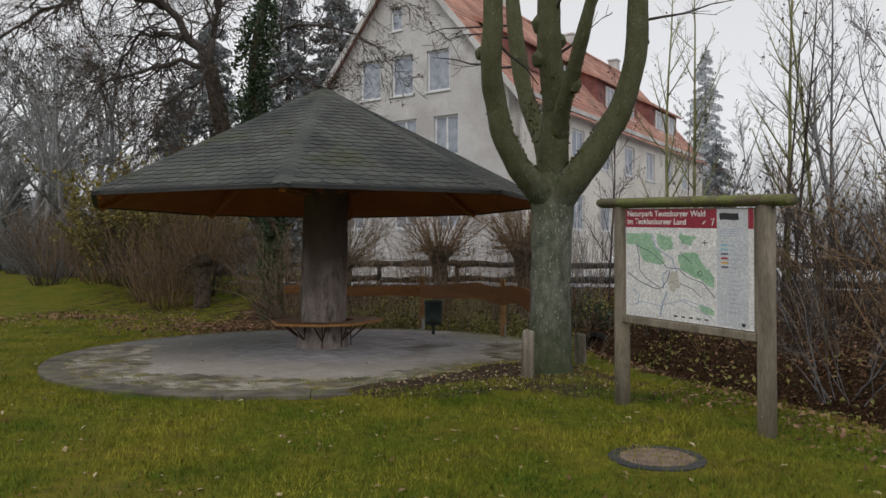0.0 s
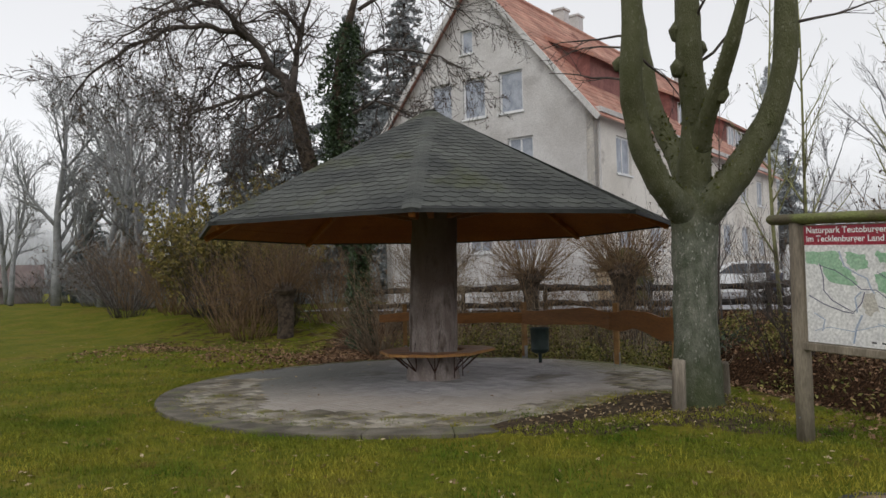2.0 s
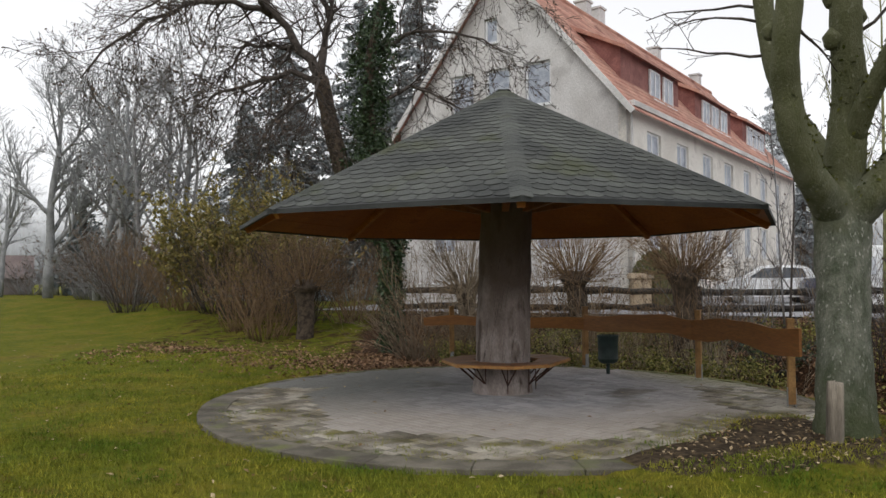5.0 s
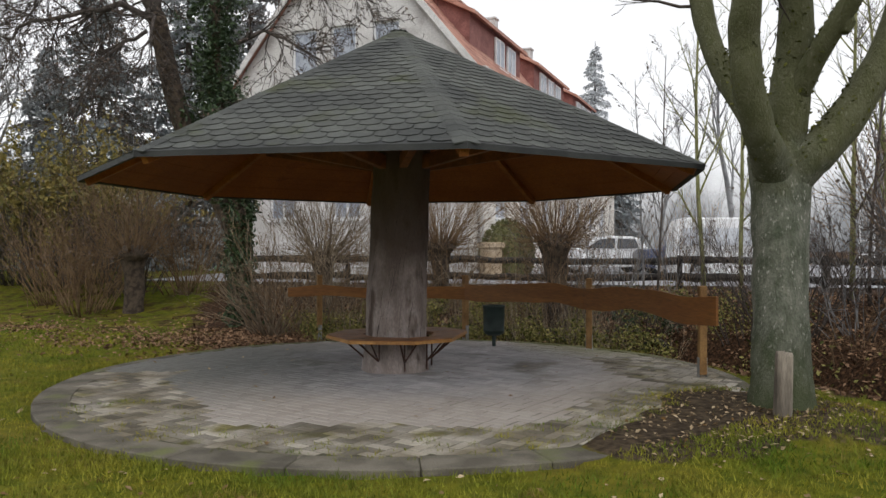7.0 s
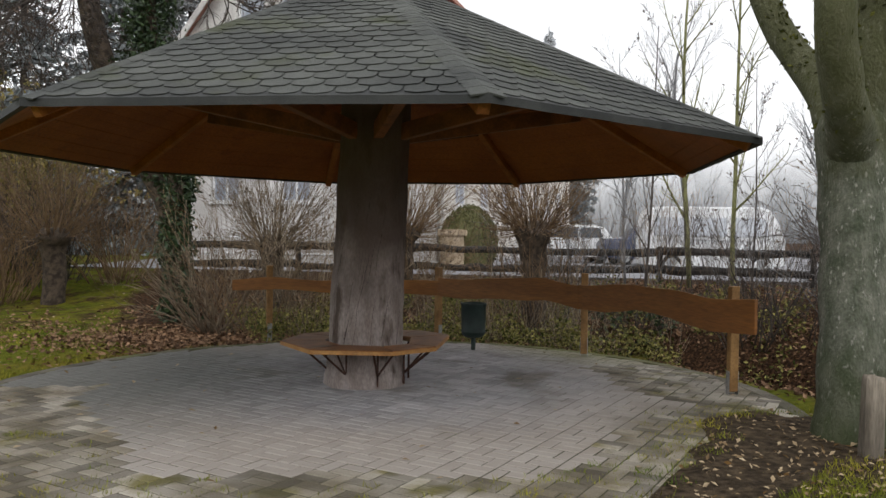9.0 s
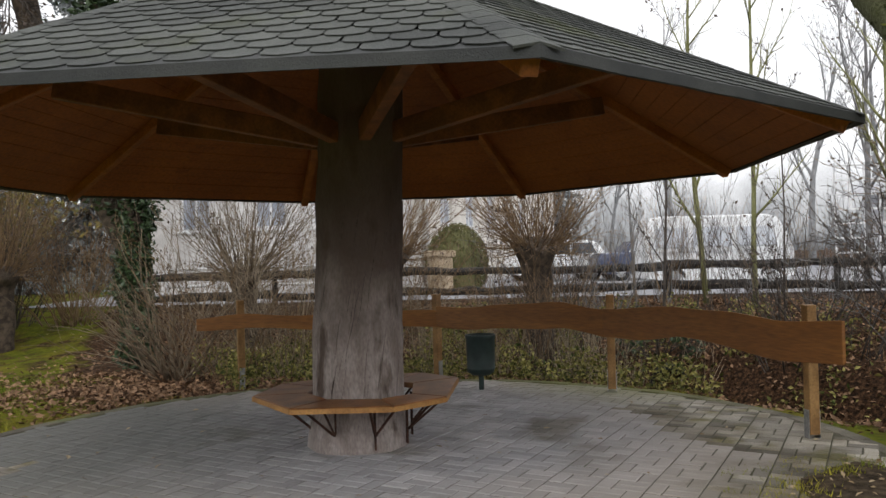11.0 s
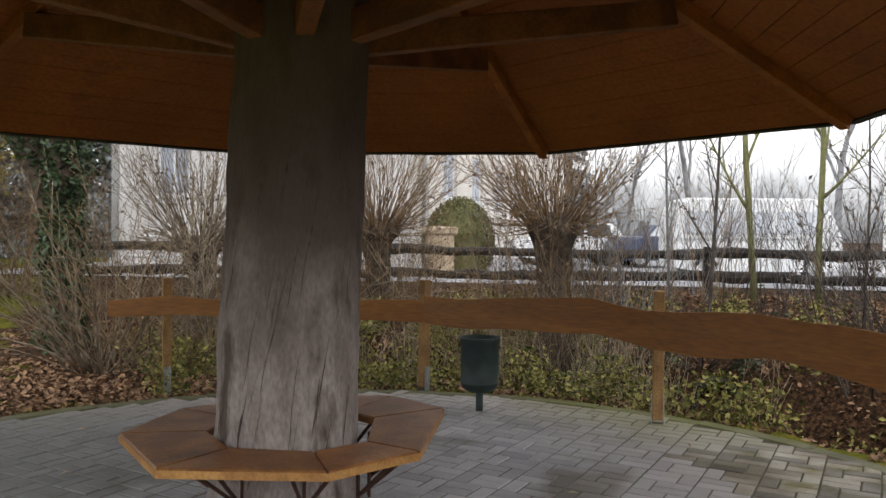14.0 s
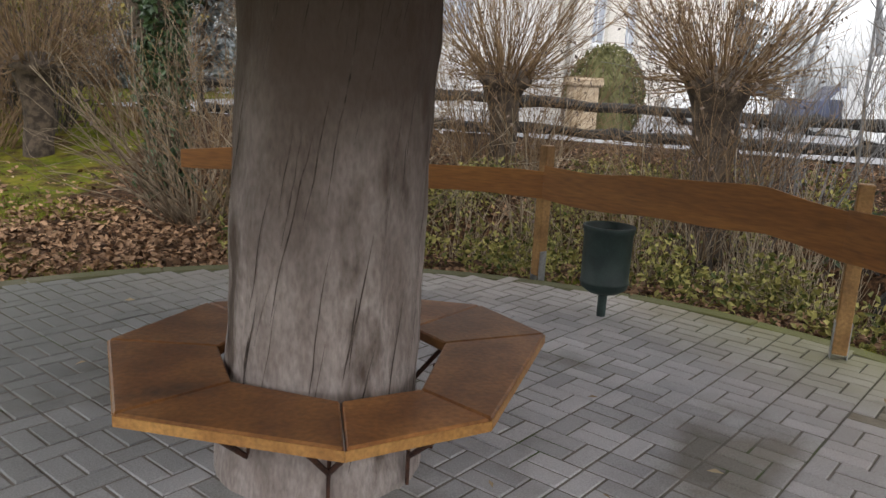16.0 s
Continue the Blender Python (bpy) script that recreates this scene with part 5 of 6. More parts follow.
# dark rail fence along the road
rail = thing("rail_fence", "blackened rough two-rail timber fence along the road", "fence", at=(8.0, 7.6, 0.5))
RF = [(-3.0, 12.6), (0.2, 10.8), (2.6, 9.5), (5.4, 8.6), (8.15, 7.45), (10.8, 5.6), (13.4, 3.6), (16, 1.2), (18.5, -2)]
rng = random.Random(17)
ro = Matrix.Translation((-8.0, -7.6, -0.5))
for x, y in RF:
    part("rail_post", moved(bevelled(tube([(x, y, 0.2), (x, y, 1.42)], [0.075, 0.065], 8), 0.006), ro), RAIL_WOOD, rail)
for (x0, y0), (x1, y1) in zip(RF, RF[1:]):
    for z in (1.29, 0.84):
        a, b = Vector((x0, y0, z + rng.uniform(-0.05, 0.05))), Vector((x1, y1, z + rng.uniform(-0.05, 0.05)))
        n = 7
        geo = tube([a.lerp(b, k / n) + Vector((0, 0, rng.uniform(-0.02, 0.02))) for k in range(n + 1)], [0.092 + rng.uniform(-0.022, 0.022) for _ in range(n + 1)], 8)
        part("rail", moved(geo, ro), RAIL_WOOD, rail)
wr = thing("white_railing", "low white metal railing beside the road", "railing", at=(0, 13.2, 0.5))
for k in range(5):
    part("railing_post", tube([(-2.2 + 1.3 * k, -0.55 * k + 0.4, -0.1), (-2.2 + 1.3 * k, -0.55 * k + 0.4, 1.0)], [0.035, 0.035], 8), WHITE, wr)
for z in (0.98, 0.55):
    part("railing_bar", tube([(-2.2, 0.4, z), (3.0, -1.8, z)], [0.035, 0.035], 8), WHITE, wr)

# ---- vehicles ----


def wheel_of(car, x, y, r, side):
    v, f = lathe([(0.0, -0.09), (r * 0.62, -0.09), (r * 0.94, -0.10), (r, -0.06), (r, 0.06), (r * 0.94, 0.10), (r * 0.62, 0.09), (0.0, 0.09)], 22)
    w = part("wheel", (v, f), TYRE, car, smooth=True)
    w.matrix_local = pose(x, y, r, 90)
    part("rim", lathe([(0.0, 0.098), (r * 0.25, 0.104), (r * 0.60, 0.094)], 14), RIM, w).matrix_local = pose(0, 0, 0, 0 if side < 0 else 180)


def profile_car(name, label, category, outline, glass, width, paint, pane, wheels, wr_, at, turn, inset=0.16):
    """A car body swept across its width from a side outline that tapers to the roof; glass set on it."""
    car = thing(name, label, category, at=at)
    car.rotation_euler = (0, 0, radians(turn))
    zmax = max(z for _, z in outline)
    zw = 0.55 * zmax
    v, f = [], []
    secs = (-1, -0.94, -0.8, 0.8, 0.94, 1)
    for s in secs:
        drop = {1: 0.06, 0.94: 0.02, 0.8: 0.0}[abs(s)]
        for x, z in outline:
            tuck = inset * max(0, (z - zw) / (zmax - zw))
            v.append((x * (1 - drop * 0.3), s * (width / 2 - tuck), z - drop * (1.0 if z > zw else -0.3)))
    n = len(outline)
    for k in range(len(secs) - 1):
        f += [(k * n + i, k * n + (i + 1) % n, (k + 1) * n + (i + 1) % n, (k + 1) * n + i) for i in range(n)]
    f += [tuple(range(n)), tuple(range((len(secs) - 1) * n, len(secs) * n))[::-1]]
    part("body", (v, f), paint, car, smooth=False)
    for quad in glass:
        for s in (-1, 1):
            g = [(x, s * (width / 2 - inset * max(0, (z - zw) / (zmax - zw)) + 0.012), z) for x, z in quad]
            part("side_window", (g, [(0, 1, 2, 3)]), pane, car)
    for x in wheels:
        for s in (-1, 1):
            wheel_of(car, x, s * (width / 2 - 0.10), wr_, s)
    return car


HATCH = [(-1.95, 0.35), (-1.98, 0.62), (-1.9, 0.92), (-1.72, 1.0), (-1.45, 1.38), (-1.1, 1.47), (-0.2, 1.50), (0.35, 1.44), (1.0, 1.02), (1.7, 0.88), (1.92, 0.68), (1.95, 0.35), (1.6, 0.24), (-1.6, 0.24)]
hatch = profile_car("parked_hatchback", "white small hatchback parked by the house", "car", HATCH, [[(-1.35, 1.0), (-0.45, 0.98), (-0.5, 1.38), (-1.2, 1.36)], [(-0.35, 0.98), (0.75, 1.0), (0.2, 1.36), (-0.4, 1.39)]], 1.68, WHITE_PAINT, CAR_GLASS, (-1.22, 1.22), 0.30, (11.2, 19.6, 0.62), 168)
part("windscreen", ([(0.98, -0.62, 1.06), (0.98, 0.62, 1.06), (0.40, 0.52, 1.45), (0.40, -0.52, 1.45)], [(0, 1, 2, 3)]), CAR_GLASS, hatch)
for s in (-1, 1):
    part("tail_lamp", box(-1.99, s * 0.66 - 0.09, 0.78, -1.90, s * 0.66 + 0.09, 1.0, 0.01), RED_LAMP, hatch)
VAN = [(-2.3, 0.3), (-2.33, 0.9), (-2.28, 1.75), (-2.15, 2.05), (-1.9, 2.14), (1.55, 2.14), (1.85, 2.04), (2.1, 1.6), (2.28, 1.1), (2.3, 0.3), (1.8, 0.22), (-1.8, 0.22)]
van = profile_car("parked_van", "large white panel van parked beyond the rail fence", "van", VAN, [[(-2.05, 1.22), (-1.0, 1.22), (-1.0, 1.78), (-2.0, 1.78)], [(-0.85, 1.22), (0.35, 1.22), (0.35, 1.78), (-0.85, 1.78)], [(0.5, 1.22), (1.75, 1.22), (1.6, 1.78), (0.5, 1.78)]], 1.9, WHITE_PAINT, VAN_GLASS, (-1.45, 1.5), 0.33, (12.30, 11.7, 0.58), -19, 0.14)
van.scale = (0.86, 0.9, 0.92)
for s in (-1, 1):
    part("side_trim", box(-2.2, s * 0.957 - 0.012, 1.08, 2.15, s * 0.957 + 0.012, 1.16, 0.004), WHITE_PAINT, van)
SALOON = [(-2.1, 0.35), (-2.12, 0.8), (-1.95, 0.98), (-1.2, 1.02), (-0.8, 1.38), (0.3, 1.42), (0.95, 1.02), (1.9, 0.9), (2.1, 0.7), (2.12, 0.35), (1.7, 0.24), (-1.7, 0.24)]
profile_car("parked_saloon", "dark blue saloon car parked behind the van", "car", SALOON, [[(-1.0, 1.02), (-0.2, 1.0), (-0.2, 1.34), (-0.72, 1.33)], [(-0.1, 1.0), (0.75, 1.02), (0.25, 1.36), (-0.1, 1.36)]], 1.74, BLUE_PAINT, VAN_GLASS, (-1.3, 1.3), 0.31, (14.0, 17.6, 0.6), -15)

# ---- house with a trellis beyond the yard ----
far = thing("neighbour_house", "house with steep grey roof and white trellis, coloured pale for the fog", "house", at=(28.5, 13.5, 0.4))
part("wall", box(-5, -4, -0.5, 5, 4, 3.4), SLATE, far)
part("roof", ([(-5.6, -4.6, 3.2), (5.6, -4.6, 3.2), (5.6, 4.6, 3.2), (-5.6, 4.6, 3.2), (-3.0, 0, 5.9), (5.6, 0, 5.9)], [(0, 1, 5, 4), (2, 3, 4, 5), (0, 4, 3), (1, 2, 5), (3, 2, 1, 0)]), SLATE, far)
tl = thing("garden_trellis", "white square garden trellis beside the yard", "trellis", at=(19.2, 12.0, 0.6))
tl.rotation_euler = (0, 0, radians(-20))
for k in range(9):
    part("trellis_bar", box(-1.8 + 0.45 * k - 0.03, -0.02, -0.2, -1.8 + 0.45 * k + 0.03, 0.02, 3.6), WHITE, tl)
for k in range(8):
    part("trellis_bar", box(-1.83, -0.045, 0.35 + 0.45 * k - 0.03, 1.83, -0.022, 0.35 + 0.45 * k + 0.03), WHITE, tl)
barn = thing("field_barn", "low wooden barn with a red-brown roof beyond the meadow", "barn", at=(-43, 58, 0))
barn.scale = (0.5, 0.6, 0.78)
barn.rotation_euler = (0, 0, radians(30))
part("wall", box(-4.5, -3, -0.2, 4.5, 3, 2.6), BARN_WOOD, barn)
part("roof", ([(-4.9, -3.4, 2.5), (4.9, -3.4, 2.5), (4.9, 3.4, 2.5), (-4.9, 3.4, 2.5), (-4.9, 0, 5.2), (4.9, 0, 5.2)], [(0, 1, 5, 4), (2, 3, 4, 5), (0, 4, 3), (1, 2, 5), (3, 2, 1, 0)]), mat("mist_dulled_tile", (0.15, 0.115, 0.11), (0.20, 0.155, 0.145), scale=1, fine=12), barn)

# ---- trees and shrubs ----


def plant(name, label, category, at, out, bark, group="", leaves=None, leaf_material=None, thick=0.02, trunk_of=1):
    """A plant on the ground: its thick limbs, its branches, its leaves."""
    z = height(at[0], at[1]) - 0.05
    ob = thing(name, label, category, group, (at[0], at[1], z))
    part("trunk", rough_limb(*out[0], at[0], 16, 4, 0.22) if "pollard" in name else limbs(out[:trunk_of], thick), WILLOW_BARK if "pollard" in name else bark, ob, smooth=True)
    if len(out) > trunk_of:
        part("crown", limbs(out[trunk_of:], thick), bark, ob, smooth=True)
    if leaves:
        part("foliage", leaves, leaf_material, ob)
    return ob


def bare_tree(at, h, r, seed, label, bark=TWIG, kids=7, level=3, spread=0.75, lift=0.12, leafy=0, leaf_size=0.06, least=0.008, wander=0.18, start=0.25, shrink=0.5, group="bare trees"):
    rng = random.Random(seed)
    out, tips = [], []
    grow(rng, (0, 0, 0), (rng.gauss(0, 0.04), rng.gauss(0, 0.04), 1), h, r, level, out, wander, lift, kids, spread, shrink, start, tips, least)
    lv = leaf_cloud(rng, [rng.choice(tips) + Vector((rng.gauss(0, 0.08), rng.gauss(0, 0.08), rng.gauss(0, 0.08))) for _ in range(leafy)], leaf_size) if leafy else None
    return plant("bare_tree", label, "tree", at, out, bark, group, lv, DRY_LEAF, 0.03)


def shrub(at, h, seed, n, label, bark, name="bare_shrub", spread=0.5, level=1, kids=4, r=0.014, head=0.0, head_r=0.0, leafy=0, leaf_material=DRY_LEAF, leaf_size=0.04, base=0.15, lift=0.05, category="shrub", group="", curve=0.12, least=0.003):
    """Many rods from the ground or from a pollard head."""
    rng = random.Random(seed)
    out, tips = [], []
    if head:
        out.append(([Vector((0, 0, -0.1)), Vector((0.03, 0, head * 0.5)), Vector((0, 0.02, head * 0.85)), Vector((0, 0, head)), Vector((0, 0, head + head_r * 0.6))], [head_r * 0.75, head_r * 0.62, head_r * 0.8, head_r * 1.15, head_r * 0.6]))
    for _ in range(n):
        a = rng.uniform(0, 6.283)
        q = spread * math.sqrt(rng.random())
        p = Vector((math.cos(a) * base * rng.random(), math.sin(a) * base * rng.random(), 0)) if not head else Vector((math.cos(a) * head_r * 0.9 * min(1, q / spread + 0.1), math.sin(a) * head_r * 0.9 * min(1, q / spread + 0.1), head + rng.uniform(-0.1, 0.1)))
        rise, reach = 1.0, rng.uniform(0.6, 1.1)
        if head and rng.random() < 0.42:
            q, rise, reach = 1.0, rng.uniform(-0.35, 0.7), rng.uniform(0.25, 0.6)
        grow(rng, p, (math.cos(a) * q, math.sin(a) * q, rise), h * reach, r * rng.uniform(0.6, 1.3), level, out, curve, lift, kids, 0.55, 0.4, 0.3, tips, least)
    lv = leaf_cloud(rng, [rng.choice(tips) + Vector((rng.gauss(0, 0.06), rng.gauss(0, 0.06), rng.gauss(0, 0.06))) for _ in range(leafy)], leaf_size) if leafy else None
    return plant(name, label, category, at, out, bark, group, lv, leaf_material, 0.012)


# pollarded willows behind the ditch
shrub((4.10, 5.15), 1.5, 41, 210, "pollarded willow with a thick knobbly head and upright rods", BROWN_TWIG, "pollard_willow", 1.35, 1, 5, r=0.010, least=0.0035, leafy=500, leaf_size=0.03, curve=0.24, head=1.95, head_r=0.34, category="tree", group="pollard willows", lift=0.12)
shrub((2.05, 7.3), 1.8, 42, 190, "pollarded willow with a fan of brown rods by the road", BROWN_TWIG, "pollard_willow", 1.2, 1, 4, r=0.010, least=0.0035, leafy=300, leaf_size=0.03, curve=0.2, head=1.45, head_r=0.30, category="tree", group="pollard willows", lift=0.1)
shrub((-0.6, 7.9), 2.0, 43, 190, "pollarded willow with dense tan rods behind the fence", TAN_TWIG, "pollard_willow", 1.2, 1, 4, r=0.010, least=0.0035, leafy=300, leaf_size=0.03, curve=0.2, head=1.35, head_r=0.30, category="tree", group="pollard willows", lift=0.1)
shrub((-5.2, 10.3), 2.4, 44, 120, "leaning pollarded willow with brown rods in the thicket", BROWN_TWIG, "pollard_willow", 1.05, 1, 3, r=0.011, least=0.0035, head=1.5, head_r=0.36, category="tree", group="pollard willows", lift=0.1)
# coppice by the end of the fence
shrub((-1.75, 5.7), 2.3, 45, 46, "bare multi-stemmed coppice shrub with arching tan stems", TAN_TWIG, "coppice_shrub", 1.1, 1, 4, r=0.016, base=0.35, lift=-0.04, curve=0.22)
shrub((-1.9, 6.6), 1.6, 46, 16, "bare tangled shrub at the foot of the ivy tree", BROWN_TWIG, "coppice_shrub", 1.0, 1, 4, r=0.014, base=0.4, lift=-0.02, curve=0.25)
shrub((0.2, 5.9), 2.0, 47, 34, "thin bare shrub stems behind the fence", TAN_TWIG, "coppice_shrub", 0.7, 1, 3, r=0.010, base=0.5, lift=0.02, curve=0.2)
shrub((2.6, 5.6), 1.7, 48, 30, "thin bare shrub stems behind the fence", TAN_TWIG, "coppice_shrub", 0.6, 1, 3, r=0.009, base=0.5, lift=0.02, curve=0.2)
shrub((3.9, 4.3), 2.3, 49, 26, "straight thin saplings beside the pollard", TWIG, "coppice_shrub", 0.35, 1, 4, r=0.011, base=0.6, lift=0.08, curve=0.15)
shrub((5.3, 5.6), 2.6, 50, 24, "grey bare saplings on the far bank", GREY_TWIG, "coppice_shrub", 0.4, 1, 4, r=0.012, base=0.9, lift=0.06, curve=0.15)
shrub((7.0, 1.5), 2.4, 51, 26, "dark bare brush on the far bank", TWIG, "coppice_shrub", 0.7, 1, 4, r=0.013, base=0.7, lift=0.03, curve=0.2)
shrub((7.6, -1.2), 2.2, 52, 26, "dark bare brush on the far bank", TWIG, "coppice_shrub", 0.8, 1, 4, r=0.012, base=0.7, lift=0.03, curve=0.22, leafy=260, leaf_size=0.03)
shrub((8.6, -3.5), 2.4, 53, 26, "dark bare brush on the far bank", TWIG, "coppice_shrub", 0.8, 1, 4, r=0.012, base=0.7, lift=0.03, curve=0.22, leafy=260, leaf_size=0.03)
shrub((6.9, -0.3), 1.0, 54, 30, "low bramble tangle at the ditch edge", BROWN_TWIG, "coppice_shrub", 1.3, 1, 3, r=0.006, base=0.6, lift=-0.1, curve=0.3)

shrub((4.05, 5.2), 2.1, 55, 80, "brown tangled shoots round the pollard's foot", BROWN_TWIG, "coppice_shrub", 0.8, 1, 5, r=0.008, base=0.5, lift=0.0, curve=0.28, leafy=420, leaf_size=0.03)
shrub((2.1, 7.2), 1.9, 56, 80, "brown tangled shoots round the pollard's foot", BROWN_TWIG, "coppice_shrub", 0.9, 1, 5, r=0.008, base=0.6, lift=0.0, curve=0.28, leafy=420, leaf_size=0.03)
shrub((5.55, 3.75), 0.8, 57, 40, "dark brushwood heaped over the culvert", TWIG, "brushwood_heap", 1.6, 1, 4, r=0.010, base=0.5, lift=-0.12, curve=0.3, leafy=260, leaf_material=IVY, leaf_size=0.05)
# thin stems filling the far bank
rngs = random.Random(58)
for k in range(40):
    x, y = rngs.uniform(-0.5, 10.5), rngs.uniform(3.6, 8.0)
    if ditch_side(x, y) < 0.6:
        continue
    shrub((x, y), rngs.uniform(1.3, 2.6), 400 + k, 9, "thin bare stems on the far bank", (TAN_TWIG, TWIG, GREY_TWIG, BROWN_TWIG)[k % 4], "bank_shrub", 0.35, 1, 5, r=0.008, base=0.35, lift=0.05, curve=0.18, group="bank stems")

# pale upright stems right behind the board fence
k = 0
while k < 60:
    x, y = rngs.uniform(-1.2, 5.2), rngs.uniform(2.2, 5.4)
    if ditch_side(x, y) < -1.05 or ditch_side(x, y) > 0.9 or math.hypot(x - PAVE[0], y - PAVE[1]) < 4.25:
        continue
    shrub((x, y), rngs.uniform(0.7, 1.7), 500 + k, 6, "pale dead stems rising behind the board fence", (PALE_STEM, TAN_TWIG, PALE_STEM)[k % 3], "bank_shrub", 0.3, 1, 3, r=0.006, base=0.25, lift=0.08, curve=0.15, group="bank stems")
    k += 1
for k, (x, y) in enumerate([(7.2, 2.6), (7.6, 0.6), (7.9, -2.2), (8.0, -4.2), (8.8, -5.6), (9.0, -0.5), (6.4, 1.9), (7.4, -3.4)]):
    shrub((x, y), 1.9 + 0.2 * (k % 3), 540 + k, 20, "dark tangled brush on the leaf-strewn bank", (TWIG, GREY_TWIG, BROWN_TWIG)[k % 3], "bank_shrub", 0.9, 2, 3, r=0.011, base=0.5, lift=0.0, curve=0.25, leafy=120, leaf_size=0.03, group="bank stems")

for k, (x, y) in enumerate([(8.3, -1.0), (9.4, 0.6), (9.9, -2.4), (8.8, -3.0), (10.8, -0.6), (10.4, 1.8), (11.6, -2.6), (9.2, 2.2), (7.9, -5.2), (11.4, 0.9)]):
    shrub((x, y), 2.6 + 0.3 * (k % 3), 620 + k, 24, "dense dark bare brush beyond the ditch", (TWIG, TWIG, BROWN_TWIG)[k % 3], "bank_shrub", 0.7, 2, 4, r=0.013, base=0.6, lift=0.02, curve=0.24, leafy=160, leaf_size=0.035, group="bank stems", least=0.005)

# bare brush between the ivy tree and the willows
for k, (x, y) in enumerate([(-1.5, 5.3), (-0.9, 5.0), (-0.2, 5.7), (-1.2, 6.3)]):
    shrub((x, y), 2.3 + 0.25 * (k % 3), 560 + k, 15, "bare tangled brush between the willows", (TAN_TWIG, BROWN_TWIG, PALE_STEM)[k % 3], "bank_shrub", 0.8, 2, 4, r=0.010, base=0.4, lift=0.02, curve=0.22, leafy=60, leaf_size=0.03, group="bank stems")

# yellow-green saplings
for k, (x, y, h, r, bark) in enumerate([(7.85, 5.75, 8.0, 0.06, ALDER_BARK), (8.05, 4.6, 7.5, 0.052, ALDER_BARK), (5.9, 4.2, 5.5, 0.03, TWIG), (9.6, 3.2, 8.0, 0.06, ALDER_BARK), (9.9, 2.4, 7.0, 0.05, ALDER_BARK), (10.4, 2.9, 7.5, 0.045, GREY_TWIG), (8.9, 1.9, 6.0, 0.035, TWIG), (10.9, 1.0, 7.5, 0.05, ALDER_BARK), (8.4, 0.4, 6.0, 0.035, TWIG), (11.6, -0.8, 8.0, 0.06, GREY_TWIG), (9.3, -1.6, 6.5, 0.04, ALDER_BARK), (10.6, -3.0, 7.5, 0.055, ALDER_BARK), (9.2, -4.4, 6.0, 0.035, TWIG), (6.6, 6.2, 5.0, 0.028, GREY_TWIG), (12.6, 2.6, 8.5, 0.06, ALDER_BARK), (13.5, -2.0, 9.0, 0.07, GREY_TWIG), (12.2, -4.6, 8.0, 0.06, TWIG), (7.3, 3.0, 4.5, 0.02, TWIG)]):
    rng = random.Random(60 + k)
    out, tips = [], []
    grow(rng, (0, 0, 0), (rng.gauss(0, 0.03), rng.gauss(0, 0.03), 1), h, r, 2, out, 0.05, 0.12, 13, 0.85, 0.24, 0.18, tips, 0.0035)
    lv = leaf_cloud(rng, [rng.choice(tips) for _ in range(60)], 0.035)
    plant("sapling", ("slender yellow-green barked sapling with thin branches" if bark is ALDER_BARK else "slender dark bare sapling on the ditch bank"), "tree", (x, y), out, bark, "saplings", lv, DRY_LEAF, 0.014)

# the two-stemmed ivy tree
rng = random.Random(77)
ivy = thing("ivy_clad_tree", "old bare tree with one ivy-clad stem and a spreading crown", "tree", at=(-2.45, 7.2, height(-2.45, 7.2) - 0.05))
stem_a = [Vector(p) for p in ((0.0, 0.12, 1.7), (-0.22, 0.25, 2.4), (-0.75, 0.5, 3.4), (-1.22, 0.7, 4.4), (-1.60, 0.8, 5.8), (-1.85, 0.8, 7.0))]
stem_b = [Vector(p) for p in ((0.1, 0, -0.1), (0.0, 0.1, 1.4), (0.0, 0.2, 2.6), (-0.35, 0.4, 4.2), (-0.55, 0.5, 5.6), (-0.5, 0.5, 7.5), (0.0, 0.6, 9.6))]
part("trunk", rough_limb(stem_a, [0.16, 0.22, 0.23, 0.225, 0.215, 0.20], 5.0, 14, 5, 0.12), WILLOW_BARK, ivy, "bare fissured stem", True)
part("trunk", rough_limb(stem_b, [0.25, 0.22, 0.20, 0.18, 0.16, 0.13, 0.08], 6.0, 14, 5, 0.08), WILLOW_BARK, ivy, "ivy-clad stem", True)
FORK = stem_a[5]
out, tips = [], []
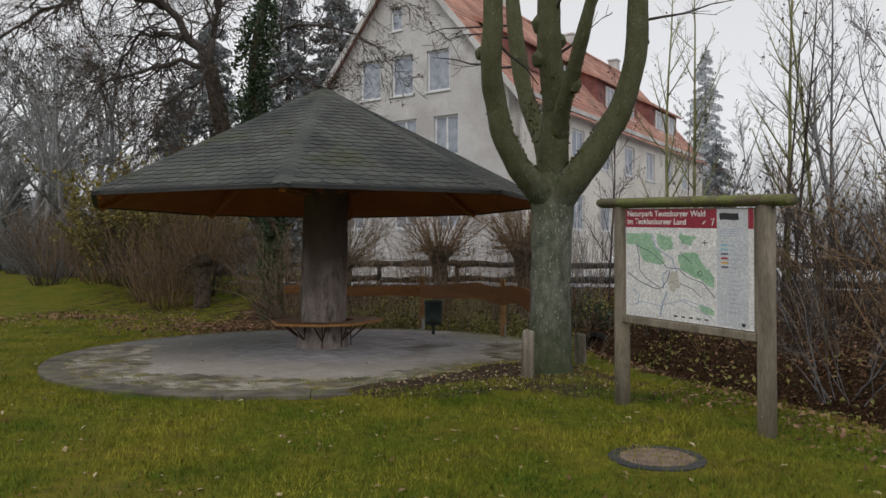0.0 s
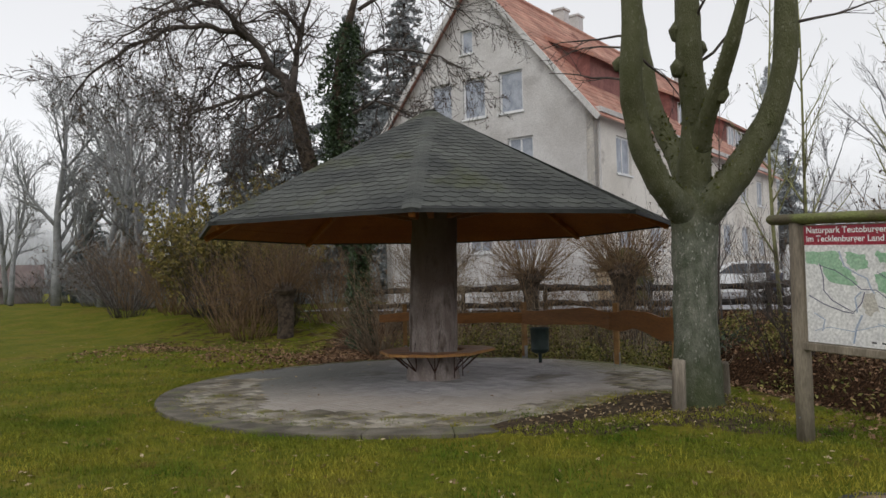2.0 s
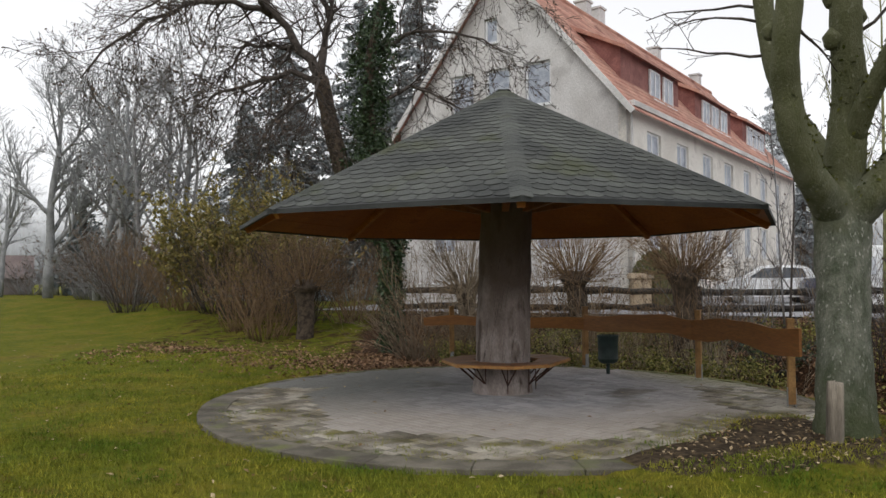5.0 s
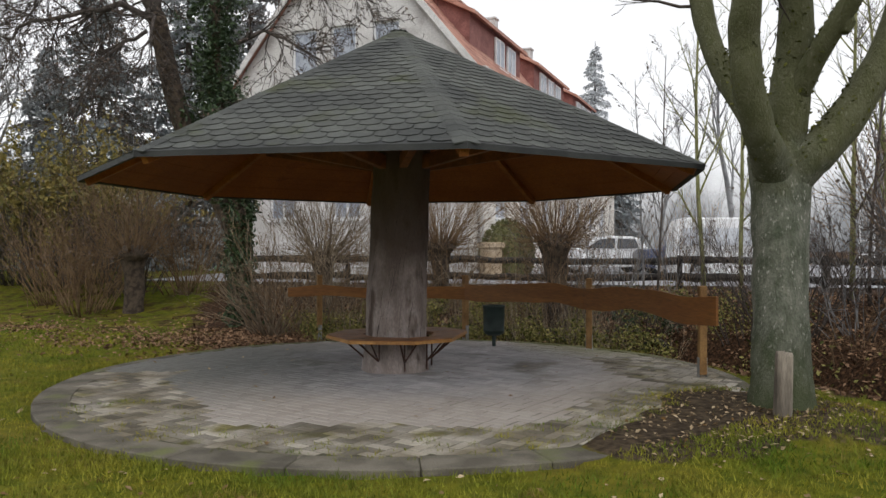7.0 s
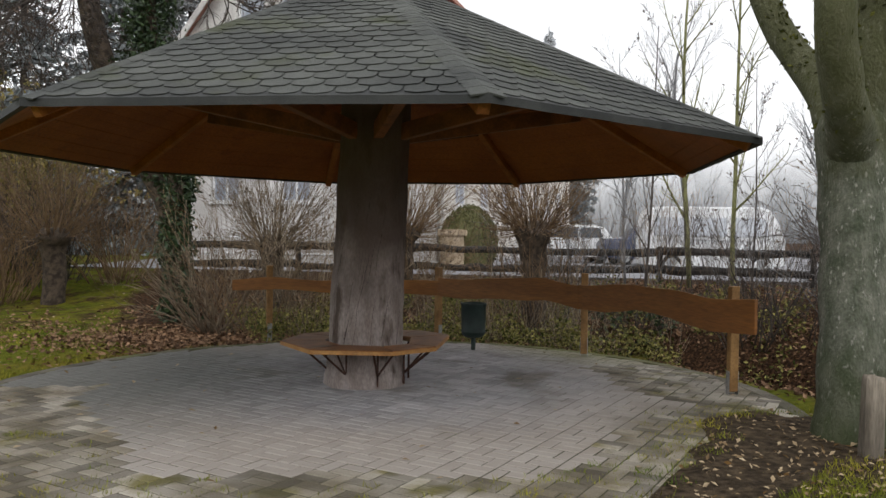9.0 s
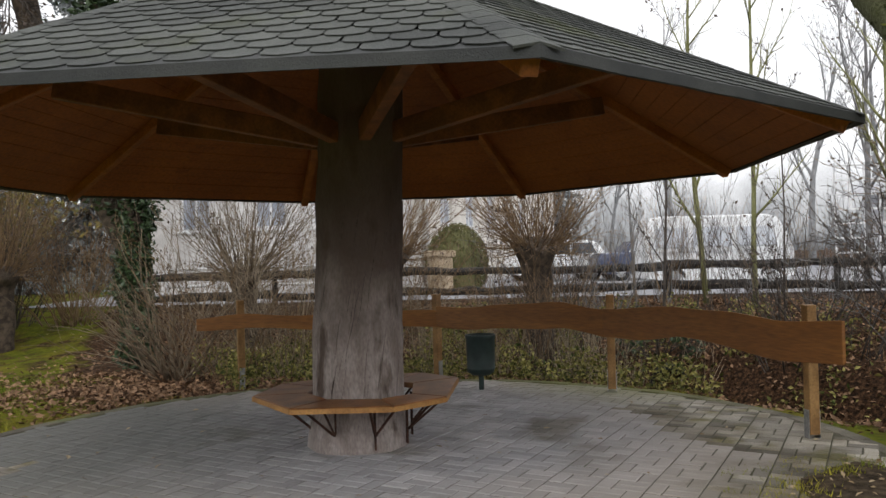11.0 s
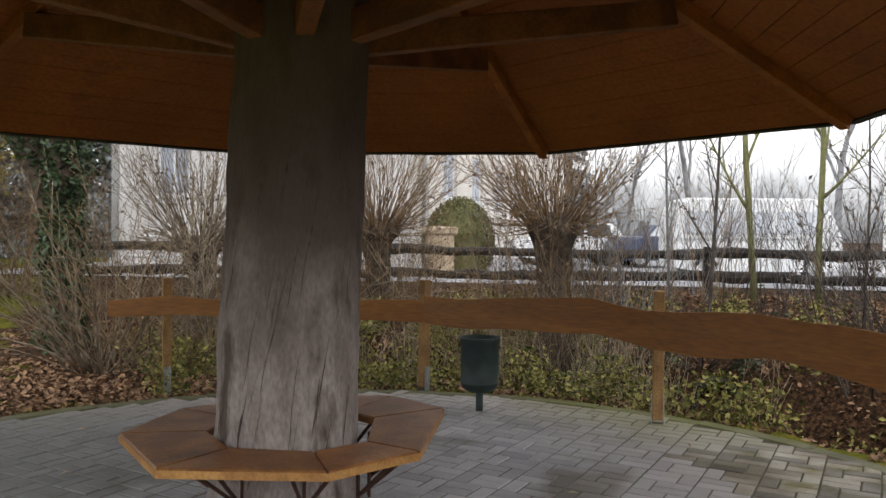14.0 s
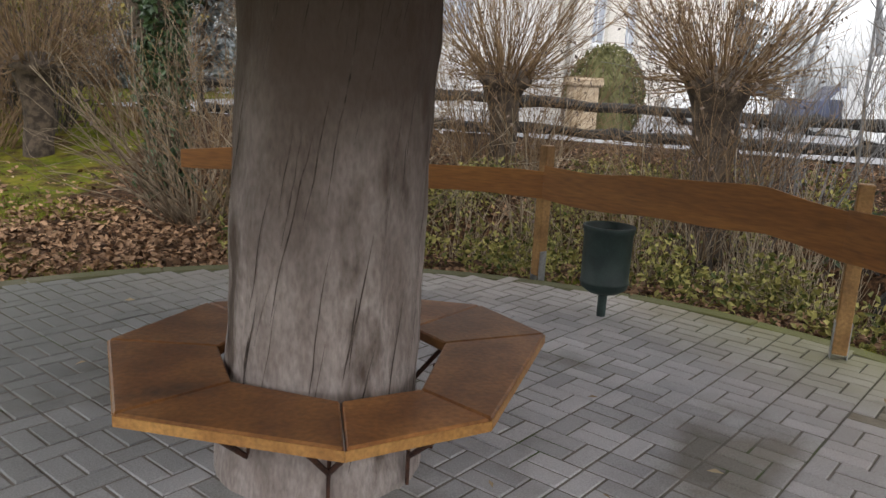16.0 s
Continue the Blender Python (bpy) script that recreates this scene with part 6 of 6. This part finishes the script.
ARCHES = [
    ([(0, 0, 0), (-0.5, 0.0, 0.65), (-1.2, -0.1, 1.55), (-2.0, -0.2, 2.6), (-2.9, -0.3, 3.3)], 0.15),
    ([(0, 0, 0), (0.1, 0.1, 0.7), (0.22, 0.1, 1.6), (0.6, 0.2, 3.2)], 0.13),
    ([(-0.05, 0, -0.1), (-0.6, -0.3, 0.05), (-1.3, -0.5, -0.22), (-2.3, -0.8, -0.55), (-2.9, -0.9, -1.0)], 0.09),
    ([(-0.5, 0, 0.65), (-1.3, 0.3, 0.95), (-2.0, 0.4, 0.95), (-2.6, 0.5, 0.35), (-2.8, 0.5, -0.3)], 0.07),
    ([(-1.2, -0.1, 1.55), (-2.1, -0.5, 1.85), (-2.9, -0.8, 1.65), (-4.1, -1.1, 1.2), (-5.1, -1.3, 0.4), (-5.6, -1.4, -0.3)], 0.085),
    ([(-2.0, -0.2, 2.6), (-3.2, 0.2, 2.7), (-4.6, 0.5, 2.2), (-5.8, 0.6, 1.5)], 0.07),
    ([(-1.2, -0.1, 1.55), (-1.6, -1.0, 2.1), (-2.2, -2.0, 2.1), (-3.0, -2.8, 1.5)], 0.07),
    ([(-0.2, 0, -0.4), (-0.7, -0.6, -0.9), (-1.1, -1.0, -1.6), (-1.4, -1.2, -2.4)], 0.05),
    ([(-0.1, 0, 0.1), (0.1, -0.7, -0.3), (0.0, -1.3, -1.1), (-0.3, -1.6, -1.9)], 0.05),
    ([(0.22, 0.1, 1.6), (-0.3, 0.5, 2.5), (-0.9, 0.8, 3.4)], 0.07),
    ([(1.5, -0.3, -0.8), (2.4, -0.5, -0.5), (3.1, -0.7, -0.7), (3.8, -0.8, -1.3)], 0.06),
    ([(1.6, -0.3, 0.6), (2.6, -0.6, 1.0), (3.8, -0.8, 0.8), (4.8, -1.0, 0.2)], 0.06),
    ([(1.9, -0.2, 2.2), (2.9, -0.4, 2.7), (4.2, -0.6, 2.3), (5.0, -0.7, 1.6)], 0.06),
    ([(1.4, -0.3, -2.0), (2.2, -0.6, -1.9), (2.9, -0.9, -2.3)], 0.04),
]
for arch, r in ARCHES:
    arch = [FORK + Vector(p) for p in arch]
    n = len(arch) - 1
    fine = [arch[0]]
    for k in range(n):
        for q in (0.34, 0.67, 1.0):
            fine.append(arch[k].lerp(arch[k + 1], q) + Vector((rng.gauss(0, 0.05), rng.gauss(0, 0.05), rng.gauss(0, 0.05))))
    radii = [max(0.012, r * (1 - 0.8 * k / (3 * n))) for k in range(3 * n + 1)]
    out.append((fine, radii))
    for k in range(2, 3 * n + 1):
        ax = (fine[k] - fine[k - 1]).normalized()
        for _ in range(3 if k > n else 2):
            side = Vector((rng.gauss(0, 0.7), rng.gauss(0, 0.7), rng.gauss(-0.12, 0.55)))
            grow(rng, fine[k].lerp(fine[k - 1], rng.random()), ax * 0.6 + side, rng.uniform(0.8, 2.1), min(0.03, radii[k] * 0.5), 2, out, 0.42, -0.10, 5, 0.9, 0.5, 0.15, tips, 0.0055)
part("crown", limbs(out, 0.02), TWIG, ivy, "dark spreading bare branches with drooping twigs", True)
part("foliage", leaf_cloud(rng, [rng.choice(tips) for _ in range(5200)], 0.040), DRY_LEAF, ivy, "scattered dry leaves and catkins")
pts = []
for _ in range(17000):
    t = rng.random() ** 0.85 * 5.6
    i = min(5, int(t))
    c = stem_b[i].lerp(stem_b[i + 1], t - i)
    a = rng.uniform(0, 6.283)
    if rng.random() < 0.75 * smooth(0.05, -0.25, noise.noise((t * 2.6, math.cos(a) * 1.2, math.sin(a) * 1.2 + 8))) and t > 1.5:
        continue
    wide = 0.05 + 0.15 * smooth(1.6, 2.6, t) * smooth(5.6, 4.4, t)
    q = 0.19 + abs(rng.gauss(0, wide + 0.16 * max(0, noise.noise((t * 2.2, 0.5, 0))))) + 0.75 * smooth(1.2, 2.6, t) * max(0, noise.noise((t * 2.4, math.cos(a) * 1.5, math.sin(a) * 1.5)))
    pts.append(c + Vector((math.cos(a) * q, math.sin(a) * q, rng.gauss(0, 0.06))))
part("ivy", leaf_cloud(rng, pts, 0.058), IVY, ivy, "dark green ivy leaves")


def spruce(at, h, w, seed, label, needle=None):
    rng = random.Random(seed)
    ob = thing("spruce", label, "conifer", "spruces", (at[0], at[1], 0.2))
    part("trunk", tube([(0, 0, -0.3), (0, 0, h * 0.5), (0, 0, h)], [0.32, 0.2, 0.03], 8), TWIG, ob)
    cen, out = [], []
    n = int(h * 9)
    for k in range(n):
        z = h * (0.08 + 0.9 * k / n)
        ln = w * (1 - z / h) ** 0.8 * rng.uniform(0.55, 1.15) + 0.2
        a = rng.uniform(0, 6.283)
        d = Vector((math.cos(a), math.sin(a), 0))
        end = Vector((0, 0, z)) + d * ln + Vector((0, 0, -ln * 0.28))
        out.append(([Vector((0, 0, z)), Vector((0, 0, z)).lerp(end, 0.5) + Vector((0, 0, 0.05 * ln)), end], [0.035, 0.022, 0.008]))
        for _ in range(int(46 * ln)):
            f = rng.uniform(0.15, 1.0)
            c = Vector((0, 0, z)).lerp(end, f)
            cen.append(c + d.cross(Vector((0, 0, 1))) * rng.gauss(0, 0.22 * ln * (1.1 - f) + 0.05) + Vector((0, 0, -abs(rng.gauss(0, 0.16)))))
    part("crown", limbs(out, 0.02), TWIG, ob)
    part("foliage", leaf_cloud(rng, cen, 0.125, 0.6, 1.3), needle or NEEDLE, ob)


for k, (x, y, h, w) in enumerate([(-9.8, 28, 14.5, 5.0), (-6.3, 31, 17.5, 5.4), (-3.2, 30, 18.5, 4.8), (-0.6, 33, 17, 4.2), (-13.2, 32, 12, 3.8)]):
    spruce((x, y), h, w, 90 + k, "tall dark blue-green spruce beside the house")
spruce((30, 66), 23, 5.0, 98, "tall spruce far off, its needles coloured pale for the fog", FAR_NEEDLE)
spruce((23, 44), 10, 2.8, 96, "spruce behind the parked cars")
for k, (x, y, h, w) in enumerate([(-31, 49, 9, 2.8), (-28.5, 51, 10, 3.0), (-34.5, 55, 7, 3.0)]):
    spruce((x, y), h, w, 97 + 10 * k, "small dark spruce at the meadow's edge", DARK_NEEDLE)

# thicket between meadow and house
rng = random.Random(100)
for k, (x, y, h) in enumerate([(-6.5, 10.9, 2.6), (-5.6, 12.2, 2.8), (-6.6, 13.2, 3.0), (-7.6, 12.4, 2.6), (-8.4, 14.6, 3.2), (-11.6, 18.4, 3.2), (-13.2, 21, 3.4), (-14.8, 20.4, 3.4), (-16.5, 24.5, 4.0), (-4.0, 11.6, 2.6)]):
    shrub((x, y), h, 110 + k, 62, "dense bare red-brown thicket shrub", (BROWN_TWIG, TWIG, BROWN_TWIG)[k % 3], "thicket_shrub", 0.75, 1, 4, r=0.014, base=0.7, lift=0.03, curve=0.2, leafy=420, leaf_size=0.04, group="thicket", least=0.005)
for k, (x, y, h) in enumerate([(-7.4, 15.4, 3.7), (-8.5, 16.4, 4.7), (-9.8, 16.2, 3.8)]):
    shrub((x, y), h, 130 + k, 46, "large yellow-green shrub still holding its leaves", TWIG, "leafy_shrub", 0.8, 1, 5, r=0.018, base=0.5, lift=0.03, curve=0.2, leafy=7000, leaf_material=YELLOW_LEAF, leaf_size=0.075, group="leafy shrubs", least=0.005)
# hazy undergrowth below the far trees
for k, (x, y) in enumerate([(-17, 27), (-19, 30), (-21, 33), (-24, 37), (-27, 43), (-33, 50), (-38, 54), (-46, 60), (-52, 58), (-23, 41)]):
    shrub((x, y), 3.2 + 0.4 * (k % 3), 640 + k, 60, "grey-brown undergrowth at the meadow's far edge", GREY_TWIG, "thicket_shrub", 1.0, 1, 4, r=0.03, base=1.6, lift=0.02, curve=0.2, leafy=700, leaf_size=0.09, group="thicket", least=0.012)
# bare trees at the meadow's edge
bare_tree((-29, 40), 13.5, 0.36, 140, "tall grey many-stemmed bare tree on the meadow", FAR_TWIG, 13, 3, 0.85, 0.10, 0, 0.05, 0.012, 0.10, 0.16, 0.50)
for k, (x, y, h, r) in enumerate([(-19.5, 29.5, 12, 0.24), (-21.5, 31.5, 13, 0.26), (-17, 28, 11, 0.2), (-25, 40, 13, 0.26), (-22.6, 37, 12, 0.22), (-14.6, 27, 12, 0.2), (-18.5, 35, 13, 0.22), (-27, 47, 12, 0.24), (-40, 52, 12, 0.26), (-36, 46, 11, 0.24), (-16, 24, 9.5, 0.16), (-13.4, 24.4, 9.0, 0.14)]):
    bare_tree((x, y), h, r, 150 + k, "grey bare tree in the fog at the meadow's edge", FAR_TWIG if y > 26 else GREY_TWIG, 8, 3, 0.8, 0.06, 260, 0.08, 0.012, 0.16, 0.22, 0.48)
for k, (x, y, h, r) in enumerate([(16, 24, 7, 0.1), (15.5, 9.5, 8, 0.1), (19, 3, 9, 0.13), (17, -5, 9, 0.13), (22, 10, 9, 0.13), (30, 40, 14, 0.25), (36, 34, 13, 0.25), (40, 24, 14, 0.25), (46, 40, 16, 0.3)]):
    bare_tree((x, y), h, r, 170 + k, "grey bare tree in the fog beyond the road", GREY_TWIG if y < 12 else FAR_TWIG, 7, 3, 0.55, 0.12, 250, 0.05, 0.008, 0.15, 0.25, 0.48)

# ---- culvert ----
culvert = thing("culvert_pipe", "dark concrete culvert pipe mouth in the ditch bank under brushwood", "pipe", at=(5.52, 3.44, -0.44))
culvert.rotation_euler = (0, 0, radians(52))
# pipe and its back near black, the hole's shade put into the colour
v, f = lathe([(0.24, 0.0), (0.31, 0.0), (0.31, 1.2), (0.24, 1.2), (0.24, 0.0)], 24)
part("pipe", ([(z - 0.2, x, y) for x, y, z in v], f), PIPE, culvert, smooth=False)
part("pipe_back", ([(0.9, 0.24 * math.cos(a * 0.2618), 0.24 * math.sin(a * 0.2618)) for a in range(24)], [tuple(range(24))]), BIN_DARK, culvert)

# ---- ground cover, leaf litter, grass ----
rng = random.Random(200)


def scatter(n, area, test, lift):
    pts = []
    x0, y0, x1, y1 = area
    while len(pts) < n:
        x, y = rng.uniform(x0, x1), rng.uniform(y0, y1)
        if rng.random() < test(x, y):
            pts.append((x, y, height(x, y) + lift * rng.random()))
    return pts


def in_paving(x, y):
    return math.hypot(x - PAVE[0], y - PAVE[1]) < 4.12


def bank(x, y):
    s = ditch_side(x, y)
    if in_paving(x, y):
        return 0
    return smooth(-1.7, -0.6, s) * smooth(-5, -2.5, x) * (1 - smooth(5.0, 7.0, s)) * (0.35 + 0.65 * smooth(-0.2, 0.3, noise.noise((x * 0.9, y * 0.9, 5)))) * (0.04 if abs(s) < 0.5 else 1) * smooth(0.45, 0.9, math.hypot(x - 5.1, y - 2.95))


lit = scatter(21000, (-5, -8, 12, 9), bank, 0.03)
lit += scatter(2600, (-5.5, 2.0, 0.6, 8.0), lambda x, y: 0 if in_paving(x, y) else smooth(2.6, 0.6, math.hypot((x + 1.9) * 0.85, y - 4.4)), 0.05)
lit += scatter(3400, (-9.5, 1.5, -1.0, 11.5), lambda x, y: 0 if in_paving(x, y) else smooth(3.6, 0.4, abs(ditch_side(x, y) + 2.6)) * (0.25 + 0.75 * smooth(-0.2, 0.3, noise.noise((x * 0.7, y * 0.7, 15)))), 0.04)
lit += scatter(700, (3.5, -8.5, 6.5, -3.5), lambda x, y: smooth(-3.0, -1.0, ditch_side(x, y)), 0.03)
def border(x, y):
    r = math.hypot(x - PAVE[0], y - PAVE[1])
    return 0 if r < 4.02 else smooth(0.6, 1.6, y) * smooth(-3.2, -2.0, x) * smooth(5.2, 4.4, r)


lit += scatter(3000, (-3, 0.6, 5, 4.6), border, 0.03)
small = scatter(520, (1.2, -5.6, 5.2, -2.0), lambda x, y: smooth(1.6, 0.5, soil_near(x, y)), 0.02)
small = [(x, y, z + 0.012) for x, y, z in small]
tagged(part("leaf_litter", leaf_cloud(rng, small, 0.024, 2.5), PALE_LITTER), "small dry leaves on the soil round the tree", "fallen leaves", kind="stuff")
tagged(part("leaf_litter", leaf_cloud(rng, lit, 0.042, 2.0), LITTER), "brown fallen leaves covering the ditch bank", "fallen leaves", kind="stuff")
scat = scatter(1500, (-12, -13, 6, 12), lambda x, y: 0 if in_paving(x, y) else 0.25 + 0.75 * smooth(9, 2, math.hypot(x - 1, y + 4)), 0.02)
for _ in range(70):
    a, q = rng.uniform(0, 6.283), 3.75 * math.sqrt(rng.random())
    scat.append((PAVE[0] + q * math.cos(a), PAVE[1] + q * math.sin(a), 0.012))
tagged(part("scattered_leaves", leaf_cloud(rng, scat, 0.034, 4.0), PALE_LITTER), "single pale fallen leaves on grass and paving", "fallen leaves", kind="stuff")
cov = scatter(21000, (-1.5, 1.0, 8.0, 7.0), lambda x, y: 0 if in_paving(x, y) else smooth(-1.6, -0.7, ditch_side(x, y)) * (1 - smooth(2.2, 3.4, ditch_side(x, y))) * smooth(-0.15, 0.25, noise.noise((x * 1.3, y * 1.3, 9))) * (1 if x < 4.8 else 0.35) * smooth(0.75, 1.25, math.hypot(x - 5.05, y - 2.85)), 0.48)
cov += scatter(2300, (-1.3, 1.0, 5, 4.6), lambda x, y: border(x, y) * smooth(4.05, 4.3, math.hypot(x - PAVE[0], y - PAVE[1])) * smooth(-0.25, 0.25, noise.noise((x * 1.9, y * 1.9, 19))), 0.34)
tagged(part("ground_cover", leaf_cloud(rng, cov, 0.033, 0.8), COVER_LEAF), "bramble and ivy leaves on the ditch bank", "ground cover", kind="stuff")
cov2 = scatter(900, (5, -6, 8, 2), lambda x, y: smooth(-1.2, -0.6, ditch_side(x, y)) * (1 - smooth(0.9, 1.6, ditch_side(x, y))), 0.25)
tagged(part("ground_cover", leaf_cloud(rng, cov2, 0.045, 0.8), COVER_LEAF), "sparse green weeds along the ditch", "ground cover", kind="stuff")


def blades(pts, h):
    v, f = [], []
    for x, y, z in pts:
        a = rng.uniform(0, 6.283)
        hh = h * rng.uniform(0.5, 1.4)
        w = 0.0045
        lx, ly = rng.gauss(0, 0.45) * hh, rng.gauss(0, 0.45) * hh
        k = len(v)
        v += [(x - w * math.cos(a), y - w * math.sin(a), z), (x + w * math.cos(a), y + w * math.sin(a), z), (x + lx, y + ly, z + hh)]
        f.append((k, k + 1, k + 2))
    return v, f


def lawn(x, y):
    s = ditch_side(x, y)
    return 0 if in_paving(x, y) else (1 - smooth(-1.3, -0.3, s)) * smooth(0.5, 1.4, math.hypot(x - 2.9, y + 3.3)) * (0.35 + 0.65 * smooth(-0.3, 0.2, noise.noise((x * 1.1, y * 1.1, 7))))


gr = scatter(130000, (-5.5, -12.2, 6.2, -3.2), lawn, 0.0) + scatter(34000, (-9, -4.5, -3.2, 7), lawn, 0.0)
tagged(part("grass", blades(gr, 0.045), GRASS), "short winter grass of the lawn", "grass", kind="stuff")
tuft = []
for k in range(26):
    a = rng.uniform(0, 6.283)
    c = (PAVE[0] + (4.14 + rng.uniform(-0.04, 0.12)) * math.cos(a), PAVE[1] + (4.14 + rng.uniform(-0.04, 0.12)) * math.sin(a))
    tuft += [(c[0] + rng.gauss(0, 0.06), c[1] + rng.gauss(0, 0.06), -0.03) for _ in range(60)]
for k in range(150):
    a, q = rng.uniform(3.4, 5.6), rng.uniform(2.9, 3.85)
    x, y = PAVE[0] + q * math.cos(a), PAVE[1] + q * math.sin(a)
    tuft += [(x + rng.gauss(0, 0.05), y + rng.gauss(0, 0.03), -0.012) for _ in range(14)]
for k in range(230):
    x, y = rng.uniform(1.0, 4.6), rng.uniform(-5.4, -2.2)
    if 0.72 < soil_near(x, y) < 1.45:
        tuft += [(x + rng.gauss(0, 0.07), y + rng.gauss(0, 0.06), max(height(x, y), -0.02)) for _ in range(26)]
for k in range(70):
    a, q = rng.uniform(0, 6.283), 1.15 * math.sqrt(rng.random())
    x, y = 2.85 + q * math.cos(a), -3.2 + q * math.sin(a)
    tuft += [(x + rng.gauss(0, 0.06), y + rng.gauss(0, 0.05), -0.012) for _ in range(16)]
tagged(part("grass", blades(tuft, 0.04), GRASS), "grass tufts growing along kerb and joints", "grass", kind="stuff")

# ---- pavers, single shingles ----
pavement = tagged(new("pavement"), "grey concrete block paving laid in half basket weave", "pavement", kind="structure")
rng = random.Random(300)
BL, BW, GAP = 0.23, 0.115, 0.010
bx, by = BL - GAP, BW - GAP
brick_v, brick_f = box(-bx / 2, -by / 2, -0.06, bx / 2, by / 2, 0.0)
ch = 0.006
brick_v = [(-bx / 2, -by / 2, -0.06), (bx / 2, -by / 2, -0.06), (bx / 2, by / 2, -0.06), (-bx / 2, by / 2, -0.06), (-bx / 2, -by / 2, -ch), (bx / 2, -by / 2, -ch), (bx / 2, by / 2, -ch), (-bx / 2, by / 2, -ch), (-bx / 2 + ch, -by / 2 + ch, 0), (bx / 2 - ch, -by / 2 + ch, 0), (bx / 2 - ch, by / 2 - ch, 0), (-bx / 2 + ch, by / 2 - ch, 0)]
brick_f = [(8, 9, 10, 11)] + [(4 + k, 4 + (k + 1) % 4, 8 + (k + 1) % 4, 8 + k) for k in range(4)] + [(k, (k + 1) % 4, 4 + (k + 1) % 4, 4 + k) for k in range(4)]
paver_mesh = mesh_of("paver", brick_v, brick_f, PAVER)
tilt = radians(44)
near, restp, worn = [], [], []
for i in range(-19, 19):
    for j in range(-14, 15):
        base = -0.407 + j * (BL + BW)
        high = i % 2 == 0
        head, pair = base + (BL + BW / 2 if high else BW / 2), base + (BL / 2 if high else BW + BL / 2)
        for k in (-1, 0, 1):
            if k == 0:
                lx, ly, ang = (i + 0.5) * BL, head, 0
            else:
                lx, ly, ang = (i + 0.5) * BL + k * BW / 2, pair, math.pi / 2
            x = PAVE[0] + lx * math.cos(tilt) - ly * math.sin(tilt)
            y = PAVE[1] + lx * math.sin(tilt) + ly * math.cos(tilt)
            r = math.hypot(x - PAVE[0], y - PAVE[1])
            if r > kerb_inner(math.atan2(y - PAVE[1], x - PAVE[0])) + 0.03 or math.hypot(x - CX, y - CY) < 0.28:
                continue
            m = Matrix.Translation((x, y, rng.uniform(-0.003, 0.002))) @ Matrix.Rotation(tilt + ang + rng.uniform(-0.01, 0.01), 4, "Z") @ Matrix.Rotation(rng.uniform(-0.008, 0.008), 4, "X")
            if r > 2.75 + 0.6 * noise.noise((x * 0.8, y * 0.8, 21)) and y < 0.2 and math.hypot(x - CX, y - CY) > 2.7:
                worn.append(m)
                continue
            (near if 0.75 < x < 3.0 and -1.6 < y < 1.4 and len(near) < 300 else restp).append(m)
for m in near:
    ob = part("paver", paver_mesh, None, pavement)
    ob.matrix_basis = m
fieldp = part("paver_field", joined(*[moved((brick_v, brick_f), m) for m in restp]), PAVER_FAR, pavement, "wider field of grey pavers")
tagged(fieldp, kind="stuff")
fieldw = part("paver_rim", joined(*[moved((brick_v, brick_f), m) for m in worn]), PAVER_WORN, pavement, "rain-washed mossy pavers along the kerb")
tagged(fieldw, kind="stuff")
back = Matrix.Translation((-CX, -CY, 0))
for m in loose_shingles:
    ob = part("shingle", tab, None, shelter)
    ob.matrix_basis = back @ m
